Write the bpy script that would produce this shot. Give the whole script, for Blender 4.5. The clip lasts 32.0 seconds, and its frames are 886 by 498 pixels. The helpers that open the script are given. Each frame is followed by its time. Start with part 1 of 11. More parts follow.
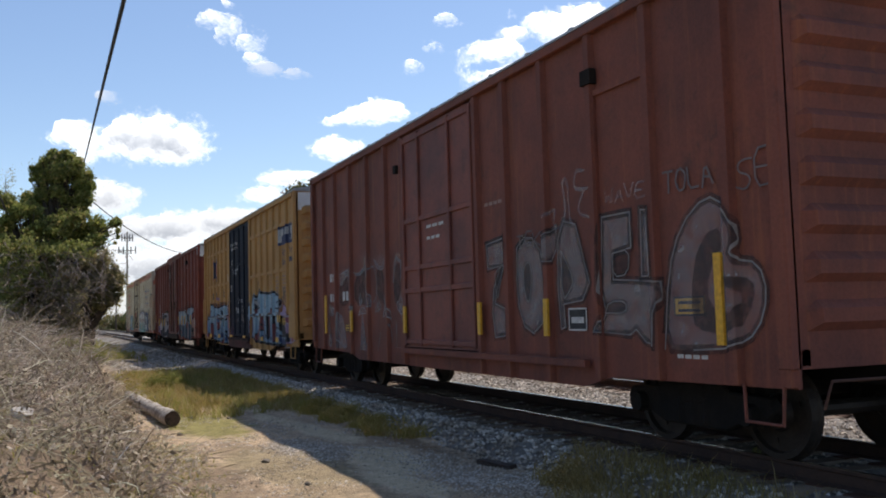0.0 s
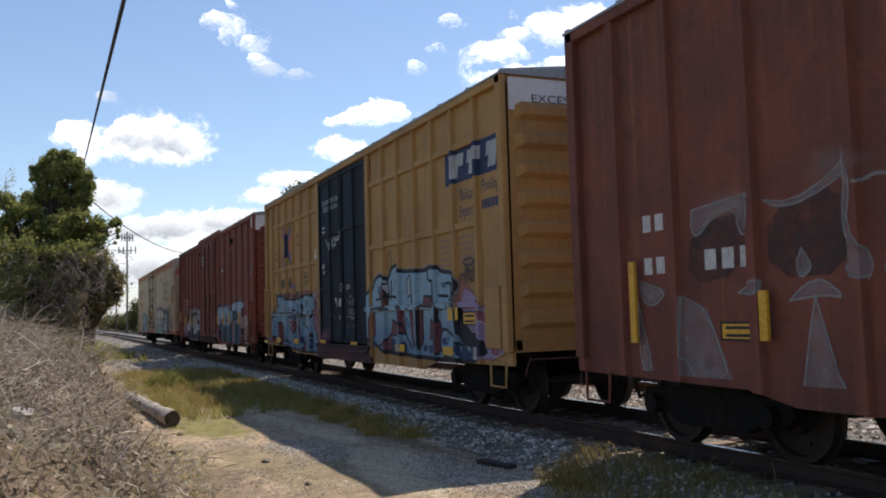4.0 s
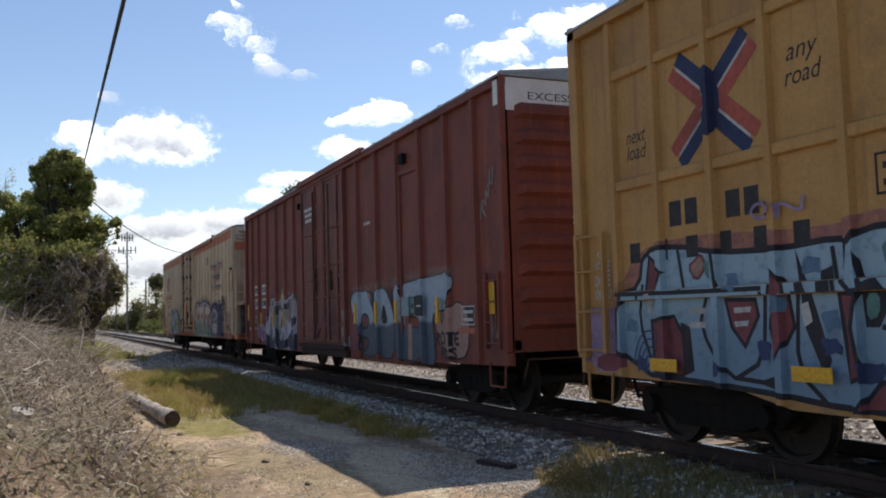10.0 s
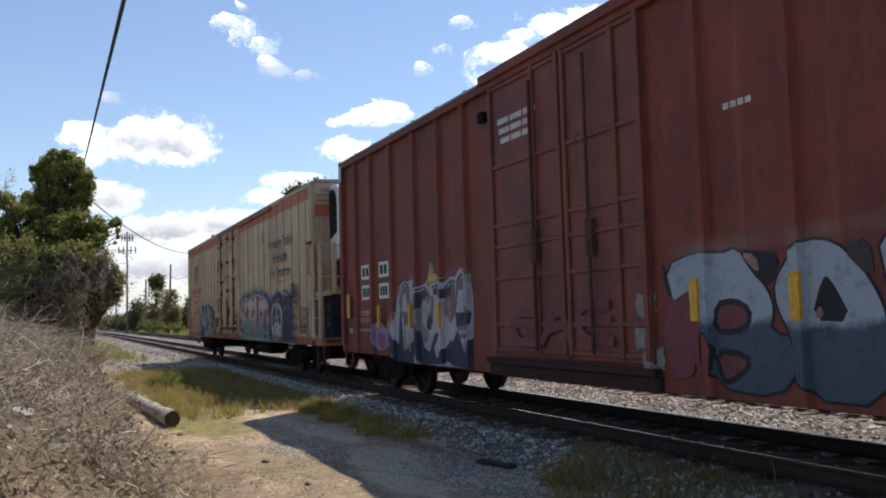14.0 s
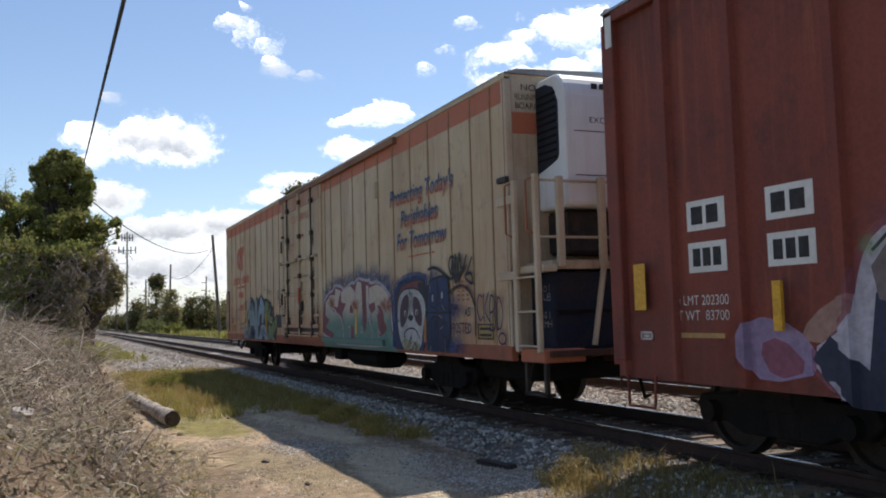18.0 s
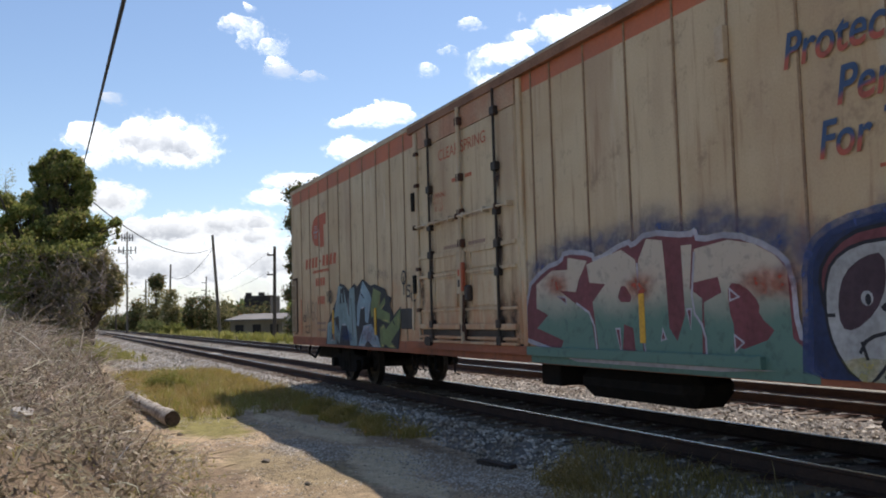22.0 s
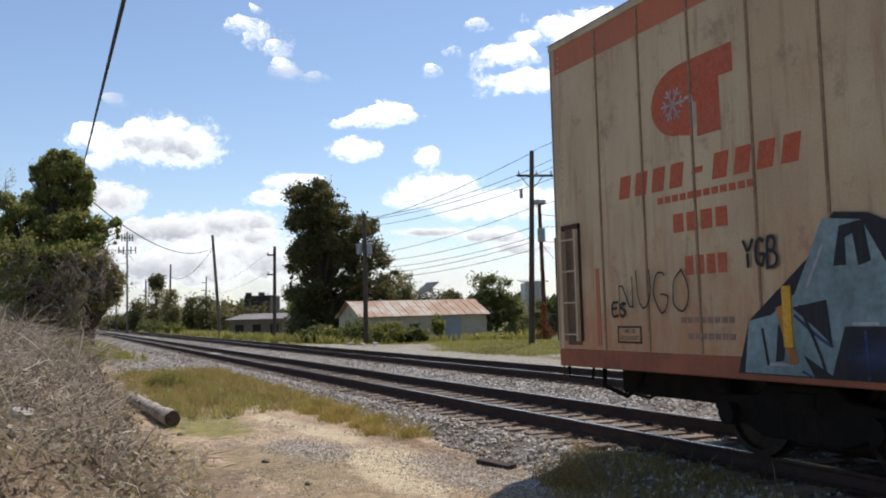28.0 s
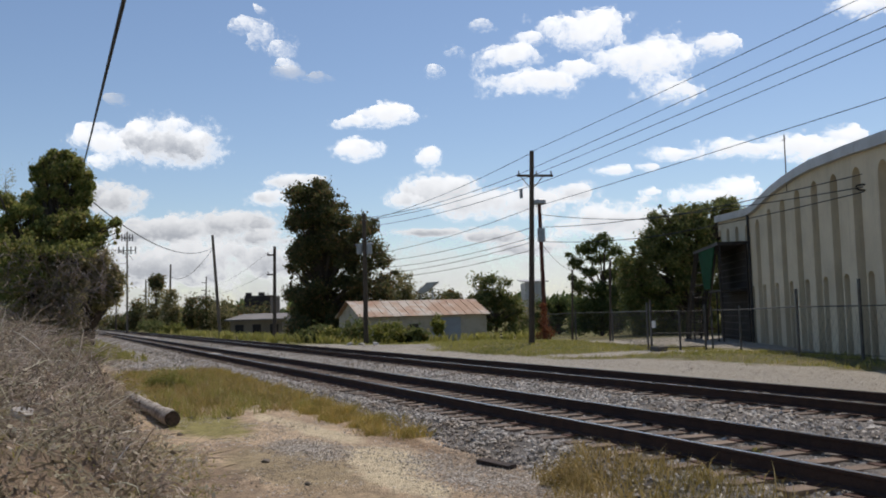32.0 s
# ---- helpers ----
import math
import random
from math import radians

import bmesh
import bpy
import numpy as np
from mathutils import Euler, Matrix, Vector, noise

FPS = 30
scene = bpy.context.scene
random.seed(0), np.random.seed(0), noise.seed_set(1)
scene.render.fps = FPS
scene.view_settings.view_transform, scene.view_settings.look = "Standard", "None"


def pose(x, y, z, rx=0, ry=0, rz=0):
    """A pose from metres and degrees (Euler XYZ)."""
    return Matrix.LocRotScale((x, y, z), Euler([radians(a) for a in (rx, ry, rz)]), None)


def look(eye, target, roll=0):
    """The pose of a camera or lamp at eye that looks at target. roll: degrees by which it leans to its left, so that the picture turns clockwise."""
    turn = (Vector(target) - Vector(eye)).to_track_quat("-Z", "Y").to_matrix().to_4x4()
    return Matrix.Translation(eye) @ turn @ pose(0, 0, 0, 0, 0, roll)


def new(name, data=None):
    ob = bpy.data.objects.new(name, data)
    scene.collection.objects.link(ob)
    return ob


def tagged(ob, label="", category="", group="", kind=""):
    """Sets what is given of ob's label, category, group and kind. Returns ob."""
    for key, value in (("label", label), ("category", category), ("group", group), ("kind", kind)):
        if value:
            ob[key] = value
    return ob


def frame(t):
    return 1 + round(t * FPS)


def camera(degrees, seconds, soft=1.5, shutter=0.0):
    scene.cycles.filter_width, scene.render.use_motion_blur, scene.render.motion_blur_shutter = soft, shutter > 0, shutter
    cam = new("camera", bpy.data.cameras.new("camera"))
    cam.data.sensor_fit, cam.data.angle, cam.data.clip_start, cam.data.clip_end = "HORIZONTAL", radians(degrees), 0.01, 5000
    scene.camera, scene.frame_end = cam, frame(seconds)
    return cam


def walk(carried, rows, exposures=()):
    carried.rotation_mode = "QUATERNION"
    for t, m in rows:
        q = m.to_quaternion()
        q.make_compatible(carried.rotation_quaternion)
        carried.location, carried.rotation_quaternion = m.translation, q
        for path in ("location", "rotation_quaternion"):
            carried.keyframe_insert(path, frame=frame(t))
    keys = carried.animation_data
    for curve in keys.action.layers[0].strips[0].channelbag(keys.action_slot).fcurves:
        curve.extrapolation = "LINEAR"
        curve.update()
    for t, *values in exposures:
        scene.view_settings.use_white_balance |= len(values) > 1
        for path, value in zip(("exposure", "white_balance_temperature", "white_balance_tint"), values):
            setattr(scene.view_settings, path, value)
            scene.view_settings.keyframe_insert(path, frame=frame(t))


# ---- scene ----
# World: x along the track (the train runs towards +x), y away from the camera, z up; z = 0 is the top of the rails.
cam = camera(52.7, 32.0, soft=1.9)
EYE = Vector((0.0, 0.0, 1.517))
FORWARD = Vector((-0.9151, 0.3966, 0.0728))
CAM_POSE = look(EYE, EYE + FORWARD * 10, -1.62)
walk(cam, [(0, CAM_POSE), (32, CAM_POSE)], exposures=[(0, 0.05, 6700, 13), (24, 0.05, 6700, 13), (27, 0.0, 6700, 13), (28, -0.06, 6700, 13), (29, -0.24, 6700, 13), (30, -0.53, 6700, 13), (31, -0.46, 6700, 13), (32, -0.46, 6700, 13)])
AX_R, AX_U = CAM_POSE.to_3x3().col[0].copy(), CAM_POSE.to_3x3().col[1].copy()
FOCAL = 784 / math.tan(radians(52.7) / 2)


def sight(a, b, depth):
    """The place at that depth before the camera; a runs to the right and b down across the field of view."""
    return EYE + depth * (FORWARD + AX_R * ((a - 784) / FOCAL) - AX_U * ((b - 441) / FOCAL))


# ---- light ----
SUN_EL, SUN_AZ = 58.0, 38.0
world = bpy.data.worlds.new("sky")
scene.world = world
world.use_nodes = True
wn = world.node_tree
wn.nodes.clear()
sky = wn.nodes.new("ShaderNodeTexSky")
sky.sky_type = "NISHITA"
sky.sun_disc = False
sky.sun_elevation, sky.sun_rotation = radians(SUN_EL), radians(360 - SUN_AZ)
sky.air_density, sky.dust_density, sky.ozone_density = 1.0, 0.25, 3.2
bgn = wn.nodes.new("ShaderNodeBackground")
bgn.inputs["Strength"].default_value = 0.14
wout = wn.nodes.new("ShaderNodeOutputWorld")
wn.links.new(sky.outputs[0], bgn.inputs[0])
wn.links.new(bgn.outputs[0], wout.inputs[0])
SUN_DIR = Vector((-math.sin(radians(SUN_AZ)) * math.cos(radians(SUN_EL)), math.cos(radians(SUN_AZ)) * math.cos(radians(SUN_EL)), math.sin(radians(SUN_EL))))
sun = new("sun", bpy.data.lights.new("sun", "SUN"))
sun.data.energy, sun.data.angle, sun.data.color = 4.2, radians(0.55), (1.0, 0.95, 0.87)
sun.matrix_world = look((0, 0, 60), Vector((0, 0, 60)) - SUN_DIR)


# ---- materials ----
def nodes_of(name):
    m = bpy.data.materials.new(name)
    m.use_nodes = True
    return m, m.node_tree, m.node_tree.nodes["Principled BSDF"]


def coords(nt, scale=(1, 1, 1)):
    tc = nt.nodes.new("ShaderNodeTexCoord")
    mp = nt.nodes.new("ShaderNodeMapping")
    mp.inputs["Scale"].default_value = scale
    nt.links.new(tc.outputs["Object"], mp.inputs["Vector"])
    return mp.outputs[0]


def noise_of(nt, vec, scale, detail=5, rough=0.6):
    n = nt.nodes.new("ShaderNodeTexNoise")
    n.inputs["Scale"].default_value, n.inputs["Detail"].default_value, n.inputs["Roughness"].default_value = scale, detail, rough
    nt.links.new(vec, n.inputs["Vector"])
    return n.outputs[0]


def ramp(nt, fac, lo, hi):
    r = nt.nodes.new("ShaderNodeMapRange")
    r.interpolation_type = "SMOOTHSTEP"
    r.inputs[1].default_value, r.inputs[2].default_value = lo, hi
    nt.links.new(fac, r.inputs[0])
    return r.outputs[0]


def mix(nt, fac, a, b, how="MIX"):
    m = nt.nodes.new("ShaderNodeMix")
    m.data_type, m.blend_type = "RGBA", how
    for sock, v in ((m.inputs[0], fac), (m.inputs[6], a), (m.inputs[7], b)):
        if isinstance(v, bpy.types.NodeSocket):
            nt.links.new(v, sock)
        elif isinstance(v, (int, float)):
            sock.default_value = v
        else:
            sock.default_value = (*v, 1)
    return m.outputs[2]


def maths(nt, op, a, b=0.0):
    m = nt.nodes.new("ShaderNodeMath")
    m.operation = op
    for sock, v in ((m.inputs[0], a), (m.inputs[1], b)):
        if isinstance(v, bpy.types.NodeSocket):
            nt.links.new(v, sock)
        else:
            sock.default_value = v
    return m.outputs[0]


def relief(nt, bsdf, height, strength, distance=0.02):
    b = nt.nodes.new("ShaderNodeBump")
    b.inputs["Strength"].default_value, b.inputs["Distance"].default_value = strength, distance
    nt.links.new(height, b.inputs["Height"])
    nt.links.new(b.outputs[0], bsdf.inputs["Normal"])


def mat(name, col, col2=None, rough=0.75, metal=0.0, scale=2.0, fine=30.0, bump=0.25, streak=None, dirt=None, spec=0.35, lo=0.35, hi=0.7, each=0.0, dist=0.01, grain=0.72, grime=0.8):
    """col to col2 by a broad noise, a fine grain, vertical streaks of a third colour, grime of a fourth; each: spread from object to object."""
    m, nt, b = nodes_of(name)
    v = coords(nt)
    col2 = col2 or tuple(c * 0.75 for c in col)
    c = mix(nt, ramp(nt, noise_of(nt, v, scale), lo, hi), col, col2)
    fine_n = noise_of(nt, v, fine, 3)
    c = mix(nt, ramp(nt, fine_n, 0.3, 0.75), c, mix(nt, 1.0, c, (grain, grain * 0.98, grain * 0.96), "MULTIPLY"))
    if streak:
        sv = coords(nt, (5.0, 5.0, 0.22))
        c = mix(nt, maths(nt, "MULTIPLY", ramp(nt, noise_of(nt, sv, 1.6, 6, 0.7), 0.5, 0.78), 0.75), c, streak)
    if dirt:
        c = mix(nt, maths(nt, "MULTIPLY", ramp(nt, noise_of(nt, v, scale * 3.1, 7, 0.75), 0.5, 0.75), grime), c, dirt)
    if each:
        oi = nt.nodes.new("ShaderNodeObjectInfo")
        k = nt.nodes.new("ShaderNodeMapRange")
        k.inputs[3].default_value, k.inputs[4].default_value = 1 - each, 1 + each
        nt.links.new(oi.outputs["Random"], k.inputs[0])
        hs = nt.nodes.new("ShaderNodeHueSaturation")
        nt.links.new(k.outputs[0], hs.inputs["Value"])
        nt.links.new(c, hs.inputs["Color"])
        c = hs.outputs[0]
    nt.links.new(c, b.inputs["Base Color"])
    b.inputs["Roughness"].default_value, b.inputs["Metallic"].default_value = rough, metal
    b.inputs["Specular IOR Level"].default_value = spec
    if bump:
        relief(nt, b, fine_n, bump, dist)
    return m


def leaf_mat(name, a, b_, c_, hollow=0.55, patch=0.6):
    """Leaves: colour from leaf to leaf, some light let through."""
    m, nt, b = nodes_of(name)
    geo = nt.nodes.new("ShaderNodeNewGeometry")
    r = geo.outputs["Random Per Island"]
    c = mix(nt, ramp(nt, r, 0.15, 0.75), a, b_)
    c = mix(nt, ramp(nt, r, 0.82, 0.97), c, c_)
    v = coords(nt)
    c = mix(nt, maths(nt, "MULTIPLY", ramp(nt, noise_of(nt, v, patch, 4), 0.42, 0.62), hollow), c, mix(nt, 1.0, c, (0.6, 0.68, 0.5), "MULTIPLY"))
    c = mix(nt, maths(nt, "MULTIPLY", ramp(nt, noise_of(nt, v, 2.3, 4), 0.5, 0.68), 0.45), c, mix(nt, 1.0, c, (1.3, 1.2, 0.95), "MULTIPLY"))
    nt.links.new(c, b.inputs["Base Color"])
    b.inputs["Roughness"].default_value = 0.6
    b.inputs["Specular IOR Level"].default_value = 0.25
    tr = nt.nodes.new("ShaderNodeBsdfTranslucent")
    nt.links.new(c, tr.inputs["Color"])
    ms = nt.nodes.new("ShaderNodeMixShader")
    ms.inputs[0].default_value = 0.48
    out = nt.nodes["Material Output"]
    nt.links.new(b.outputs[0], ms.inputs[1])
    nt.links.new(tr.outputs[0], ms.inputs[2])
    nt.links.new(ms.outputs[0], out.inputs[0])
    return m


RUST = (0.16, 0.06, 0.03)
M_BROWN = mat("brown_boxcar_paint", (0.22, 0.066, 0.042), (0.14, 0.048, 0.035), 0.75, streak=(0.31, 0.105, 0.045), dirt=(0.07, 0.034, 0.028), scale=0.8, grain=0.82, grime=0.7, bump=0.12)
M_RED = mat("red_boxcar_paint", (0.24, 0.06, 0.038), (0.16, 0.043, 0.031), 0.7, streak=(0.32, 0.1, 0.046), dirt=(0.08, 0.032, 0.026), scale=0.7, grain=0.82, grime=0.7, bump=0.12)
M_BROWN_DOOR = mat("brown_door_paint", (0.24, 0.07, 0.048), (0.15, 0.05, 0.04), 0.65, streak=(0.1, 0.045, 0.035), dirt=(0.065, 0.032, 0.026), scale=1.1, grain=0.82, grime=0.7, bump=0.12)
M_YELLOW = mat("faded_yellow_paint", (0.48, 0.265, 0.088), (0.38, 0.2, 0.07), 0.7, streak=(0.24, 0.13, 0.065), dirt=(0.25, 0.14, 0.065), scale=0.7, grain=0.86, grime=0.65, bump=0.12)
M_NAVY = mat("navy_door_paint", (0.010, 0.013, 0.023), (0.017, 0.021, 0.033), 0.7, spec=0.2, dirt=(0.035, 0.03, 0.03), scale=0.9, grain=0.9, grime=0.4, bump=0.12)


def weathered_cream():
    """Cream paint gone tan: broad vertical bands, thin rust runs, rust creeping up from the sill."""
    m, nt, b = nodes_of("grimy_cream_paint")
    v = coords(nt)
    sep = nt.nodes.new("ShaderNodeSeparateXYZ")
    nt.links.new(v, sep.inputs[0])
    c = mix(nt, ramp(nt, noise_of(nt, v, 0.45, 4), 0.35, 0.65), (0.63, 0.49, 0.315), (0.53, 0.38, 0.225))
    bands = noise_of(nt, coords(nt, (1.3, 1.3, 0.3)), 1.0, 4, 0.55)
    c = mix(nt, maths(nt, "MULTIPLY", ramp(nt, bands, 0.44, 0.7), 0.7), c, (0.44, 0.3, 0.19))
    pale = noise_of(nt, coords(nt, (2.6, 2.6, 0.3)), 1.3, 4, 0.6)
    c = mix(nt, maths(nt, "MULTIPLY", ramp(nt, pale, 0.58, 0.74), 0.45), c, (0.7, 0.61, 0.47))
    runs = noise_of(nt, coords(nt, (6.0, 6.0, 0.5)), 1.5, 4, 0.6)
    c = mix(nt, maths(nt, "MULTIPLY", ramp(nt, runs, 0.52, 0.74), 0.6), c, (0.33, 0.18, 0.095))
    n = noise_of(nt, coords(nt, (3.0, 3.0, 1.0)), 1.6, 6, 0.7)
    low = maths(nt, "SUBTRACT", maths(nt, "MULTIPLY", n, 1.6), maths(nt, "MULTIPLY", sep.outputs[2], 0.38))
    c = mix(nt, maths(nt, "MULTIPLY", ramp(nt, low, -0.1, 0.55), 0.85), c, (0.5, 0.235, 0.115))
    blot = noise_of(nt, v, 2.4, 7, 0.75)
    c = mix(nt, maths(nt, "MULTIPLY", ramp(nt, blot, 0.54, 0.7), 0.55), c, (0.26, 0.165, 0.105))
    fine = noise_of(nt, v, 40, 3)
    c = mix(nt, ramp(nt, fine, 0.3, 0.75), c, mix(nt, 1.0, c, (0.9, 0.89, 0.88), "MULTIPLY"))
    nt.links.new(c, b.inputs["Base Color"])
    b.inputs["Roughness"].default_value = 0.62
    b.inputs["Specular IOR Level"].default_value = 0.3
    relief(nt, b, noise_of(nt, v, 1.1, 3), 0.15, 0.03)
    return m


M_CREAM = weathered_cream()
M_CREAM_END = mat("cream_end_paint", (0.6, 0.48, 0.34), (0.46, 0.33, 0.21), 0.6, streak=(0.28, 0.17, 0.1), dirt=(0.4, 0.3, 0.2), scale=0.9, grain=0.9, grime=0.4, bump=0.12)
M_ORANGE = mat("faded_orange_paint", (0.55, 0.16, 0.075), (0.46, 0.15, 0.08), 0.65, streak=(0.3, 0.13, 0.08), dirt=(0.4, 0.2, 0.12), scale=0.8, grain=0.9, grime=0.4, bump=0.12)
M_WHITE = mat("white_panel_paint", (0.75, 0.74, 0.7), (0.62, 0.6, 0.56), 0.55, dirt=(0.5, 0.47, 0.42), scale=1.2, grain=0.9, grime=0.4, bump=0.12)
M_ROOFMETAL = mat("galvanised_roof", (0.42, 0.42, 0.42), (0.3, 0.28, 0.26), 0.5, 0.5, dirt=RUST, scale=0.6)
M_BLACKIRON = mat("grimy_black_iron", (0.015, 0.0135, 0.0125), (0.024, 0.019, 0.016), 0.9, 0.0, scale=3, spec=0.12)
M_WHEEL = mat("worn_wheel_steel", (0.05, 0.04, 0.034), (0.032, 0.026, 0.022), 0.55, 0.5, scale=4)
M_RUSTY = mat("rusty_steel", (0.12, 0.055, 0.035), (0.075, 0.04, 0.03), 0.8, 0.2, scale=5)
M_RAILHEAD = mat("polished_rail_head", (0.52, 0.5, 0.48), (0.44, 0.42, 0.4), 0.25, 1.0, scale=6, bump=0.05)
M_RAILWEB = mat("rusty_rail_web", (0.075, 0.042, 0.03), (0.05, 0.03, 0.024), 0.85, 0.1, scale=4)
M_TIE = mat("weathered_tie_wood", (0.25, 0.185, 0.135), (0.14, 0.105, 0.08), 0.9, scale=3, fine=60, bump=0.6, each=0.3)
M_STONE = None
M_STRIP = mat("yellow_reflective_strip", (0.75, 0.4, 0.03), (0.68, 0.36, 0.03), 0.45, scale=6, bump=0.02)
M_BLACK = mat("black_lettering", (0.025, 0.024, 0.026), (0.045, 0.042, 0.04), 0.7, scale=8, bump=0.05)
M_BLUELET = mat("navy_lettering", (0.025, 0.045, 0.11), (0.05, 0.06, 0.11), 0.7, scale=8, bump=0.05)
M_REDLET = mat("orange_red_lettering", (0.55, 0.11, 0.045), (0.48, 0.13, 0.07), 0.65, scale=5, bump=0.05)
M_WHITELET = mat("white_lettering", (0.66, 0.64, 0.6), (0.5, 0.47, 0.44), 0.7, scale=6, bump=0.05)
M_FADEDLET = mat("faded_lettering", (0.34, 0.22, 0.18), (0.28, 0.17, 0.13), 0.7, scale=6, bump=0.05)


# ---- mesh tools ----
def box(bm, x0, x1, y0, y1, z0, z1):
    vs = [bm.verts.new((x, y, z)) for x in (x0, x1) for y in (y0, y1) for z in (z0, z1)]
    for f in ((0, 1, 3, 2), (4, 6, 7, 5), (0, 4, 5, 1), (2, 3, 7, 6), (0, 2, 6, 4), (1, 5, 7, 3)):
        bm.faces.new([vs[i] for i in f])


def rod(bm, a, b, r, n=8, r2=None):
    a, b = Vector(a), Vector(b)
    d = (b - a).normalized()
    s = d.orthogonal().normalized()
    t = d.cross(s)
    r2 = r if r2 is None else r2
    rings = []
    for p, q in ((a, r), (b, r2)):
        rings.append([bm.verts.new(p + (s * math.cos(2 * math.pi * i / n) + t * math.sin(2 * math.pi * i / n)) * q) for i in range(n)])
    for i in range(n):
        bm.faces.new((rings[0][i], rings[0][(i + 1) % n], rings[1][(i + 1) % n], rings[1][i]))
    bm.faces.new(rings[0][::-1])
    bm.faces.new(rings[1])


def path_tube(bm, pts, r, n=6):
    """One connected tube along points."""
    pts = [Vector(p) for p in pts]
    rings = []
    side = None
    for i, p in enumerate(pts):
        d = (pts[min(i + 1, len(pts) - 1)] - pts[max(i - 1, 0)]).normalized()
        side = d.orthogonal().normalized() if side is None else (side - d * side.dot(d)).normalized()
        t = d.cross(side)
        rings.append([bm.verts.new(p + (side * math.cos(2 * math.pi * k / n) + t * math.sin(2 * math.pi * k / n)) * r) for k in range(n)])
    for a, b in zip(rings, rings[1:]):
        for k in range(n):
            bm.faces.new((a[k], a[(k + 1) % n], b[(k + 1) % n], b[k]))
    bm.faces.new(rings[0][::-1])
    bm.faces.new(rings[-1])


def plate(bm, pts, y0, y1):
    """A flat plate with that outline in x and z, between y0 and y1."""
    a = [bm.verts.new((x, y0, z)) for x, z in pts]
    b = [bm.verts.new((x, y1, z)) for x, z in pts]
    n = len(pts)
    bm.faces.new(a)
    bm.faces.new(b[::-1])
    for i in range(n):
        bm.faces.new((a[i], b[i], b[(i + 1) % n], a[(i + 1) % n]))


def loft_x(bm, prof, x0, x1):
    """A bar along x with that outline in y and z."""
    a = [bm.verts.new((x0, y, z)) for y, z in prof]
    b = [bm.verts.new((x1, y, z)) for y, z in prof]
    n = len(prof)
    for i in range(n):
        bm.faces.new((a[i], a[(i + 1) % n], b[(i + 1) % n], b[i]))
    bm.faces.new(a[::-1])
    bm.faces.new(b)


def lathe_y(bm, prof, n=28):
    """Turned about the y axis; prof: radius, y."""
    rings = [[bm.verts.new((r * math.cos(2 * math.pi * i / n), y, r * math.sin(2 * math.pi * i / n))) for i in range(n)] for r, y in prof]
    for p, q in zip(rings, rings[1:]):
        for i in range(n):
            bm.faces.new((p[i], p[(i + 1) % n], q[(i + 1) % n], q[i]))
    bm.faces.new(rings[0])
    bm.faces.new(rings[-1][::-1])


def soften(bm, width=0.012):
    es = [e for e in bm.edges if len(e.link_faces) == 2 and e.calc_face_angle(0) > 0.9]
    bmesh.ops.bevel(bm, geom=es, offset=width, segments=1, affect="EDGES")


def part(name, bm, material, parent=None, label="", bevel=0.0, smooth=False):
    bmesh.ops.recalc_face_normals(bm, faces=bm.faces)
    if bevel:
        soften(bm, bevel)
    me = bpy.data.meshes.new(name)
    bm.to_mesh(me)
    bm.free()
    me.materials.append(material)
    if smooth:
        me.polygons.foreach_set("use_smooth", [True] * len(me.polygons))
    ob = new(name, me)
    ob.parent = parent
    if label:
        ob["label"] = label
    return ob


def boxes(name, dims, material, parent=None, label="", bevel=0.0):
    bm = bmesh.new()
    for d in dims:
        box(bm, *d)
    return part(name, bm, material, parent, label, bevel)


def each(name, dims, material, parent=None, label="", bevel=0.0):
    for d in dims:
        boxes(name, [d], material, parent, label, bevel)


def raw(name, verts, faces, material, smooth=False):
    me = bpy.data.meshes.new(name)
    me.from_pydata(verts.tolist() if hasattr(verts, "tolist") else verts, [], faces.tolist() if hasattr(faces, "tolist") else faces)
    me.materials.append(material)
    if smooth:
        me.polygons.foreach_set("use_smooth", [True] * len(me.polygons))
    return new(name, me)


def empty(name, m=None):
    ob = new(name)
    ob.empty_display_size = 0.3
    if m is not None:
        ob.matrix_basis = m
    return ob


# ---- painted strokes: letter forms as polylines in a unit box ----
def arc(cx, cy, rx, ry, a0, a1, n=9):
    return [(cx + rx * math.cos(radians(a0 + (a1 - a0) * i / (n - 1))), cy + ry * math.sin(radians(a0 + (a1 - a0) * i / (n - 1)))) for i in range(n)]


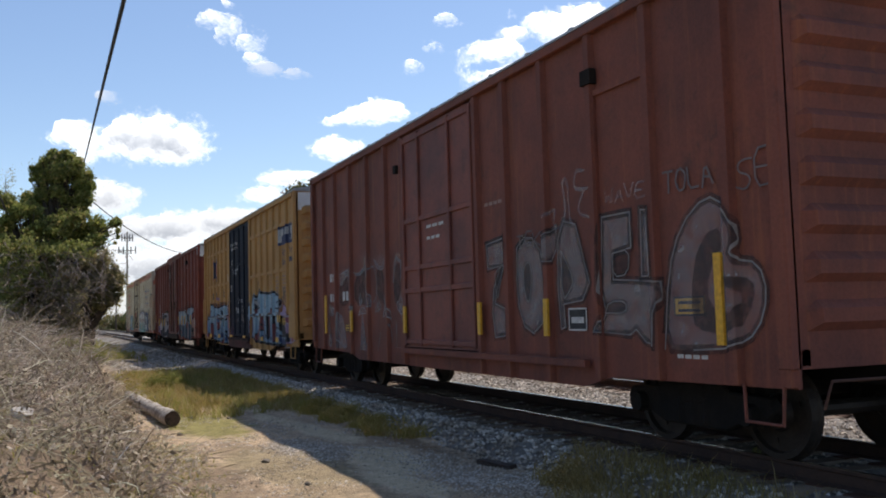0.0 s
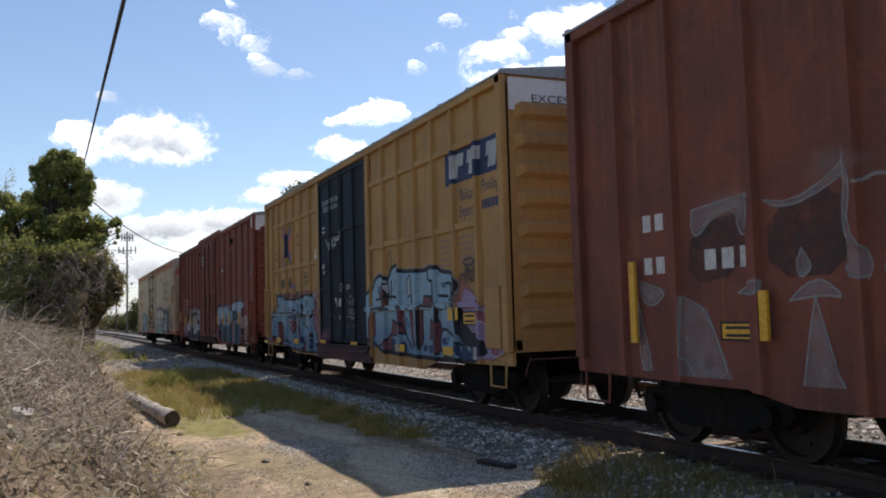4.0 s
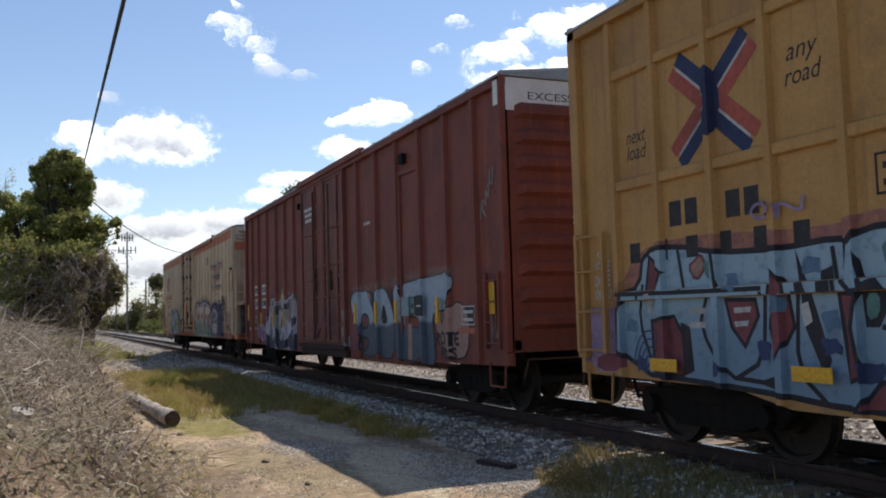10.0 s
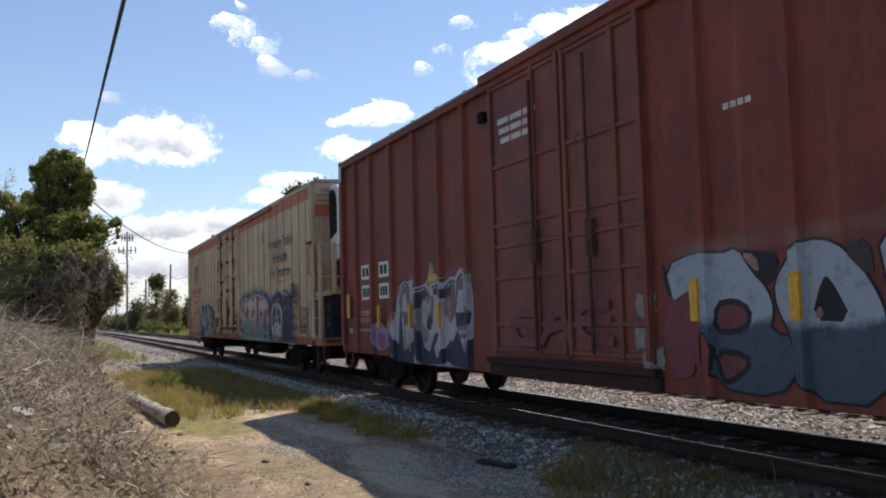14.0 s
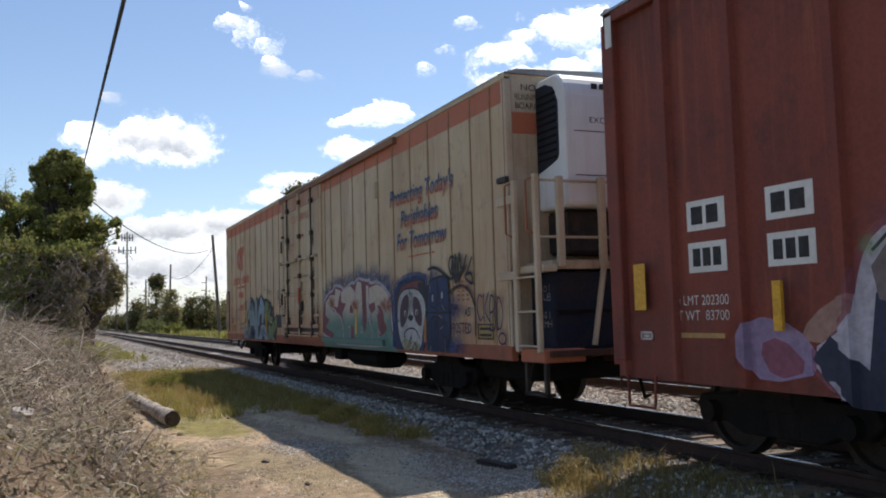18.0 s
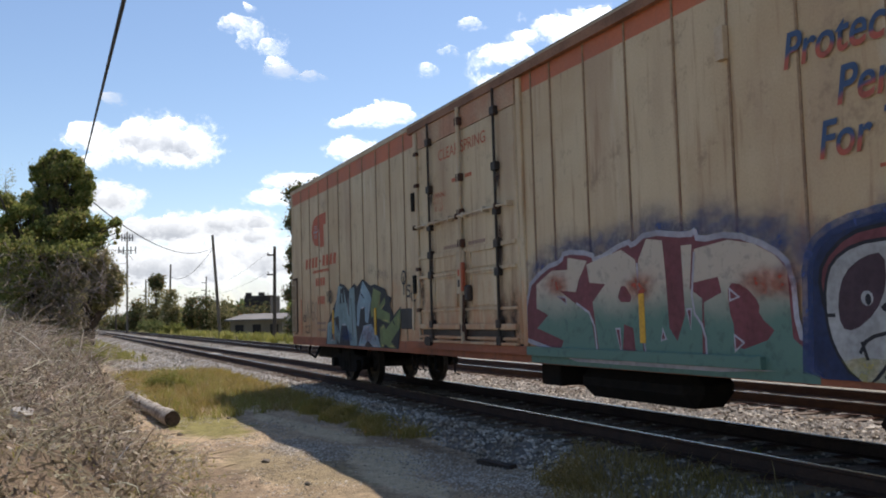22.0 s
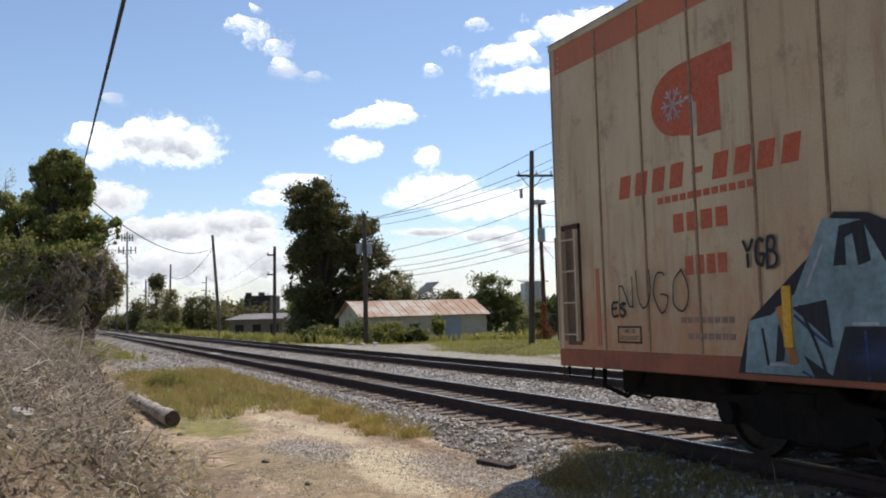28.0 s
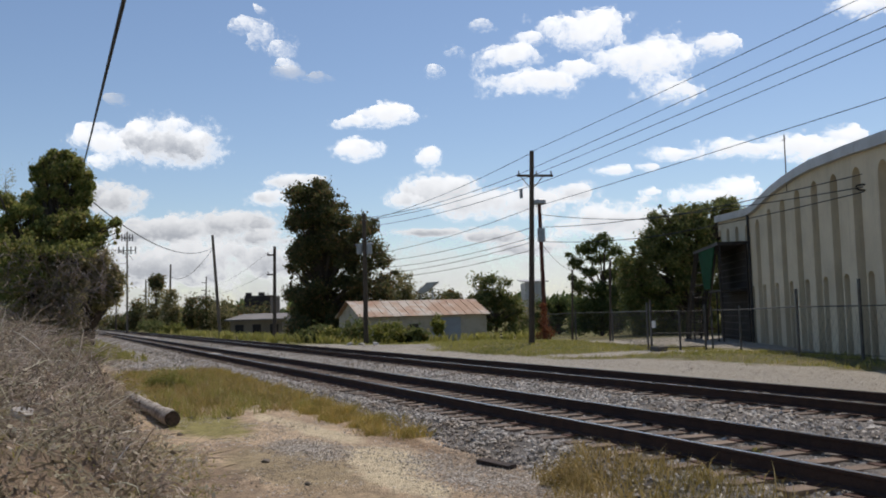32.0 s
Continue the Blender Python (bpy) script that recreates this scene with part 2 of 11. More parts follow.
FORMS = {
    "A": [[(0, 0), (0.5, 1), (1, 0)], [(0.22, 0.38), (0.78, 0.38)]],
    "B": [[(0, 0), (0, 1), (0.6, 1), (0.85, 0.85), (0.7, 0.55), (0, 0.52)], [(0.7, 0.52), (1, 0.28), (0.75, 0), (0, 0)]],
    "C": [arc(0.6, 0.5, 0.6, 0.5, 50, 310)],
    "D": [[(0, 0), (0, 1), (0.6, 0.95), (1, 0.5), (0.6, 0.05), (0, 0)]],
    "E": [[(1, 1), (0, 1), (0, 0), (1, 0)], [(0, 0.52), (0.8, 0.52)]],
    "G": [arc(0.5, 0.5, 0.5, 0.5, 50, 330) + [(0.95, 0.45), (0.55, 0.45)]],
    "H": [[(0, 0), (0, 1)], [(1, 0), (1, 1)], [(0, 0.5), (1, 0.5)]],
    "I": [[(0.5, 0), (0.5, 1)]],
    "J": [[(0.9, 1), (0.9, 0.25), (0.5, 0), (0.05, 0.25)], [(0.4, 1), (1, 1)]],
    "K": [[(0, 0), (0, 1)], [(1, 1), (0.05, 0.45), (1, 0)]],
    "L": [[(0, 1), (0, 0), (1, 0)]],
    "M": [[(0, 0), (0.05, 1), (0.5, 0.4), (0.95, 1), (1, 0)]],
    "N": [[(0, 0), (0, 1), (1, 0), (1, 1)]],
    "O": [arc(0.5, 0.5, 0.5, 0.5, 90, 450, 13)],
    "P": [[(0, 0), (0, 1), (0.75, 0.95), (0.9, 0.72), (0.7, 0.5), (0, 0.48)]],
    "R": [[(0, 0), (0, 1), (0.75, 0.95), (0.9, 0.74), (0.7, 0.52), (0, 0.5)], [(0.45, 0.5), (1, 0)]],
    "S": [[(0.95, 0.88), (0.5, 1), (0.08, 0.8), (0.2, 0.58), (0.8, 0.42), (0.95, 0.2), (0.5, 0), (0.03, 0.12)]],
    "T": [[(0, 1), (1, 1)], [(0.5, 1), (0.5, 0)]],
    "U": [[(0, 1), (0, 0.3), (0.5, 0), (1, 0.3), (1, 1)]],
    "V": [[(0, 1), (0.5, 0), (1, 1)]],
    "W": [[(0, 1), (0.2, 0), (0.5, 0.65), (0.8, 0), (1, 1)]],
    "X": [[(0, 0), (1, 1)], [(0, 1), (1, 0)]],
    "Y": [[(0, 1), (0.5, 0.5), (1, 1)], [(0.5, 0.5), (0.4, 0)]],
    "Z": [[(0, 1), (1, 1), (0, 0), (1, 0)]],
    "~": [[(0, 0.3), (0.15, 0.9), (0.3, 0.2), (0.5, 1), (0.62, 0.1), (0.8, 0.8), (1, 0.35)]],
}


def rounded(pts, cuts, closed=False):
    """Corners cut off, twice for a soft bend."""
    pts = [Vector(p[:2]) for p in pts]
    for _ in range(cuts):
        out = [] if closed else [pts[0]]
        pairs = list(zip(pts, pts[1:] + pts[:1])) if closed else list(zip(pts, pts[1:]))
        for a, b in pairs:
            out += [a.lerp(b, 0.25), a.lerp(b, 0.75)]
        pts = out if closed else out + [pts[-1]]
    return pts


class Paint:
    """Flat paint on a car side: each shape a little prouder than the last, cut and lifted where ribs stand out."""

    def __init__(self, rng):
        self.shapes, self.rng = [], rng
        self.k = 0

    def poly(self, pts, key):
        self.k += 1
        self.shapes.append((key, [([Vector(p) for p in pts], [0.003 + 0.00014 * self.k] * len(pts))]))

    def shape(self, pts, key, edge=None, width=0.03, cut=2):
        """A rounded patch of colour, with a sprayed outline if an edge is given."""
        pts = rounded(pts, cut, True)
        self.poly(pts, key)
        if edge:
            self.stroke(pts + pts[:2], width, edge, 0)

    def mist(self, u, z, ru, rz, key):
        """Overspray that thins out towards its ragged rim."""
        self.k += 1
        off = 0.003 + 0.00014 * self.k
        n = 22
        rag = [self.rng.uniform(0.75, 1.2) for _ in range(n)]
        ring = lambda k: [Vector((u + ru * k * rag[i] * math.cos(2 * math.pi * i / n), z + rz * k * rag[i] * math.sin(2 * math.pi * i / n))) for i in range(n)]
        rings = [(ring(q), f) for q, f in ((0.15, 1.0), (0.45, 0.85), (0.75, 0.45), (1.0, 0.15), (1.3, 0.0))]
        polys = [(rings[0][0], [off] * n, [1.0] * n)]
        for (r0, f0), (r1, f1) in zip(rings, rings[1:]):
            for i in range(n):
                j = (i + 1) % n
                polys.append(([r0[i], r1[i], r1[j], r0[j]], [off] * 4, [f0, f1, f1, f0]))
        self.shapes.append((key, polys))

    def ribbon(self, pts, w):
        pts = [Vector(p) for p in pts]
        n = len(pts)
        left, right = [], []
        for i, p in enumerate(pts):
            d0 = (pts[i] - pts[i - 1]).normalized() if i else (pts[1] - pts[0]).normalized()
            d1 = (pts[i + 1] - pts[i]).normalized() if i < n - 1 else d0
            t = (d0 + d1)
            t = t.normalized() if t.length > 0.2 else d1
            nrm = Vector((-t.y, t.x))
            k = min(1.5, 1 / max(0.5, abs(nrm.dot(Vector((-d1.y, d1.x))))))
            if i == 0:
                p = p - d1 * w * 0.45
            if i == n - 1:
                p = p + d0 * w * 0.45
            left.append(p + nrm * w / 2 * k)
            right.append(p - nrm * w / 2 * k)
        self.k += 1
        off = 0.003 + 0.00014 * self.k
        o = [off + 0.00003 * (i % 4) for i in range(n)]
        return [([left[i], right[i], right[i + 1], left[i + 1]], [o[i], o[i], o[i + 1], o[i + 1]]) for i in range(n - 1)]

    def stroke(self, pts, w, key, cut=1):
        self.shapes.append((key, self.ribbon(rounded(pts, cut) if len(pts) > 2 else pts, w)))

    def word(self, word, u0, u1, z0, z1, layers, wob=0.05, lean=0.0, waist=0.0):
        """layers: (stroke width, key), widest first. All letters' wide layers lie under the narrow ones."""
        n = len(word)
        step = (u1 - u0) / n
        letters = []
        for i, ch in enumerate(word):
            a, b = u0 + step * (i + 0.08), u0 + step * (i + 0.86)
            lo, hi = z0 + self.rng.uniform(0, wob) * (z1 - z0), z1 - self.rng.uniform(0, wob * 2) * (z1 - z0)
            letters.append([[(a + (b - a) * (x + self.rng.uniform(-wob, wob)) + lean * (z - 0.5) * (hi - lo), lo + (hi - lo) * (z + self.rng.uniform(-wob, wob) * 0.6)) for x, z in line] for line in FORMS[ch]])
        for w, key in layers:
            for lines in letters:
                for line in lines:
                    self.stroke(line, w, key)

    def blob(self, u0, u1, z0, z1, key, n=26, rough=0.12):
        c, r = Vector(((u0 + u1) / 2, (z0 + z1) / 2)), Vector(((u1 - u0) / 2, (z1 - z0) / 2))
        pts = []
        for i in range(n):
            a = 2 * math.pi * i / n
            k = 1 + self.rng.uniform(-rough, rough)
            cx, sz = math.cos(a), math.sin(a)
            e = 0.55
            pts.append(Vector((c.x + r.x * k * math.copysign(abs(cx) ** e, cx), c.y + r.y * k * math.copysign(abs(sz) ** e, sz))))
        self.poly(pts, key)

    def finish(self, parent, face, materials, ribs=(), belts=(), depth=0.0, name="graffiti", zmin=0.0):
        """face: y of the panel; ribs, belts: spans that stand out by depth."""
        for key, polys in self.shapes:
            bm = bmesh.new()
            fade = bm.verts.layers.float.new("fade")
            for pts, off, *thin in polys:
                vs = [bm.verts.new((p[0], face - o, max(p[1], zmin))) for p, o in zip(pts, off)]
                for i, v in enumerate(vs):
                    v[fade] = thin[0][i] if thin else 1.0
                bm.faces.new(vs)
            bmesh.ops.remove_doubles(bm, verts=bm.verts, dist=1e-5)
            x0, x1 = min(v.co.x for v in bm.verts), max(v.co.x for v in bm.verts)
            z0, z1 = min(v.co.z for v in bm.verts), max(v.co.z for v in bm.verts)
            rb = [q for q in ribs if q[1] > x0 and q[0] < x1]
            bt = [q for q in belts if q[1] > z0 and q[0] < z1]
            if depth and (rb or bt):
                for axis, spans_ in ((0, rb), (2, bt)):
                    for lo, hi in spans_:
                        e = min(0.026, (hi - lo) * 0.16) if axis == 0 else 0.012
                        for v in (lo, lo + e, hi - e, hi):
                            co, no = [0, 0, 0], [0, 0, 0]
                            co[axis], no[axis] = v, 1
                            bmesh.ops.bisect_plane(bm, geom=bm.verts[:] + bm.edges[:] + bm.faces[:], plane_co=co, plane_no=no)
                for v in bm.verts:
                    up = 0.0
                    for q, spans_ in ((v.co.x, rb), (v.co.z, bt)):
                        for lo, hi in spans_:
                            if lo < q < hi:
                                e = min(0.026, (hi - lo) * 0.16) if spans_ is rb else 0.012
                                up = max(up, min(1.0, (q - lo) / e + 1e-4, (hi - q) / e + 1e-4))
                    v.co.y -= depth * up
            for f in bm.faces:
                f.normal_update()
                if f.normal.y > 0:
                    f.normal_flip()
            me = bpy.data.meshes.new(name)
            bm.to_mesh(me)
            bm.free()
            me.materials.append(materials[key])
            ob = new(name, me)
            ob.parent = parent
        self.shapes = []


def lettering(body, size, material, parent, u, z, face, shear=0.0, width=None, name="lettering", axis="side", thick=0.0, bold=0.0):
    """Writing in the built-in font on the side (facing -y) or on the +x end of a car; u: its middle."""
    cu = bpy.data.curves.new("text", "FONT")
    cu.body, cu.size, cu.shear, cu.align_x, cu.align_y = body, size, shear, "CENTER", "CENTER"
    cu.fill_mode = "FRONT"
    cu.offset = bold
    ob = bpy.data.objects.new("text", cu)
    scene.collection.objects.link(ob)
    dg = bpy.context.evaluated_depsgraph_get()
    me = bpy.data.meshes.new_from_object(ob.evaluated_get(dg))
    bpy.data.objects.remove(ob)
    bpy.data.curves.remove(cu)
    me.name = name
    xs = [v.co.x for v in me.vertices]
    k = width / (max(xs) - min(xs)) if width else 1.0
    for v in me.vertices:
        x, y = v.co.x * k, v.co.y
        if axis == "side":
            out = 0.003
            v.co = (u + x, face - out, z + y)
        else:
            v.co = (face + 0.003, u + x, z + y)
    me.materials.clear()
    me.materials.append(material)
    t = new(name, me)
    t.parent = parent
    return t


# ---- ground and track ----
def smooth(a, b, x):
    t = np.clip((x - a) / (b - a), 0, 1)
    return t * t * (3 - 2 * t)


def lumps(x, y, s, seed=0.0):
    return np.sin(x * s + seed) * np.cos(y * s * 1.3 + seed * 2.1) + 0.5 * np.sin(x * s * 2.3 + y * s * 1.7 + seed) + 0.3 * np.cos(x * s * 4.1 - y * s * 3.7)


def ground_z(x, y):
    x, y = np.asarray(x, float), np.asarray(y, float)
    z = -0.38 + 0.012 * lumps(x, y, 2.1) + 0.02 * lumps(x, y, 0.6, 2)
    toe = 1.1 + 0.022 * (-x - 10)
    bank = np.clip(toe - y, 0, None)
    z = z + smooth(-5.0, -9.0, x) * (1.75 * (1 - np.exp(-bank * 0.45)) + (0.06 * lumps(x, y, 0.9, 1) + 0.06 * lumps(x, y, 2.6, 4) + 0.035 * lumps(x, y, 5.6, 2.2)) * smooth(0, 1, bank)) * (1 - 0.45 * np.exp(-(((x + 19.5) / 3.2) ** 4 + ((y - 1.5) / 0.5) ** 2)))
    far = smooth(-52, -75, x) * smooth(17, 23, y)
    z = z - 0.62 * far
    z = z + 0.22 * np.exp(-(((x + 44) / 7) ** 2 + ((y - 24.5) / 3.0) ** 2)) + 0.12 * np.exp(-(((x + 26) / 9) ** 2 + ((y - 23) / 1.8) ** 2))
    return z


xs = np.concatenate([-np.geomspace(3000, 45, 40), np.arange(-44, -22, 0.4), np.arange(-22, 1, 0.16), np.geomspace(1.2, 2500, 28)])
ys = np.concatenate([-np.geomspace(2500, 6, 24), np.arange(-5.5, 0, 0.3), np.arange(0, 6.2, 0.15), np.arange(6.4, 15, 0.6), np.arange(15, 40, 0.7), np.geomspace(41, 3000, 30)])
gx, gy = np.meshgrid(xs, ys, indexing="ij")
gz = ground_z(gx, gy)
inside = (gy > 5.6) & (gy < 13.8)
gz[inside] -= 0.12
nx, ny = gx.shape
idx = np.arange(nx * ny).reshape(nx, ny)
quads = np.stack([idx[:-1, :-1], idx[1:, :-1], idx[1:, 1:], idx[:-1, 1:]], -1).reshape(-1, 4)


def ground_material():
    m, nt, b = nodes_of("earth_sand_and_grass")
    v = coords(nt)
    sep = nt.nodes.new("ShaderNodeSeparateXYZ")
    nt.links.new(v, sep.inputs[0])
    X, Y = sep.outputs[0], sep.outputs[1]
    n1, n2, n3 = noise_of(nt, v, 0.9, 6), noise_of(nt, v, 7.0, 6, 0.7), noise_of(nt, v, 45, 3)
    dirt = mix(nt, ramp(nt, n1, 0.35, 0.65), (0.54, 0.425, 0.295), (0.42, 0.325, 0.225))
    dirt = mix(nt, ramp(nt, n2, 0.42, 0.66), dirt, (0.28, 0.235, 0.185))
    dirt = mix(nt, maths(nt, "MULTIPLY", ramp(nt, noise_of(nt, v, 2.6, 7, 0.75), 0.5, 0.62), 0.6), dirt, (0.52, 0.42, 0.29))
    dirt = mix(nt, maths(nt, "MULTIPLY", ramp(nt, noise_of(nt, v, 19, 5, 0.8), 0.52, 0.66), 0.4), dirt, (0.19, 0.155, 0.12))
    dirt = mix(nt, maths(nt, "MULTIPLY", ramp(nt, noise_of(nt, v, 0.75, 6, 0.7), 0.48, 0.6), 0.55), dirt, (0.27, 0.205, 0.15))
    dirt = mix(nt, maths(nt, "MULTIPLY", ramp(nt, noise_of(nt, v, 1.9, 5, 0.65), 0.56, 0.66), 0.35), dirt, (0.24, 0.23, 0.11))
    wob = maths(nt, "MULTIPLY_ADD", noise_of(nt, v, 1.1, 5), 2.4)
    wob.node.inputs[2].default_value = -1.2
    wob_fine = maths(nt, "MULTIPLY_ADD", noise_of(nt, v, 2.6, 7, 0.68), 1.9)
    wob_fine.node.inputs[2].default_value = -0.95

    def patch(cx, cy, rx, ry, turn=0.0):
        mp = nt.nodes.new("ShaderNodeMapping")
        mp.vector_type = "TEXTURE"
        mp.inputs["Location"].default_value = (cx, cy, 0)
        mp.inputs["Rotation"].default_value = (0, 0, turn)
        mp.inputs["Scale"].default_value = (rx, ry, 1e3)
        nt.links.new(v, mp.inputs["Vector"])
        ln = nt.nodes.new("ShaderNodeVectorMath")
        ln.operation = "LENGTH"
        nt.links.new(mp.outputs[0], ln.inputs[0])
        return ramp(nt, maths(nt, "ADD", ln.outputs["Value"], wob_fine), 1.25, 0.75)

    sand = None
    for p in ((-11.3, 4.0, 1.25, 0.46, -0.12), (-9.8, 3.62, 1.0, 0.3, 0.1), (-14.9, 4.05, 1.9, 0.27, 0.06), (-17.3, 3.75, 1.0, 0.2, 0.0), (-20.0, 3.75, 1.3, 0.17, 0.05), (-24.0, 4.2, 3.5, 0.2, 0.0), (-8.6, 2.0, 1.0, 0.5, 0.2)):
        q = patch(*p)
        sand = q if sand is None else maths(nt, "MAXIMUM", sand, q)
    sandc = mix(nt, ramp(nt, n2, 0.35, 0.65), (0.84, 0.7, 0.47), (0.7, 0.57, 0.37))
    sandc = mix(nt, maths(nt, "MULTIPLY", ramp(nt, noise_of(nt, v, 11, 6, 0.75), 0.55, 0.68), 0.6), sandc, (0.38, 0.3, 0.2))
    # worn olive moss, damp dark earth, fine grey gravel
    for (cx, cy, rx, ry, tu), tone, k in (((-11.6, 2.75, 2.0, 0.75, 0.1), (0.27, 0.235, 0.14), 0.6), ((-12.9, 3.35, 1.3, 0.45, 0.1), (0.38, 0.34, 0.28), 0.8), ((-9.2, 4.75, 2.4, 0.6, -0.05), (0.33, 0.265, 0.195), 0.8), ((-13.4, 4.85, 2.2, 0.22, 0.03), (0.25, 0.175, 0.115), 0.75), ((-17.2, 2.5, 2.2, 0.7, 0.05), (0.27, 0.26, 0.09), 0.85), ((-8.8, 2.9, 1.3, 0.5, 0.3), (0.4, 0.32, 0.21), 0.6), ((-10.0, 1.6, 3.0, 0.5, 0.0), (0.27, 0.21, 0.15), 0.7)):
        spot = maths(nt, "MULTIPLY", patch(cx, cy, rx, ry, tu), k)
        dirt = mix(nt, spot, dirt, mix(nt, ramp(nt, n2, 0.35, 0.65), tone, tuple(q * 0.62 for q in tone)))
    dirt = mix(nt, 1.0, dirt, (1.5, 1.4, 1.3), "MULTIPLY")
    c = mix(nt, sand, dirt, sandc)
    # dry bank, green verge, gravel road, far grass
    yw = maths(nt, "ADD", Y, maths(nt, "MULTIPLY", wob, 0.35))
    # bank earth is darkened for depth, as shade between the stems
    c = mix(nt, maths(nt, "MULTIPLY", ramp(nt, yw, 1.35, 0.75), ramp(nt, X, -6.0, -9.5)), c, mix(nt, ramp(nt, n2, 0.4, 0.65), (0.24, 0.175, 0.125), (0.13, 0.1, 0.07)))
    far = ramp(nt, Y, 13.2, 13.9)
    grav = mix(nt, ramp(nt, n2, 0.35, 0.7), (0.5, 0.45, 0.37), (0.4, 0.355, 0.29))
    grass = mix(nt, ramp(nt, n1, 0.35, 0.65), (0.135, 0.14, 0.045), (0.22, 0.18, 0.075))
    yw2 = maths(nt, "ADD", Y, maths(nt, "MULTIPLY", wob, 0.9))
    yw3 = maths(nt, "SUBTRACT", yw2, maths(nt, "MULTIPLY", ramp(nt, X, -31.0, -27.5), 2.3))
    back = mix(nt, ramp(nt, yw3, 17.9, 18.9), grav, mix(nt, ramp(nt, n2, 0.5, 0.7), grass, (0.3, 0.24, 0.17)))
    left = maths(nt, "MULTIPLY", ramp(nt, X, -60.0, -66.0), ramp(nt, yw2, 14.6, 15.8))
    back = mix(nt, left, back, grass)
    back = mix(nt, patch(-50.0, 18.2, 11.5, 2.7, -0.36), back, grav)
    back = mix(nt, patch(-31.5, 22.5, 5.2, 1.5, -1.9), back, grav)
    yard = maths(nt, "MULTIPLY", ramp(nt, X, -50.0, -44.0), ramp(nt, yw2, 27.0, 28.5))
    back = mix(nt, yard, back, grav)
    c = mix(nt, far, c, back)
    beyond = maths(nt, "MAXIMUM", ramp(nt, X, -45.0, -70.0), ramp(nt, Y, -3.0, -9.0))
    c = mix(nt, maths(nt, "MULTIPLY", beyond, ramp(nt, Y, 4.6, 3.6)), c, grass)
    # spilled ballast between the far grass and the track
    spill = maths(nt, "MULTIPLY", ramp(nt, maths(nt, "ADD", X, maths(nt, "MULTIPLY", wob, 1.6)), -34.5, -37.5), maths(nt, "MULTIPLY", ramp(nt, yw, 1.7, 2.5), ramp(nt, Y, 6.4, 6.0)))
    c = mix(nt, spill, c, mix(nt, ramp(nt, n2, 0.35, 0.65), (0.47, 0.44, 0.4), (0.3, 0.275, 0.245)))
    c = mix(nt, ramp(nt, n3, 0.35, 0.7), c, mix(nt, 1.0, c, (0.68, 0.68, 0.68), "MULTIPLY"))
    nt.links.new(c, b.inputs["Base Color"])
    b.inputs["Roughness"].default_value = 0.95
    b.inputs["Specular IOR Level"].default_value = 0.15
    relief(nt, b, maths(nt, "ADD", n2, maths(nt, "MULTIPLY", n3, 0.6)), 1.0, 0.06)
    return m


M_GROUND = ground_material()
ground = raw("ground", np.stack([gx, gy, gz], -1).reshape(-1, 3), quads, M_GROUND, True)
tagged(ground, "bare earth with sand patches, gravel road and grass", "ground", kind="structure")


def stone_material(name, dark, light):
    m, nt, b = nodes_of(name)
    geo = nt.nodes.new("ShaderNodeNewGeometry")
    v = coords(nt)
    c = mix(nt, ramp(nt, geo.outputs["Random Per Island"], 0.0, 1.0), dark, light)
    c = mix(nt, ramp(nt, noise_of(nt, v, 1.3, 5), 0.45, 0.65), c, mix(nt, 1.0, c, (0.75, 0.68, 0.6), "MULTIPLY"))
    nt.links.new(c, b.inputs["Base Color"])
    b.inputs["Roughness"].default_value = 0.85
    return m


M_STONE = stone_material("grey_ballast_stone", (0.22, 0.188, 0.152), (0.68, 0.615, 0.53))
M_PEBBLE = stone_material("brown_grey_pebble", (0.22, 0.18, 0.14), (0.72, 0.64, 0.53))
M_BED = mat("ballast_bed", (0.24, 0.215, 0.185), (0.16, 0.14, 0.118), 0.95, scale=1.5, fine=22, bump=1.0, dirt=(0.16, 0.14, 0.12), dist=0.05)
TRACKS = (7.36, 11.96)
GAUGE = 1.505


def bed_z(y):
    pts = ((5.0, -0.47), (5.75, -0.225), (8.95, -0.215), (9.7, -0.27), (10.4, -0.225), (13.5, -0.22), (14.2, -0.47))
    return np.interp(y, [p[0] for p in pts], [p[1] for p in pts])


bxs = np.concatenate([-np.geomspace(900, 41, 60), np.arange(-40, 3, 0.18), np.geomspace(3.2, 300, 20)])
bys = np.concatenate([np.arange(5.0, 9.2, 0.12), np.arange(9.2, 14.25, 0.2), [14.25]])
px_, py_ = np.meshgrid(bxs, bys, indexing="ij")
pz_ = bed_z(py_) + np.random.uniform(-0.02, 0.02, px_.shape)
ii = np.arange(px_.size).reshape(px_.shape)
bed = raw("ballast_bed", np.stack([px_, py_, pz_], -1).reshape(-1, 3), np.stack([ii[:-1, :-1], ii[1:, :-1], ii[1:, 1:], ii[:-1, 1:]], -1).reshape(-1, 4), M_BED)
tagged(bed, "grey crushed-stone ballast bed under two tracks", "ballast", kind="structure")


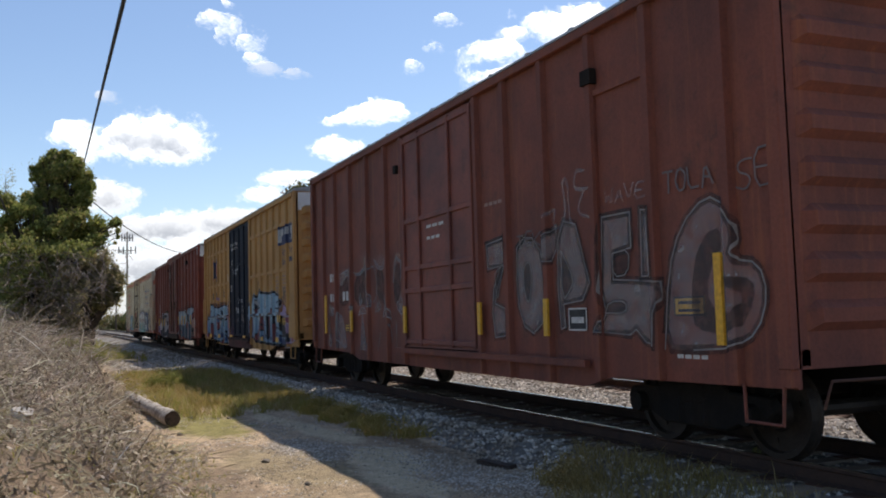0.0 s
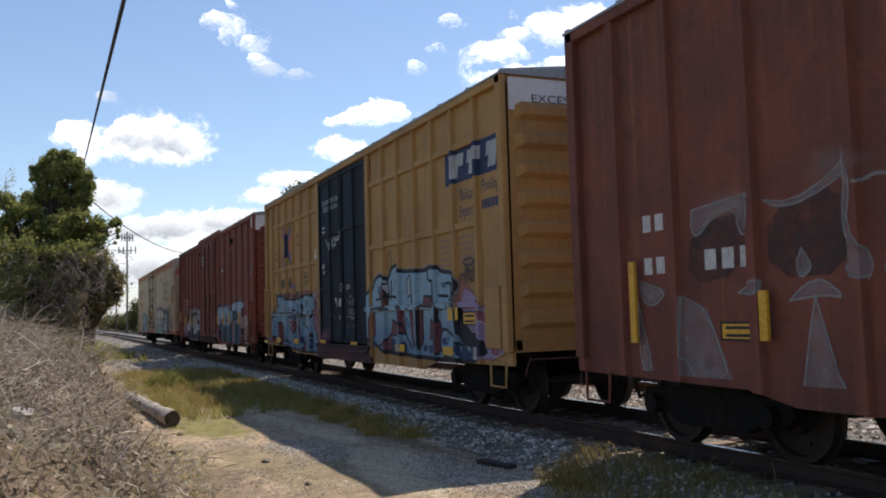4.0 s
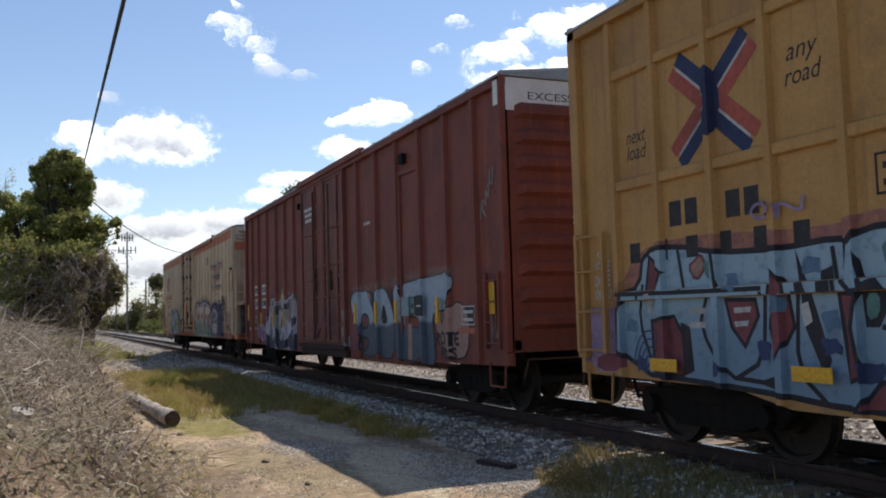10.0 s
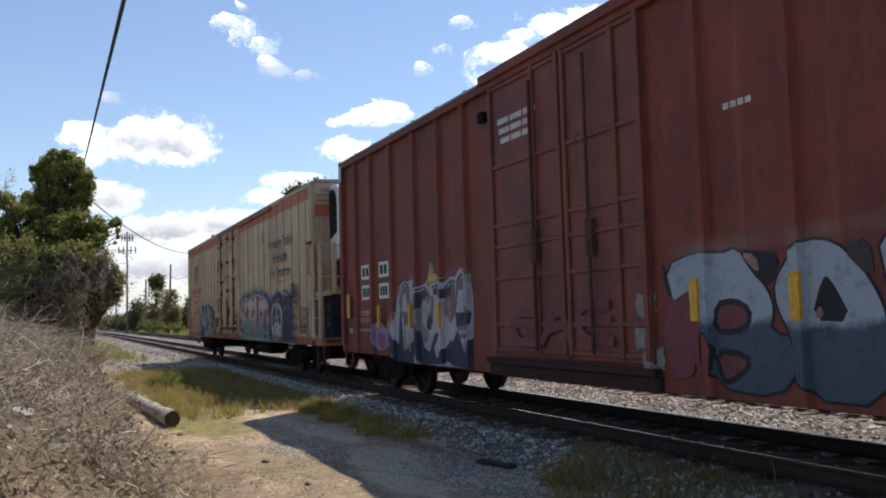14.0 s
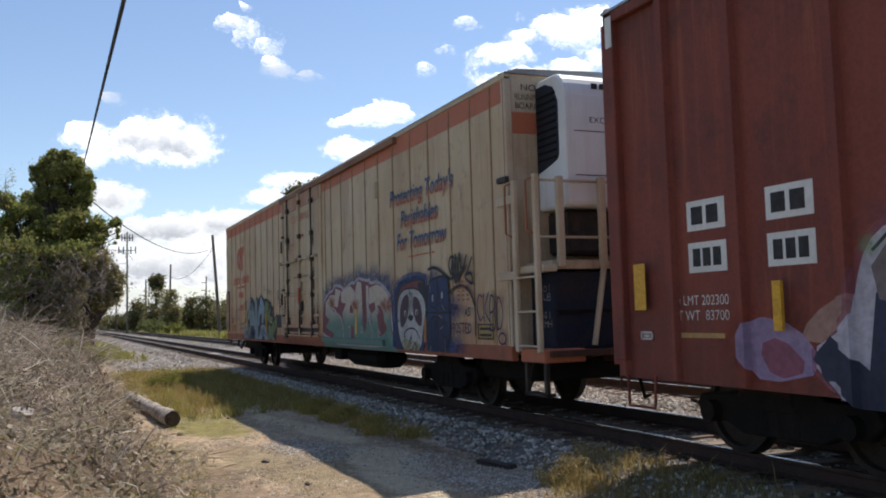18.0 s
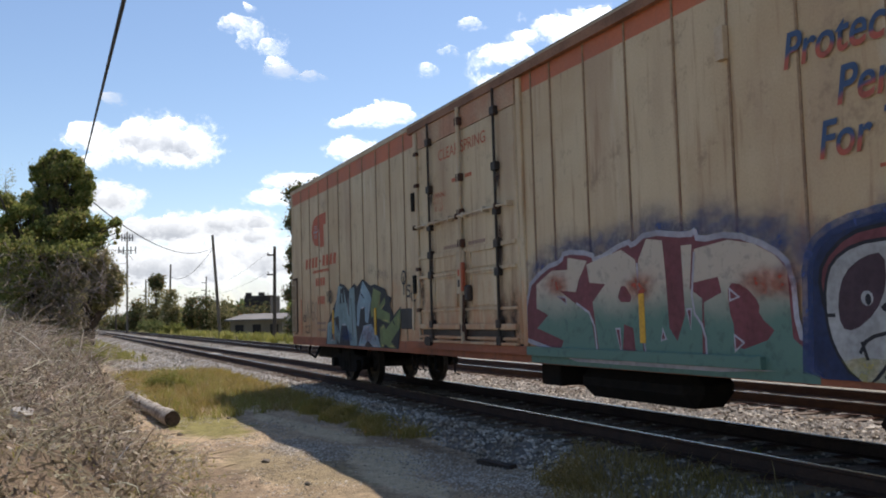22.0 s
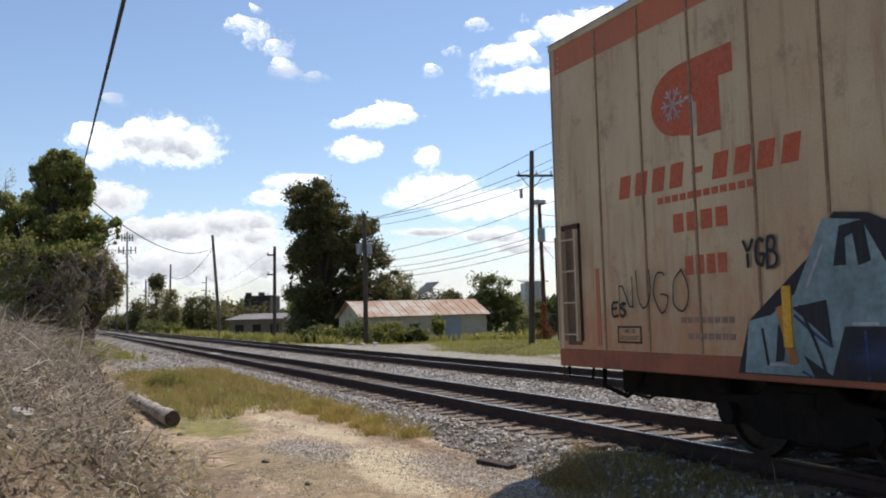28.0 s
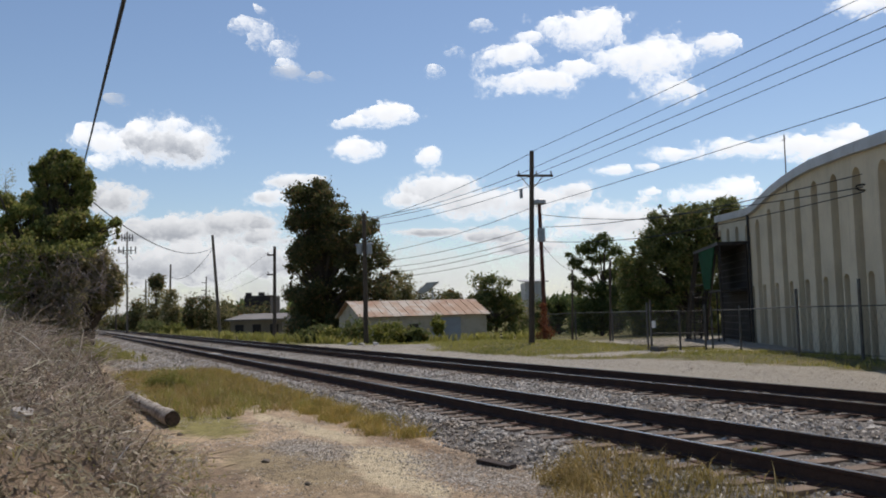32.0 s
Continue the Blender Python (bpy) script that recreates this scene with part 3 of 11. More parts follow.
def scatter(name, pts, sizes, material, label, category, flat=0.7):
    """Loose stones: squashed, turned octahedra with knocked-off corners, in one mesh."""
    n = len(pts)
    base = np.array([(1, 0, 0), (0, 1, 0), (-1, 0, 0), (0, -1, 0), (0.2, 0.1, 1), (0, 0, -1)], float)
    v = base[None] * np.random.uniform(0.6, 1.25, (n, 6, 3)) * sizes[:, None, None]
    v[..., 2] *= flat
    a = np.random.uniform(0, 6.28, n)
    t = np.random.uniform(-0.5, 0.5, n)
    ca, sa, ct, st = np.cos(a)[:, None], np.sin(a)[:, None], np.cos(t)[:, None], np.sin(t)[:, None]
    x, y, z = v[..., 0], v[..., 1], v[..., 2]
    y, z = y * ct - z * st, y * st + z * ct
    x, y = x * ca - y * sa, x * sa + y * ca
    v = np.stack([x, y, z], -1) + pts[:, None, :]
    f = np.array([(0, 1, 4), (1, 2, 4), (2, 3, 4), (3, 0, 4), (1, 0, 5), (2, 1, 5), (3, 2, 5), (0, 3, 5)])
    faces = (f[None] + 6 * np.arange(n)[:, None, None]).reshape(-1, 3)
    return tagged(raw(name, v.reshape(-1, 3), faces, material), label, category, kind="stuff")


def stones_on_bed(n, x0, x1, y0, y1, smin, smax):
    t = np.random.uniform(0, 1, n) ** 0.7
    x = x1 + (x0 - x1) * t
    y = np.random.uniform(y0, y1, n)
    near_tie = (np.abs(y - 7.36) < 1.35) | (np.abs(y - 11.96) < 1.35)
    return np.stack([x, y, bed_z(y) + np.random.uniform(-0.008, 0.034, n) - 0.024 * near_tie], -1), np.random.uniform(smin, smax, n)


groups = [stones_on_bed(27000, -42, -3, 4.95, 6.85, 0.016, 0.05), stones_on_bed(9000, -30, -3, 6.7, 8.1, 0.016, 0.036), stones_on_bed(36000, -58, -4, 7.95, 11.3, 0.022, 0.058), stones_on_bed(6000, -50, -6, 11.2, 14.0, 0.022, 0.05), stones_on_bed(14000, -125, -41, 4.95, 6.85, 0.03, 0.075), stones_on_bed(9000, -120, -57, 7.95, 11.3, 0.03, 0.075)]
sx = np.random.uniform(0, 1, 9000) ** 1.3 * -75 - 36.5
sy = np.random.uniform(2.3, 5.2, 9000)
groups.append((np.stack([sx, sy, ground_z(sx, sy) + np.random.uniform(-0.005, 0.03, 9000)], -1), np.random.uniform(0.025, 0.065, 9000)))
scatter("ballast_stone", np.concatenate([g[0] for g in groups]), np.concatenate([g[1] for g in groups]), M_STONE, "loose grey crushed ballast stones around the rails", "ballast")

RAIL = [(-0.037, 0.0), (0.037, 0.0), (0.038, -0.03), (0.012, -0.046), (0.009, -0.14), (0.07, -0.158), (0.07, -0.168), (-0.07, -0.168), (-0.07, -0.158), (-0.009, -0.14), (-0.012, -0.046), (-0.038, -0.03)]


def track(name, yc, label, tie_top):
    tr = empty(name, pose(0, yc, 0))
    tagged(tr, label, "railway track", kind="structure")
    for s in (-1, 1):
        bm = bmesh.new()
        loft_x(bm, [(s * GAUGE / 2 + y, z) for y, z in RAIL], -900, 250)
        ob = part("rail", bm, M_RAILWEB, tr, "rusty steel rail with a polished head")
        bm = bmesh.new()
        loft_x(bm, [(s * GAUGE / 2 - 0.03, 0.0), (s * GAUGE / 2 - 0.03, 0.003), (s * GAUGE / 2 + 0.03, 0.003), (s * GAUGE / 2 + 0.03, 0.0)], -900, 250)
        part("rail_head", bm, M_RAILHEAD, ob, "shiny worn running surface")
    bm = bmesh.new()
    box(bm, -0.11, 0.11, -1.3, 1.3, tie_top - 0.17, tie_top)
    soften(bm, 0.012)
    me = bpy.data.meshes.new("tie")
    bm.to_mesh(me)
    bm.free()
    me.materials.append(M_TIE)
    pl = bmesh.new()
    for s in (-1, 1):
        box(pl, -0.1, 0.1, s * GAUGE / 2 - 0.17, s * GAUGE / 2 + 0.17, tie_top, tie_top + 0.012)
    pm = bpy.data.meshes.new("tie_plate")
    pl.to_mesh(pm)
    pl.free()
    pm.materials.append(M_RUSTY)
    rng = random.Random(int(yc * 10))
    x = 3.0
    count = 0
    bmf = bmesh.new()
    while x > -170:
        x -= 0.53 + rng.uniform(-0.04, 0.04)
        if count < 125:
            ob = new("tie", me)
            ob.parent = tr
            ob.matrix_basis = pose(x, rng.uniform(-0.07, 0.07), rng.uniform(-0.012, 0.006), 0, 0, rng.uniform(-2, 2))
            p = new("tie_plate", pm)
            p.parent = ob
        else:
            box(bmf, x - 0.11, x + 0.11, -1.3, 1.3, tie_top - 0.17, tie_top)
        count += 1
    tagged(part("far_ties", bmf, M_TIE, tr), kind="stuff")
    return tr


track("track_near", TRACKS[0], "railway track with weathered wooden ties and rusty rails", -0.185)
track("track_far", TRACKS[1], "second railway track, ties half buried in ballast", -0.195)


# ---- the train ----
HALF = 1.55
WHEEL_R = 0.457
WHEELSETS = []


def truck(car, u):
    t = empty("truck", pose(u, 0, 0))
    t.parent = car
    for s in (-1, 1):
        bm = bmesh.new()
        plate(bm, [(-1.18, 0.5), (-1.1, 0.62), (-0.55, 0.66), (-0.4, 0.78), (0.4, 0.78), (0.55, 0.66), (1.1, 0.62), (1.18, 0.5), (1.0, 0.34), (0.75, 0.36), (0.5, 0.26), (-0.5, 0.26), (-0.75, 0.36), (-1.0, 0.34)], s * 1.06 - 0.07, s * 1.06 + 0.07)
        sf = part("side_frame", bm, M_BLACKIRON, t, bevel=0.015)
        for w in (-0.88, 0.88):
            bm = bmesh.new()
            rod(bm, (w, s * 1.1, WHEEL_R), (w, s * 1.24, WHEEL_R), 0.11, 12)
            part("bearing_cap", bm, M_BLACKIRON, sf)
        for k in (-0.2, 0.0, 0.2):
            bm = bmesh.new()
            rod(bm, (k, s * 1.08, 0.3), (k, s * 1.08, 0.56), 0.075, 8)
            part("spring", bm, M_BLACKIRON, sf)
    boxes("bolster", [(-0.2, 0.2, -1.15, 1.15, 0.5, 0.72)], M_BLACKIRON, t, bevel=0.02)
    for w in (-0.88, 0.88):
        bm = bmesh.new()
        for s in (-1, 1):
            prof = [(0.1, -0.09), (0.16, -0.09), (0.19, -0.03), (0.38, -0.02), (0.4, -0.07), (WHEEL_R, -0.07), (WHEEL_R + 0.003, 0.02), (WHEEL_R + 0.026, 0.035), (WHEEL_R + 0.026, 0.06), (0.4, 0.068), (0.38, 0.02), (0.19, 0.03), (0.14, 0.08), (0.1, 0.08)]
            lathe_y(bm, [(r, s * 0.755 - s * y * 1.0) for r, y in prof], 28)
        rod(bm, (0, -1.08, 0), (0, 1.08, 0), 0.08, 10)
        # balance marks let the turning show
        for k in range(3):
            a = 2 * math.pi * k / 3
            for s in (-1, 1):
                p = Vector((math.cos(a) * 0.28, s * 0.79, math.sin(a) * 0.28))
                rod(bm, p, p + Vector((0, s * 0.012, 0)), 0.03, 8)
        ws = part("wheelset", bm, M_WHEEL, t, "worn steel wheels on an axle")
        ws.matrix_basis = pose(w, 0, WHEEL_R)
        WHEELSETS.append((ws, w))
    return t


def ladder(car, u0, u1, z0, z1, rungs, face, material):
    lad = boxes("ladder", [(u0 - 0.02, u0 + 0.02, face - 0.07, face, z0, z1), (u1 - 0.02, u1 + 0.02, face - 0.07, face, z0, z1)], material, car)
    for k in range(rungs):
        z = z0 + 0.08 + (z1 - z0 - 0.2) * k / max(1, rungs - 1)
        bm = bmesh.new()
        rod(bm, (u0, face - 0.06, z), (u1, face - 0.06, z), 0.013, 6)
        part("rung", bm, material, lad)
    return lad


def step(car, u0, u1, z, material, drop=0.34):
    bm = bmesh.new()
    path_tube(bm, [(u0, -HALF + 0.03, z), (u0 + 0.02, -HALF + 0.02, z - drop), (u1 - 0.02, -HALF + 0.02, z - drop), (u1, -HALF + 0.03, z)], 0.018)
    return part("sill_step", bm, material, car)


def coupler(car, u, s):
    bm = bmesh.new()
    box(bm, min(u, u + s * 0.62), max(u, u + s * 0.62), -0.08, 0.08, 0.78, 0.96)
    box(bm, min(u + s * 0.55, u + s * 0.86), max(u + s * 0.55, u + s * 0.86), -0.17, 0.15, 0.74, 1.02)
    part("coupler", bm, M_RUSTY, car, bevel=0.02)
    bm = bmesh.new()
    path_tube(bm, [(u, 0.35, 0.72), (u + s * 0.25, 0.35, 0.62), (u + s * 0.4, 0.3, 0.4), (u + s * 0.6, 0.2, 0.28), (u + s * 0.85, 0.1, 0.34)], 0.025)
    part("air_hose", bm, M_BLACKIRON, car)
    bm = bmesh.new()
    path_tube(bm, [(u + s * 0.3, 0.1, 0.95), (u + s * 0.3, -0.5, 0.86), (u + s * 0.25, -1.35, 0.86), (u + s * 0.2, -1.4, 0.62)], 0.014)
    part("uncoupling_lever", bm, M_RUSTY, car)


def underframe(car, L, zb):
    boxes("center_sill", [(0.1, L - 0.1, -0.2, 0.2, zb - 0.12, zb + 0.25)], M_BLACKIRON, car)
    n = int(L / 1.6)
    for i in range(1, n):
        u = L * i / n
        boxes("cross_bearer", [(u - 0.05, u + 0.05, -1.4, 1.4, zb - 0.02, zb + 0.2)], M_BLACKIRON, car)
    bm = bmesh.new()
    rod(bm, (L * 0.42, 0.75, zb - 0.1), (L * 0.42 + 1.0, 0.75, zb - 0.1), 0.2, 14)
    part("air_reservoir", bm, M_BLACKIRON, car)
    bm = bmesh.new()
    path_tube(bm, [(2.6, 0.3, zb - 0.13), (L - 2.6, 0.3, zb - 0.16)], 0.018)
    path_tube(bm, [(2.6, -0.4, zb - 0.06), (L - 2.6, -0.4, zb - 0.09)], 0.014)
    part("brake_rods", bm, M_RUSTY, car)


def end_wall(car, u, s, z0, z1, paint, ribs):
    """An end of steel plate with corrugations that stand out."""
    boxes("end_wall", [(min(u, u - s * 0.06), max(u, u - s * 0.06), -1.5, 1.5, z0, z1)], paint, car)
    step_ = (z1 - z0 - 0.55) / ribs
    for k in range(ribs):
        z = z0 + 0.25 + step_ * (k + 0.5)
        h = step_ * 0.32
        bm = bmesh.new()
        a, b = [], []
        for y, o in ((-1.34, 0.0), (-1.22, 0.075), (1.22, 0.075), (1.34, 0.0)):
            a.append((y, o))
        rows = []
        for dz, q in ((-h, 0.0), (-h * 0.45, 1.0), (h * 0.45, 1.0), (h, 0.0)):
            rows.append([bm.verts.new((u + s * (0.002 + o * q), y, z + dz)) for y, o in a])
        for r0, r1 in zip(rows, rows[1:]):
            for i in range(3):
                bm.faces.new((r0[i], r0[i + 1], r1[i + 1], r1[i]))
        part("corrugation", bm, paint, car)
    for y in (-1, 1):
        boxes("corner_post", [(min(u - s * 0.14, u + s * 0.03), max(u - s * 0.14, u + s * 0.03), y * 1.52 - 0.05, y * 1.52 + 0.05, z0, z1)], paint, car, bevel=0.012)


def hat_rib(z0, z1, w, d):
    bm = bmesh.new()
    a = [(-w / 2, 0), (-w * 0.34, -d), (w * 0.34, -d), (w / 2, 0)]
    lo = [bm.verts.new((x, y, z0)) for x, y in a]
    hi = [bm.verts.new((x, y, z1)) for x, y in a]
    for i in range(3):
        bm.faces.new((lo[i], lo[i + 1], hi[i + 1], hi[i]))
    bm.faces.new(hi)
    bm.faces.new(lo[::-1])
    bmesh.ops.recalc_face_normals(bm, faces=bm.faces)
    me = bpy.data.meshes.new("rib")
    bm.to_mesh(me)
    bm.free()
    return me


def boxcar(name, label, L, paint, ribs, rib_w, rib_d, belly, z_top, door, door_paint, roof_paint, end_ribs, trucks):
    """ribs: their places along the side; belly: outline of the side's lower edge (u, z); door: u from, to."""
    car = empty(name)
    tagged(car, label, "boxcar", "cars of the freight train")
    panel = -HALF + rib_d
    for s in (1, -1):
        bm = bmesh.new()
        for u0, u1 in ((0.0, door[0]), (door[1], L)):
            low = [(u0, np.interp(u0, *zip(*belly)))] + [(u, z) for u, z in belly if u0 < u < u1] + [(u1, np.interp(u1, *zip(*belly)))]
            plate(bm, [(float(u), float(z)) for u, z in low] + [(u1, z_top), (u0, z_top)], s * panel, s * (panel + 0.05))
        zb = float(np.interp((door[0] + door[1]) / 2, *zip(*belly)))
        plate(bm, [(door[0], zb), (door[1], zb), (door[1], zb + 0.32), (door[0], zb + 0.32)], s * panel, s * (panel + 0.05))
        plate(bm, [(door[0], z_top - 0.1), (door[1], z_top - 0.1), (door[1], z_top), (door[0], z_top)], s * panel, s * (panel + 0.05))
        part("side_wall", bm, paint, car)
    meshes = {}
    for u in ribs:
        zb = float(np.interp(u, *zip(*belly))) + 0.02
        key = round(zb, 2)
        if key not in meshes:
            meshes[key] = hat_rib(zb, z_top - 0.04, rib_w, rib_d)
            meshes[key].materials.append(paint)
        for s in (1, -1):
            r = new("rib", meshes[key])
            r.parent = car
            r.matrix_basis = pose(u, s * panel, 0, 0, 0, 0 if s == 1 else 180)
    # top chord, side sill, roof
    for s in (-1, 1):
        boxes("top_chord", [(-0.02, L + 0.02, min(s * (HALF + 0.02), s * (HALF - 0.1)), max(s * (HALF + 0.02), s * (HALF - 0.1)), z_top - 0.07, z_top + 0.05)], paint, car, bevel=0.01)
        boxes("side_sill", [(0.0, L, min(s * (panel + 0.06), s * (panel + 0.16)), max(s * (panel + 0.06), s * (panel + 0.16)), 0.98, 1.12)], M_BLACKIRON, car)
    bm = bmesh.new()
    loft_x(bm, [(-HALF - 0.03, z_top + 0.05), (-HALF - 0.03, z_top + 0.08), (0, z_top + 0.26), (HALF + 0.03, z_top + 0.08), (HALF + 0.03, z_top + 0.05)], -0.05, L + 0.05)
    roof = part("roof", bm, roof_paint, car)
    nr = int(L / 1.1)
    rm = bmesh.new()
    loft_x(rm, [(-HALF, z_top + 0.075), (0, z_top + 0.255), (HALF, z_top + 0.075), (HALF, z_top + 0.12), (0, z_top + 0.3), (-HALF, z_top + 0.12)], -0.04, 0.04)
    me = bpy.data.meshes.new("roof_seam")
    bmesh.ops.recalc_face_normals(rm, faces=rm.faces)
    rm.to_mesh(me)
    rm.free()
    me.materials.append(roof_paint)
    for i in range(nr + 1):
        o = new("roof_seam", me)
        o.parent = roof
        o.matrix_basis = pose(L * i / nr, 0, 0)
    boxes("floor", [(0.05, L - 0.05, -1.46, 1.46, 1.0, 1.1)], M_BLACKIRON, car)
    end_wall(car, L, 1, 0.95, z_top + 0.06, paint, end_ribs)
    end_wall(car, 0.0, -1, 0.95, z_top + 0.06, paint, end_ribs)
    underframe(car, L, 0.86)
    for u in trucks:
        truck(car, u)
    coupler(car, L, 1)
    coupler(car, 0.0, -1)
    step(car, L - 0.62, L - 0.12, 0.8, paint)
    step(car, 0.12, 0.62, 0.8, paint)
    return car, panel


def strips(car, us, z0, z1, face, w=0.1):
    for u in us:
        boxes("reflective_strip", [(u - w / 2, u + w / 2, face - 0.034, face, z0, z1)], M_STRIP, car, "yellow reflective strip")


def sign(car, u0, u1, z0, z1, face, border, fill, lines=2, name="warning_sign"):
    sgn = boxes(name, [(u0, u1, face - 0.008, face, z0, z1)], fill, car)
    t = 0.02
    boxes("sign_border", [(u0, u1, face - 0.011, face - 0.008, z0, z0 + t), (u0, u1, face - 0.011, face - 0.008, z1 - t, z1), (u0, u0 + t, face - 0.011, face - 0.008, z0, z1), (u1 - t, u1, face - 0.011, face - 0.008, z0, z1)], border, sgn)
    h = (z1 - z0) / (2 * lines + 1)
    for k in range(lines):
        z = z0 + h * (2 * k + 1)
        boxes("line", [(u0 + 0.07, u1 - 0.07, face - 0.011, face - 0.008, z, z + h * 0.8)], border, sgn)
    return sgn


def bars(car, u0, u1, z0, z1, n, face, material, name="stencil_bar", gap=0.25):
    """Unreadable or private marks as plain bars."""
    w = (u1 - u0) / n
    for i in range(n):
        boxes(name, [(u0 + w * i, u0 + w * (i + 1 - gap), face - 0.004, face - 0.001, z0, z1)], material, car)


def bars_end(car, u, y0, y1, z0, z1, n, material, gap=0.25):
    w = (y1 - y0) / n
    for i in range(n):
        boxes("stencil_bar", [(u + 0.001, u + 0.004, y0 + w * i, y0 + w * (i + 1 - gap), z0, z1)], material, car)


def two_tone(name, low, high, z, soft=0.35):
    m, nt, b = nodes_of(name)
    v = coords(nt)
    sep = nt.nodes.new("ShaderNodeSeparateXYZ")
    nt.links.new(v, sep.inputs[0])
    n = noise_of(nt, v, 2.2, 4)
    zz = maths(nt, "ADD", sep.outputs[2], maths(nt, "MULTIPLY", n, 0.35))
    c = mix(nt, ramp(nt, zz, z, z + soft), low, high)
    c = mix(nt, ramp(nt, noise_of(nt, v, 9, 4), 0.5, 0.7), c, mix(nt, 1.0, c, (0.7, 0.7, 0.72), "MULTIPLY"))
    nt.links.new(c, b.inputs["Base Color"])
    b.inputs["Roughness"].default_value = 0.6
    return m


def mist_mat(name, c, amount):
    """Thin overspray: grains of paint with the wall showing between them."""
    m, nt, b = nodes_of(name)
    b.inputs["Base Color"].default_value = (*c, 1)
    b.inputs["Roughness"].default_value = 0.7
    v = coords(nt)
    a = maths(nt, "MULTIPLY", ramp(nt, noise_of(nt, v, 7, 5, 0.6), 0.1, 0.75), amount)
    at = nt.nodes.new("ShaderNodeAttribute")
    at.attribute_name = "fade"
    a = maths(nt, "MULTIPLY", a, at.outputs["Fac"])
    nt.links.new(a, b.inputs["Alpha"])
    return m


def paint_mat(name, c):
    return mat(name, c, tuple(k * 0.66 for k in c), 0.65, scale=1.7, fine=14, bump=0.05, dirt=tuple(k * 0.5 + o for k, o in zip(c, (0.035, 0.022, 0.018))), grime=0.6, streak=tuple(k * 0.6 + o for k, o in zip(c, (0.04, 0.025, 0.02))))


P = {
    "grey": paint_mat("spray_grey", (0.2, 0.155, 0.15)), "pale": paint_mat("spray_pale_grey", (0.3, 0.27, 0.26)),
    "white": paint_mat("spray_white", (0.5, 0.49, 0.48)), "black": paint_mat("spray_black", (0.02, 0.02, 0.028)),
    "dark": paint_mat("spray_dark_grey", (0.07, 0.06, 0.065)), "sky": paint_mat("spray_light_blue", (0.28, 0.4, 0.48)),
    "blue": paint_mat("spray_mid_blue", (0.11, 0.2, 0.31)), "navy": paint_mat("spray_navy", (0.022, 0.035, 0.1)),
    "pink": paint_mat("spray_pink", (0.3, 0.1, 0.14)), "peach": paint_mat("spray_peach", (0.42, 0.24, 0.19)),
    "red": paint_mat("spray_red", (0.42, 0.09, 0.06)), "maroon": paint_mat("spray_maroon", (0.22, 0.06, 0.07)),
    "green": paint_mat("spray_green", (0.2, 0.32, 0.14)), "teal": paint_mat("spray_teal", (0.12, 0.26, 0.24)),
    "mauve": paint_mat("spray_mauve", (0.36, 0.26, 0.4)), "yellow": paint_mat("spray_yellow", (0.55, 0.45, 0.16)),
    "boltmix": two_tone("spray_blue_fade", (0.045, 0.07, 0.1), (0.3, 0.35, 0.4), 1.48, 0.12),
    "tealmix": two_tone("spray_teal_fade", (0.1, 0.19, 0.15), (0.5, 0.41, 0.32), 1.5, 0.5),
    "iceblue": two_tone("spray_ice_blue", (0.14, 0.22, 0.3), (0.24, 0.35, 0.42), 1.2, 0.7),
    "slate": paint_mat("spray_dark_slate", (0.035, 0.042, 0.075)), "ghostmist": mist_mat("thin_dark_spray", (0.06, 0.035, 0.03), 0.75), "chalk": mist_mat("chalky_grey_spray", (0.34, 0.3, 0.3), 0.52), "ghost": paint_mat("spray_brown_black", (0.035, 0.022, 0.02)), "lilac": paint_mat("spray_lilac_white", (0.5, 0.47, 0.52)),
    "aqua": paint_mat("spray_pale_aqua", (0.24, 0.34, 0.36)), "leafgreen": paint_mat("spray_olive_green", (0.21, 0.26, 0.1)),
    "orange": paint_mat("spray_orange", (0.5, 0.2, 0.06)), "deepblue": paint_mat("spray_deep_blue", (0.035, 0.06, 0.15)),
    "plum": paint_mat("spray_plum", (0.085, 0.045, 0.06)), "purple": paint_mat("purple_marker", (0.06, 0.04, 0.1)), "yellowmist": mist_mat("yellow_overspray", (0.5, 0.42, 0.14), 0.55),
    "greenmist": mist_mat("green_overspray", (0.3, 0.42, 0.2), 0.8), "navymist": mist_mat("navy_overspray", (0.05, 0.075, 0.19), 0.8), "redmist": mist_mat("red_overspray", (0.4, 0.07, 0.03), 0.9),
    "rustmist": mist_mat("rust_bloom", (0.26, 0.12, 0.06), 0.8), "pinkmist": mist_mat("pink_overspray", (0.36, 0.12, 0.16), 0.6),
    "palemist": mist_mat("pale_overspray", (0.4, 0.36, 0.33), 0.3), "blackmist": mist_mat("black_overspray", (0.02, 0.02, 0.025), 0.8),
    "greenmix": two_tone("spray_green_fade", (0.2, 0.3, 0.2), (0.34, 0.42, 0.42), 1.2, 0.6),
}


def spans(us, w):
    return [(u - w * 0.5, u + w * 0.5) for u in us]


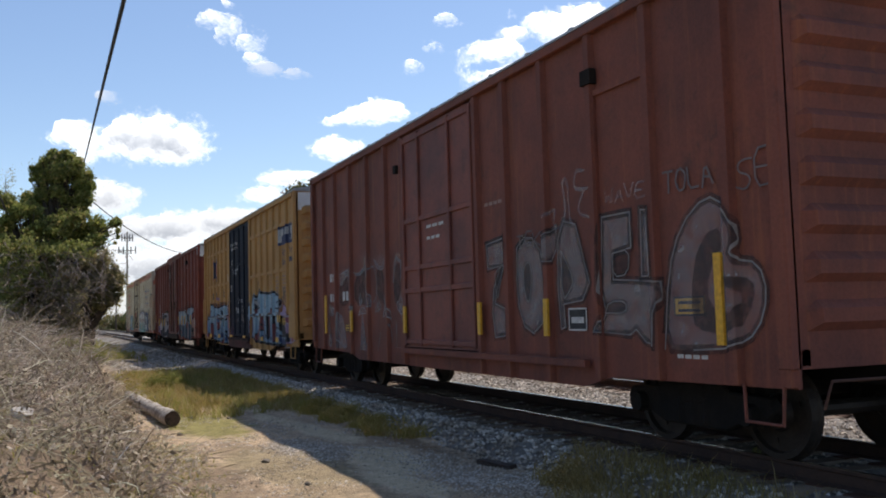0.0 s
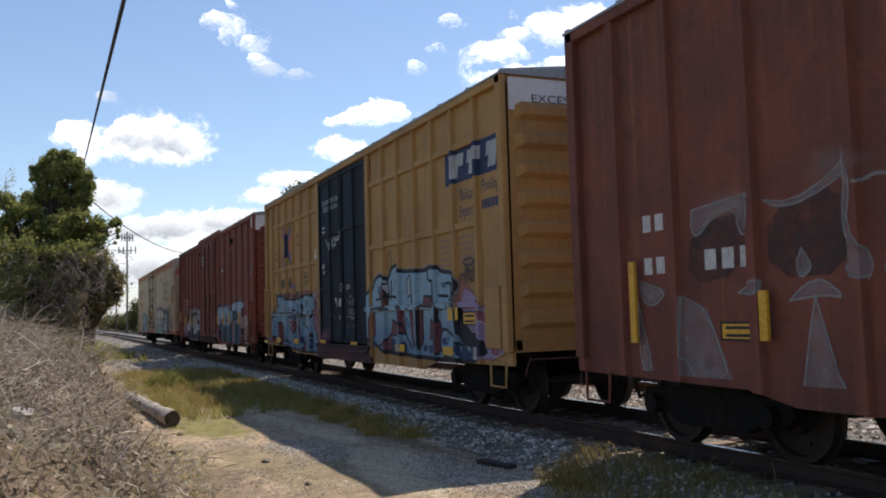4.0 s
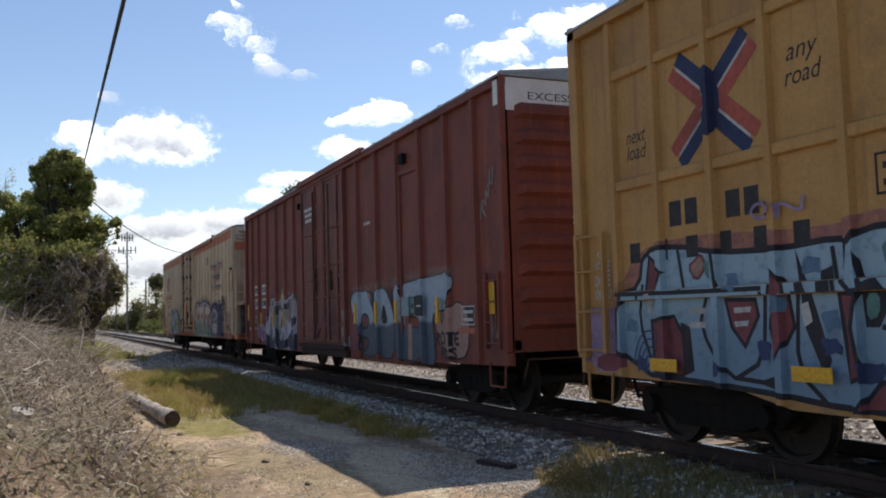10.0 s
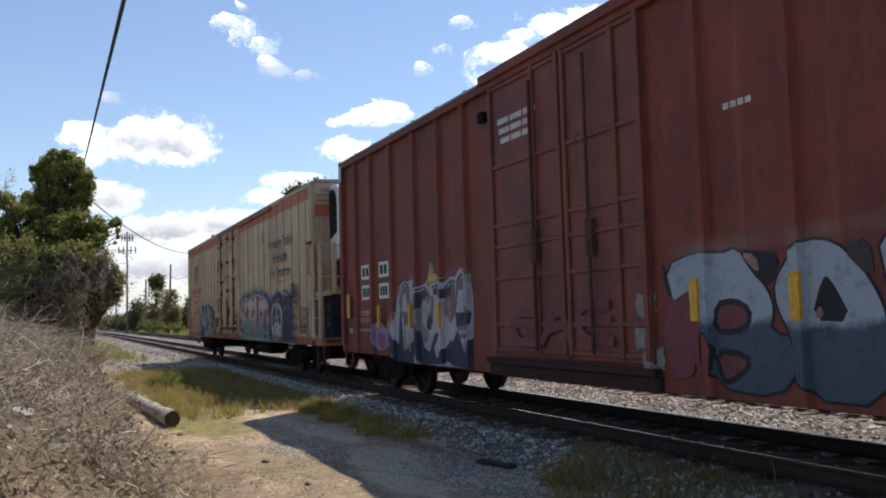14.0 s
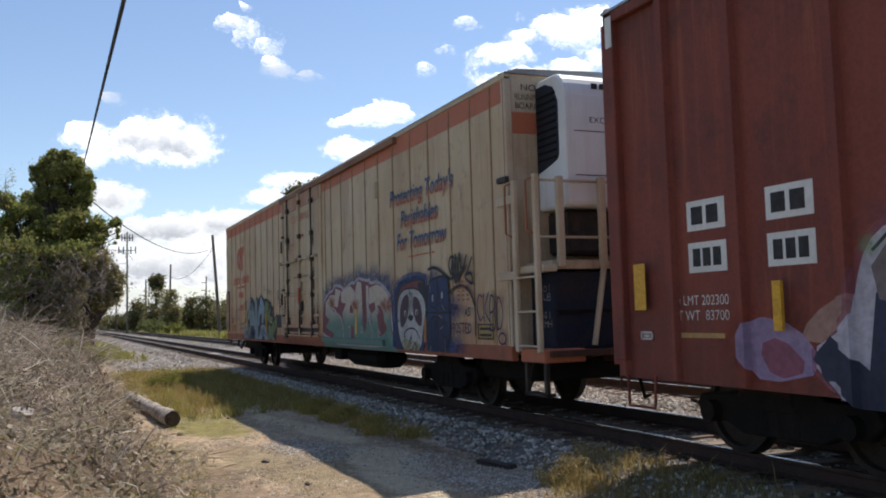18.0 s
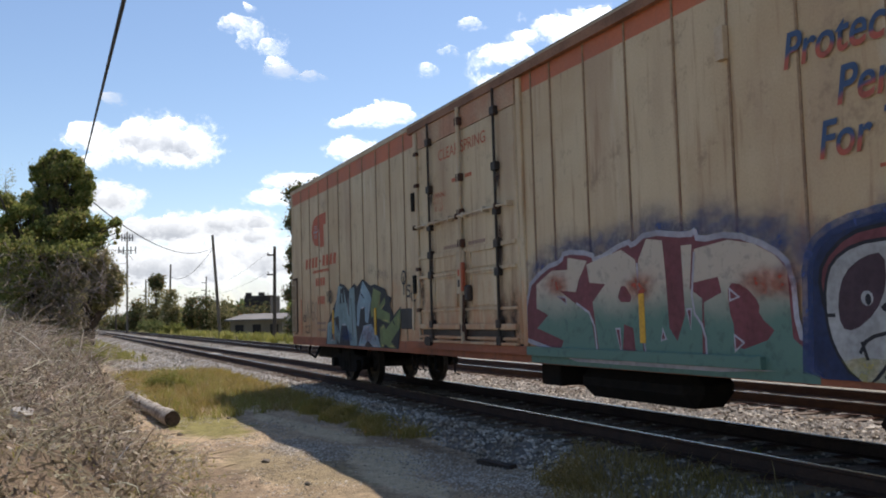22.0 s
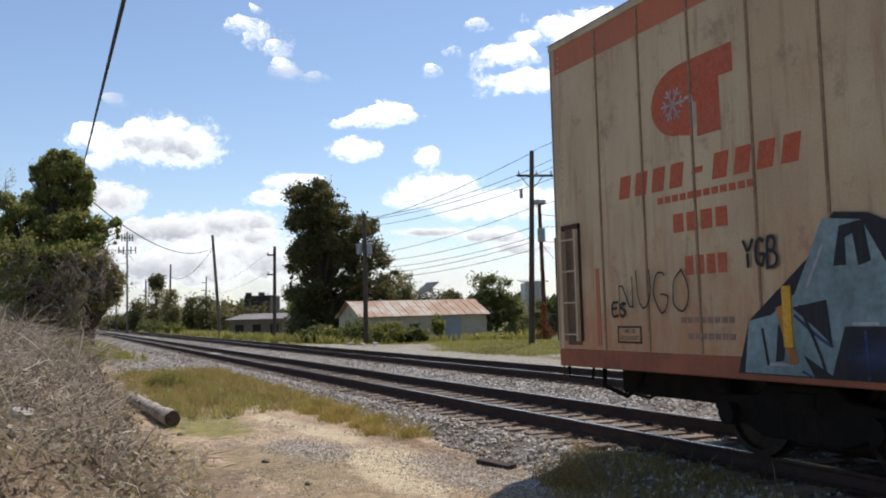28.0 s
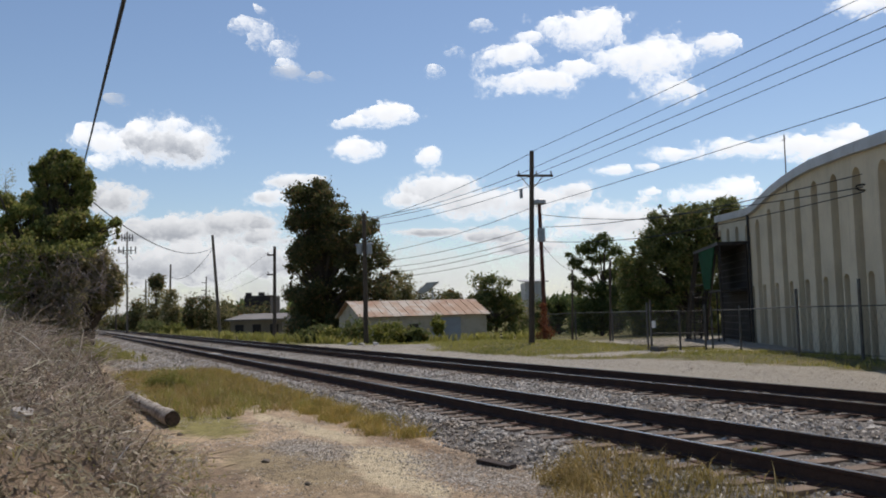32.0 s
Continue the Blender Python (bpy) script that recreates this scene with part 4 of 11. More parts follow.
M_SILLPINK = mat("pink_sprayed_grimy_sill", (0.15, 0.06, 0.06), (0.07, 0.04, 0.036), 0.8, dirt=(0.2, 0.11, 0.06), scale=1.0, spec=0.2)
M_RODGREASE = mat("greasy_black_steel", (0.03, 0.024, 0.021), (0.07, 0.045, 0.035), 0.6, 0.2, scale=5)
M_OLDSIGN = mat("faded_yellow_sign", (0.48, 0.3, 0.1), (0.38, 0.24, 0.1), 0.7, dirt=(0.2, 0.13, 0.07), scale=4)
M_SILL = mat("rusting_orange_sill", (0.4, 0.13, 0.065), (0.26, 0.09, 0.05), 0.75, streak=(0.14, 0.07, 0.045), dirt=(0.16, 0.075, 0.05), scale=0.9, grain=0.88, grime=0.8)
M_DARKSILL = mat("grimy_dark_sill", (0.06, 0.032, 0.026), (0.04, 0.026, 0.022), 0.85, scale=1.2, dirt=(0.1, 0.05, 0.035), spec=0.2)

# brown boxcar
A_L, B_L, C_L, D_L = 15.62, 15.68, 18.85, 22.56
A_X, B_X, C_X, D_X = 24.54, 7.02, -13.75, -38.88


def build_brown_car():
    L = A_L
    ribs = [0.06, 0.9, 1.86, 3.0, 4.15, 5.3, 6.22, 9.42, 10.35, 11.45, 12.6, 13.72, 14.9, L - 0.06]
    belly = [(0, 0.78), (2.8, 0.74), (3.4, 0.62), (12.2, 0.6), (12.8, 0.74), (L, 0.78)]
    car, panel = boxcar("boxcar", "weathered rust-brown steel boxcar with pale sprayed graffiti", L, M_BROWN, ribs, 0.16, 0.07, belly, 4.88, (6.3, 9.34), M_BROWN_DOOR, M_ROOFMETAL, 8, (1.85, L - 1.85))
    # plug door
    face = -HALF + 0.03
    d = boxes("door", [(6.3, 9.34, face, face + 0.06, 0.95, 4.78)], M_BROWN_DOOR, car, "rust-brown sliding door with raised bars")
    for u in (6.36, 7.1, 8.42, 9.28):
        boxes("door_stile", [(u - 0.04, u + 0.04, face - 0.045, face, 0.98, 4.75)], M_BROWN_DOOR, d, bevel=0.01)
    for z in (1.05, 1.95, 2.35, 3.2, 4.68):
        boxes("door_rail", [(6.36, 9.28, face - 0.035, face, z - 0.045, z + 0.045)], M_BROWN_DOOR, d, bevel=0.01)
    boxes("door_track", [(5.9, 12.4, -HALF - 0.05, -HALF + 0.03, 0.84, 0.93)], M_BROWN, car)
    boxes("door_stop", [(6.0, 6.14, -HALF - 0.05, -HALF + 0.02, 4.15, 4.3)], M_BLACKIRON, car)
    # panel at the second rib bay with a raised frame
    each("access_frame", [(12.6, 13.7, panel - 0.04, panel, 4.05, 4.12), (12.6, 12.68, panel - 0.04, panel, 1.2, 4.1)], M_BROWN, car)
    each("vent_box", [(12.5, 12.72, -HALF - 0.03, -HALF + 0.06, 4.2, 4.38)], M_BLACKIRON, car)
    strips(car, (1.2, 14.78), 1.15, 2.03, -HALF - 0.001)
    strips(car, (3.16,), 1.2, 1.65, -HALF - 0.001)
    strips(car, (6.37, 9.5, 11.48), 1.2, 1.68, -HALF - 0.001)
    sign(car, 13.99, 14.47, 1.43, 1.63, panel - 0.002, M_BLACK, M_STRIP)
    sign(car, 2.49, 2.98, 1.19, 1.37, panel - 0.002, M_BLACK, M_STRIP)
    sign(car, 11.9, 12.32, 1.27, 1.55, panel - 0.002, M_WHITELET, M_BLACK, 1, "routing_box")
    bars(car, 1.31, 1.95, 2.34, 2.52, 3, panel, M_WHITELET, gap=0.35)
    bars(car, 1.31, 1.95, 1.88, 2.06, 3, panel, M_WHITELET, gap=0.35)
    bars(car, 2.3, 3.05, 1.88, 2.08, 3, panel, M_WHITELET, gap=0.35)
    bars(car, 9.6, 10.2, 3.1, 3.15, 4, panel, M_FADEDLET)
    bars(car, 7.4, 8.2, 3.0, 3.05, 3, face, M_WHITELET)
    bars(car, 7.4, 8.0, 2.8, 2.85, 3, face, M_WHITELET)
    bars(car, 14.0, 14.5, 1.0, 1.04, 4, panel, M_WHITELET)
    bars_end(car, L, -0.9, 0.3, 4.35, 4.45, 9, M_WHITELET)
    rng = random.Random(3)
    p = Paint(rng)
    for pts in ([(3.16, 2.39), (4.05, 2.54), (4.1, 1.76), (3.16, 1.75)], [(4.57, 2.48), (5.07, 2.42), (5.2, 1.72), (4.66, 1.82)], [(5.62, 2.51), (6.19, 2.47), (5.9, 1.8), (5.58, 1.7)], [(2.11, 2.33), (2.94, 2.41), (2.81, 1.81), (2.02, 1.74)]):
        p.shape(pts, "ghostmist", cut=1)
    for pts in (([(2.13, 2.49), (2.67, 2.54), (3, 2.56), (2.94, 2.16), (2.79, 2.2), (2.76, 2.46), (2.42, 2.38), (2.21, 2.21), (2.11, 2.28)], [(3.12, 2.47), (3.46, 2.41), (3.91, 2.58), (4.11, 2.76), (4.08, 2.58), (3.62, 2.4), (3.29, 2.38)], [(4.07, 2.72), (4.16, 2.48), (4.09, 2.12), (4.29, 1.86), (4.24, 1.69), (3.99, 1.77), (4.08, 1.9), (3.99, 2.18)], [(4.49, 2.66), (4.58, 2.61), (4.83, 2.47), (5.01, 2.51), (5.04, 2.67), (5.07, 2.44), (4.8, 2.43), (4.58, 2.52)], [(5.09, 2.58), (5.14, 2.16), (5.26, 1.83), (5.46, 1.47), (5.4, 1.43), (5.2, 1.72), (5.09, 2.21)], [(5.56, 2.17), (5.6, 2.36), (5.7, 2.61), (5.75, 2.57), (5.65, 2.31), (5.59, 2.12)]) +
               ([(5.76, 2.64), (5.95, 2.54), (6.21, 2.54), (6.21, 2.5), (5.95, 2.5), (5.75, 2.59)], [(6.21, 2.5), (6.19, 2.25), (6.08, 1.97), (6.27, 1.72), (6.24, 1.53), (6, 1.52), (5.78, 1.65), (5.74, 1.77), (5.92, 1.78), (6.04, 2.05)], [(3.55, 2), (3.67, 1.83), (3.53, 1.73), (3.48, 1.86)], [(3.39, 1.55), (3.57, 1.69), (3.77, 1.73), (4, 1.56), (3.76, 1.59)], [(3.68, 1.59), (3.86, 0.99), (3.97, 0.68), (3.48, 0.67), (3.57, 1.17)], [(4.57, 1.61), (4.72, 1.84), (4.83, 1.73), (4.87, 1.67), (4.64, 1.6)], [(4.97, 1.5), (5.1, 1.8), (5.2, 1.56)], [(1.93, 1.63), (2.31, 1.49), (2.63, 0.7), (1.9, 0.82)], [(1.22, 1.82), (1.69, 1.69), (1.46, 1.53), (1.25, 1.59)]) +
               ([(1.17, 1.59), (1.41, 0.86), (1.18, 0.85)], [(2.75, 1.64), (3.07, 1.78), (3.06, 1.61)])):
        p.shape(pts, "chalk", cut=0)
        p.stroke(pts + pts[:1], 0.018, "pale", 1)
    for pts in ([(4.19, 2.48), (4.41, 2.54), (4.57, 2.43), (4.66, 2.12), (4.59, 1.87), (4.4, 1.8)], [(4.8, 1.19), (4.64, 0.72)], [(5.21, 1.16), (5.12, 0.71)], [(6.18, 1.5), (6.01, 0.77)], [(5.71, 1.39), (5.72, 0.83)], [(4.65, 2.12), (4.51, 1.57)], [(5.37, 1.35), (5.51, 1.05)]):
        p.stroke(pts, 0.04, "chalk", 1)
        p.stroke(pts, 0.014, "pale", 1)
    for pts in (([(9.63, 2.53), (10.27, 2.59), (10.28, 2.3), (9.98, 1.9), (9.88, 1.65), (10.17, 1.58), (10.26, 1.36), (10.21, 1.19), (9.85, 1.16), (9.78, 1.53), (9.84, 1.87), (10.1, 2.19), (9.67, 2.16)], [(10.59, 2.4), (10.8, 2.53), (11.03, 2.51), (11.24, 2.33), (11.35, 2.02), (11.34, 1.65), (11.24, 1.36), (11, 1.23), (10.75, 1.32), (10.6, 1.6), (10.56, 2)], [(11.32, 2.48), (11.67, 2.58), (11.68, 2.33), (11.53, 2.16), (11.34, 2.17)], [(11.71, 2.43), (11.85, 2.65), (12.14, 2.58), (12.41, 1.85), (12.24, 1.64), (11.8, 1.6), (11.83, 1.32), (11.72, 1.28), (11.67, 1.79)]) +
               ([(12.72, 2.6), (13.28, 2.6), (13.28, 2.2), (12.93, 2.16), (12.91, 1.86), (13.8, 1.8), (13.81, 1.63), (13.71, 1.47), (13.68, 1.12), (13.5, 1.15), (13.32, 1.29), (13.2, 1.23), (12.55, 1.26), (12.75, 1.48), (12.66, 1.74)], [(13.48, 2.6), (13.66, 2.58), (13.68, 1.87), (13.46, 1.87)])):
        p.shape(pts, "chalk", cut=0)
        p.shape(pts, "palemist", "ghostmist", 0.1, 0)
        p.stroke(pts + pts[:1], 0.016, "pale", 0)
    for pts in ([(10.76, 2.06), (10.88, 2.21), (10.98, 2.13), (10.98, 1.86), (10.9, 1.63), (10.8, 1.71)], [(11.78, 2.28), (12.06, 1.91), (11.97, 1.77), (11.78, 1.64)], [(12.91, 2.16), (13.25, 2.19), (13.21, 1.9), (12.91, 1.89)], [(9.9, 2.08), (10.22, 2.24), (10.08, 1.98), (9.95, 1.65)], [(12.73, 1.48), (12.81, 1.61), (13.15, 1.61), (13.14, 1.47)]):
        p.shape(pts, "ghostmist", "ghostmist", 0.05, 1)
        p.stroke(rounded(pts + pts[:1], 1), 0.014, "pale", 0)
    p.shape([(13.82, 1.09), (13.93, 1.9), (14.15, 2.35), (14.56, 2.62), (14.83, 2.49), (15.02, 2.21), (14.91, 1.96), (15.24, 1.91), (15.34, 1.62), (15.19, 1.27), (14.85, 1.12), (14.28, 1.09)], "chalk", "ghostmist", 0.1, 1)
    p.stroke(rounded([(13.82, 1.09), (13.93, 1.9), (14.15, 2.35), (14.56, 2.62), (14.83, 2.49), (15.02, 2.21), (14.91, 1.96), (15.24, 1.91), (15.34, 1.62), (15.19, 1.27), (14.85, 1.12), (14.28, 1.09)], 1), 0.018, "pale", 0)
    p.shape([(14.26, 1.37), (14.32, 1.94), (14.53, 2.25), (14.76, 2.28), (14.76, 2.02), (14.55, 1.86), (14.53, 1.53), (14.86, 1.41), (15.05, 1.62), (14.82, 1.72), (14.81, 1.81), (15.16, 1.77), (15.18, 1.57), (14.94, 1.26), (14.46, 1.26)], "ghostmist", cut=1)
    for u, z, ru, rz in ((2.7, 2.5, 0.5, 0.2), (4.0, 2.65, 0.5, 0.22), (4.9, 2.6, 0.5, 0.2), (5.95, 2.6, 0.4, 0.2)):
        p.mist(u, z, ru * 0.7, rz * 0.7, "palemist")
    p.stroke([(11.45, 2.75), (11.7, 2.85), (11.6, 2.6), (11.85, 2.55), (11.95, 2.85), (11.85, 3.15), (12.0, 3.18), (12.02, 2.6), (12.15, 2.55)], 0.045, "chalk", 2)
    p.stroke([(12.4, 3.2), (12.2, 3.25), (12.12, 3.0), (12.5, 2.98)], 0.045, "chalk", 2)
    p.stroke([(12.35, 2.95), (12.18, 2.7), (12.55, 2.62)], 0.04, "chalk", 2)
    p.word("WAVE", 12.8, 13.6, 2.72, 2.92, [(0.025, "chalk")], 0.1)
    p.word("TOLA", 13.9, 14.7, 2.7, 2.95, [(0.025, "grey")], 0.1)
    p.word("TEK", 10.6, 11.3, 2.38, 2.6, [(0.025, "grey")], 0.1)
    p.word("SE", 15.0, 15.5, 2.6, 2.95, [(0.02, "grey")], 0.1)
    p.finish(car, panel, P, spans(ribs, 0.16) + [(6.3, 9.34)], (), 0.07, zmin=0.82)
    return car


def build_yellow_car():
    L = B_L
    ribs = [0.06, 0.79, 1.57, 2.42, 3.21, 4.04, 4.96, 10.5, 11.32, 12.17, 13.02, 13.86, 14.72]
    belly = [(0, 0.76), (2.6, 0.74), (3.3, 0.6), (12.3, 0.58), (13.0, 0.74), (L, 0.76)]
    car, panel = boxcar("boxcar", "faded yellow steel boxcar with dark blue doors and light blue graffiti", L, M_YELLOW, ribs, 0.12, 0.07, belly, 4.88, (5.9, 9.5), M_NAVY, M_ROOFMETAL, 8, (1.75, L - 1.75))
    belts = (1.66, 2.9, 4.18)
    for z in belts:
        for u0, u1 in zip([0.79, 1.57, 2.42, 3.21, 4.04, 4.96, 9.5, 10.5, 11.32, 12.17, 13.02, 13.86], [1.57, 2.42, 3.21, 4.04, 4.96, 5.8, 10.5, 11.32, 12.17, 13.02, 13.86, 14.72]):
            boxes("belt_rail", [(u0 + 0.04, u1 - 0.04, panel - 0.05, panel, z - 0.055, z + 0.055)], M_YELLOW, car, bevel=0.012)
    for u in (5.78, 9.58):
        boxes("door_post", [(u - 0.1, u + 0.1, -HALF - 0.0, panel, 0.7, 4.85)], M_YELLOW, car, bevel=0.012)
    boxes("end_ladder_panel", [(14.95, 15.45, -HALF - 0.0, panel, 1.0, 1.9)], M_YELLOW, car, bevel=0.01)
    face = -HALF + 0.04
    for k, (u0, u1) in enumerate(((5.92, 7.68), (7.72, 9.48))):
        d = boxes("door", [(u0, u1, face, face + 0.06, 0.95, 4.8)], M_NAVY, car, "dark navy plug door panel")
        for u in (u0 + 0.05, (u0 + u1) / 2, u1 - 0.05):
            boxes("door_stile", [(u - 0.035, u + 0.035, face - 0.04, face, 1.0, 4.75)], M_NAVY, d, bevel=0.01)
        for z in (1.03, 2.2, 3.45, 4.72):
            boxes("door_rail", [(u0 + 0.05, u1 - 0.05, face - 0.03, face, z - 0.04, z + 0.04)], M_NAVY, d, bevel=0.01)
        bm = bmesh.new()
        uu = (u0 + u1) / 2 + 0.2
        rod(bm, (uu, face - 0.06, 1.0), (uu, face - 0.06, 4.7), 0.02, 8)
        part("lock_rod", bm, M_NAVY, d)
    each("paper_label", [(5.3, 5.46, panel - 0.004, panel - 0.001, 3.0, 3.08), (5.64, 5.71, -HALF - 0.003, -HALF, 2.95, 3.2)], M_WHITE, car, "torn white paper label")
    boxes("door_track", [(5.7, 9.66, -HALF - 0.05, -HALF + 0.03, 0.82, 0.92)], M_DARKSILL, car)
    boxes("lower_sill", [(5.7, 9.66, -HALF - 0.004, -HALF + 0.08, 0.57, 0.8)], M_SILLPINK, car, "grimy dark lower sill", bevel=0.01)
    boxes("sill_rail", [(5.9, 9.5, -HALF - 0.055, -HALF - 0.004, 0.76, 0.81)], M_SILLPINK, car, "grimy pink-sprayed rail", bevel=0.006)
    for u in (1.6, 3.6, 6.2, 8.6, 11.4, 13.6):
        z = 0.86 if 1.0 < u < 14 else 0.9
        each("reflective_patch", [(u - 0.22, u + 0.22, -HALF - 0.012, -HALF - 0.002, z, z + 0.13)], M_STRIP, car, "yellow reflective patch")
    each("reflective_patch", [(13.62, 14.0, -HALF - 0.012, -HALF - 0.002, 1.42, 1.62)], M_STRIP, car, "yellow reflective patch")
    sign(car, 14.15, 14.62, 1.34, 1.55, panel - 0.045, M_BLACK, M_STRIP)
    # logo panel in navy with pale slab shapes, and a crossed-arrow mark, drawn as plain shapes
    rs = spans(ribs, 0.12)
    p = Paint(random.Random(5))
    p.poly([(13.5, 3.6), (15.6, 3.6), (15.6, 4.14), (13.5, 4.14)], "navy")
    for u in (13.62, 14.24, 14.92):
        w_ = 0.5 if u < 14.5 else 0.56
        p.poly([(u + 0.1, 3.86), (u + 0.14, 4.06), (u + w_ + 0.12, 4.06), (u + w_ + 0.08, 3.86)], "white")
        p.poly([(u + 0.16, 3.68), (u + 0.2, 3.86), (u + w_ - 0.1, 3.86), (u + w_ - 0.14, 3.68)], "white")
    cx, cz = 2.45, 3.53
    for sx in (-1, 1):
        for sz in (-1, 1):
            tip, root = Vector((cx + sx * 0.5, cz + sz * 0.44)), Vector((cx + sx * 0.05, cz + sz * 0.07))
            d = (tip - root).normalized()
            o = Vector((-d.y, d.x)) * (1 if sx * sz * 1 > 0 else -1) * sx * sz * (1 if sx > 0 else -1)
            o = o if (o.y > 0) == (sz > 0) else -o
            p.stroke([root + o * 0.09, tip + o * 0.09], 0.15, "navy")
            p.stroke([root - o * 0.09, tip - o * 0.09], 0.15, "red")
            p.stroke([root, tip], 0.03, "white")
    p.stroke([(cx - 0.04, cz - 0.26), (cx + 0.06, cz), (cx - 0.04, cz + 0.26)], 0.16, "navy")
    p.finish(car, panel, P, rs, (), 0.07, "emblem")
    for body, u, z, w in (("next", 1.18, 3.42, 0.36), ("load", 1.18, 3.24, 0.36), ("any", 3.6, 3.72, 0.36), ("road", 3.6, 3.5, 0.42)):
        lettering(body, 0.24, M_BLACK, car, u, z, panel, 0.25, w)
    lettering("Railcar", 0.26, M_BLUELET, car, 14.3, 3.38, panel, 0.2, 0.55)
    lettering("Pooling", 0.26, M_BLUELET, car, 15.12, 3.42, panel, 0.2, 0.6)
    lettering("Experts", 0.26, M_BLUELET, car, 14.3, 3.12, panel, 0.2, 0.58)
    bars(car, 14.85, 15.4, 3.08, 3.22, 6, panel, M_BLUELET)
    bars(car, 1.72, 2.22, 2.36, 2.62, 2, panel, M_BLACK)
    bars(car, 2.58, 3.08, 2.36, 2.62, 2, panel, M_BLACK)
    bars(car, 1.0, 3.9, 2.02, 2.24, 6, panel, M_BLACK, gap=0.62)
    sign(car, 4.3, 4.62, 2.35, 2.68, panel - 0.001, M_BLACK, M_YELLOW, 2, "routing_box")
    for body, z, w in (("CLOSE AND LOCK DOORS", 4.2, 1.3), ("BEFORE MOVING CAR", 4.04, 1.1)):
        lettering(body, 0.15, M_WHITELET, car, 6.98, z, face - 0.05, 0, w)
    for k in range(3):
        bars(car, 6.15, 6.4, 3.62 - 0.1 * k, 3.66 - 0.1 * k, 3, face, M_WHITELET)
    for k in range(5):
        bars(car, 13.2, 13.75, 2.7 - 0.1 * k, 2.74 - 0.1 * k, 5, panel, M_FADEDLET)
        bars(car, 14.0, 14.6, 2.7 - 0.1 * k, 2.74 - 0.1 * k, 5, panel, M_FADEDLET)
    # graffiti
    bl = [(z - 0.055, z + 0.055) for z in belts[:1]]
    p = Paint(random.Random(8))
    p.blob(5.1, 6.0, 0.8, 2.25, "pinkmist", rough=0.2)
    p.shape([(0.66, 1.62), (1.12, 2.15), (1.78, 2.25), (3.91, 2.15), (4.06, 2.23), (4.69, 2.26), (5.19, 2.17), (5.71, 1.85), (5.83, 1.03), (5.95, 0.97), (5.94, 0.75), (0.72, 0.77)], "pinkmist", cut=1)
    p.shape([(5.2, 1.64), (5.7, 1.7), (5.81, 1.32), (5.87, 0.96), (5.65, 1.07), (5.32, 1.12), (5.11, 1.4)], "pink", cut=1)
    p.shape([(0.78, 1.68), (1.15, 1.76), (1.23, 2.14), (1.78, 2.16), (2.41, 2.04), (3.23, 2.01), (3.91, 2.06), (4, 1.98), (4.12, 2.11), (4.65, 2.11), (5.13, 2.07), (5.24, 1.8), (5.18, 1.64), (5.08, 1.4), (5.32, 1.09), (5.7, 1.06), (5.93, 0.78), (5.8, 0.65), (5.28, 0.66), (5.08, 0.68), (4.01, 0.65), (2.97, 0.74), (0.72, 0.83)], "iceblue", "black", 0.055, 1)
    for pts in ([(1.34, 1.38), (1.72, 1.43), (1.95, 1.1), (1.83, 0.82), (1.36, 0.83)], [(1.34, 2.07), (1.6, 1.89), (1.48, 1.69), (1.25, 1.67)], [(2.51, 1.58), (2.91, 1.57), (2.94, 1.42), (2.75, 1.14), (2.58, 1.32)], [(3.17, 1.82), (3.3, 1.71), (3.37, 1.32), (3.16, 1.03), (3.08, 1.32)], [(4.01, 0.65), (4.22, 0.88), (4.38, 0.93), (4.33, 0.67)], [(3.87, 1.6), (4.08, 1.59), (4.02, 1.32), (4.09, 0.92), (3.95, 0.87), (3.91, 1.23)]):
        p.shape(pts, "maroon", "black", 0.04, 0)
    for pts in ([(3.42, 2), (3.58, 1.61), (3.76, 1.04), (3.68, 0.9), (3.49, 1.32)], [(4.07, 1.96), (4.15, 1.68), (4.28, 1.72), (4.4, 1.58), (4.25, 1.32), (4.12, 1.32)], [(4.77, 1.74), (4.91, 1.74), (4.86, 1.41), (4.71, 1.37)], [(4.87, 1.16), (5.06, 1.14), (5.28, 0.66), (5.14, 0.81), (5.05, 1)], [(1.82, 1.37), (1.97, 1.32), (2.01, 0.88), (1.86, 0.82)], [(2.89, 0.82), (3.1, 0.88), (3.15, 0.75)], [(3.69, 1.79), (3.82, 1.83), (3.84, 1.6), (3.69, 1.6)]):
        p.shape(pts, "black", cut=0)
    for pts in ([(0.78, 1.68), (2.24, 1.67), (3.04, 1.67)], [(2.23, 1.59), (2.12, 1.32), (2.46, 0.85), (2.98, 0.82)], [(1.2, 1.76), (1.12, 1.38), (1.31, 0.97)], [(3.04, 1.62), (2.99, 1.02), (2.64, 0.85)], [(3.43, 1.61), (3.38, 0.94), (3.66, 0.71)], [(4, 1.96), (3.94, 1.6), (4.31, 1.63)], [(4.29, 1.32), (4.68, 1.24), (5.05, 0.96), (5.08, 0.68)], [(4.65, 2.09), (4.66, 1.75), (4.89, 1.74)], [(5.13, 2.05), (5.1, 1.69), (4.85, 1.32)], [(5.31, 1.07), (5.45, 0.98), (5.65, 1.03)], [(2.41, 2.01), (2.45, 1.69)], [(1.83, 2.1), (1.9, 1.71)], [(3.83, 1.97), (3.87, 1.64)]):
        p.stroke(pts, 0.045, "black")
    p.shape([(1.99, 1.93), (2.1, 1.77), (2.26, 1.91), (2.19, 2.05), (2.09, 1.98)], "peach", "maroon", 0.03, 1)
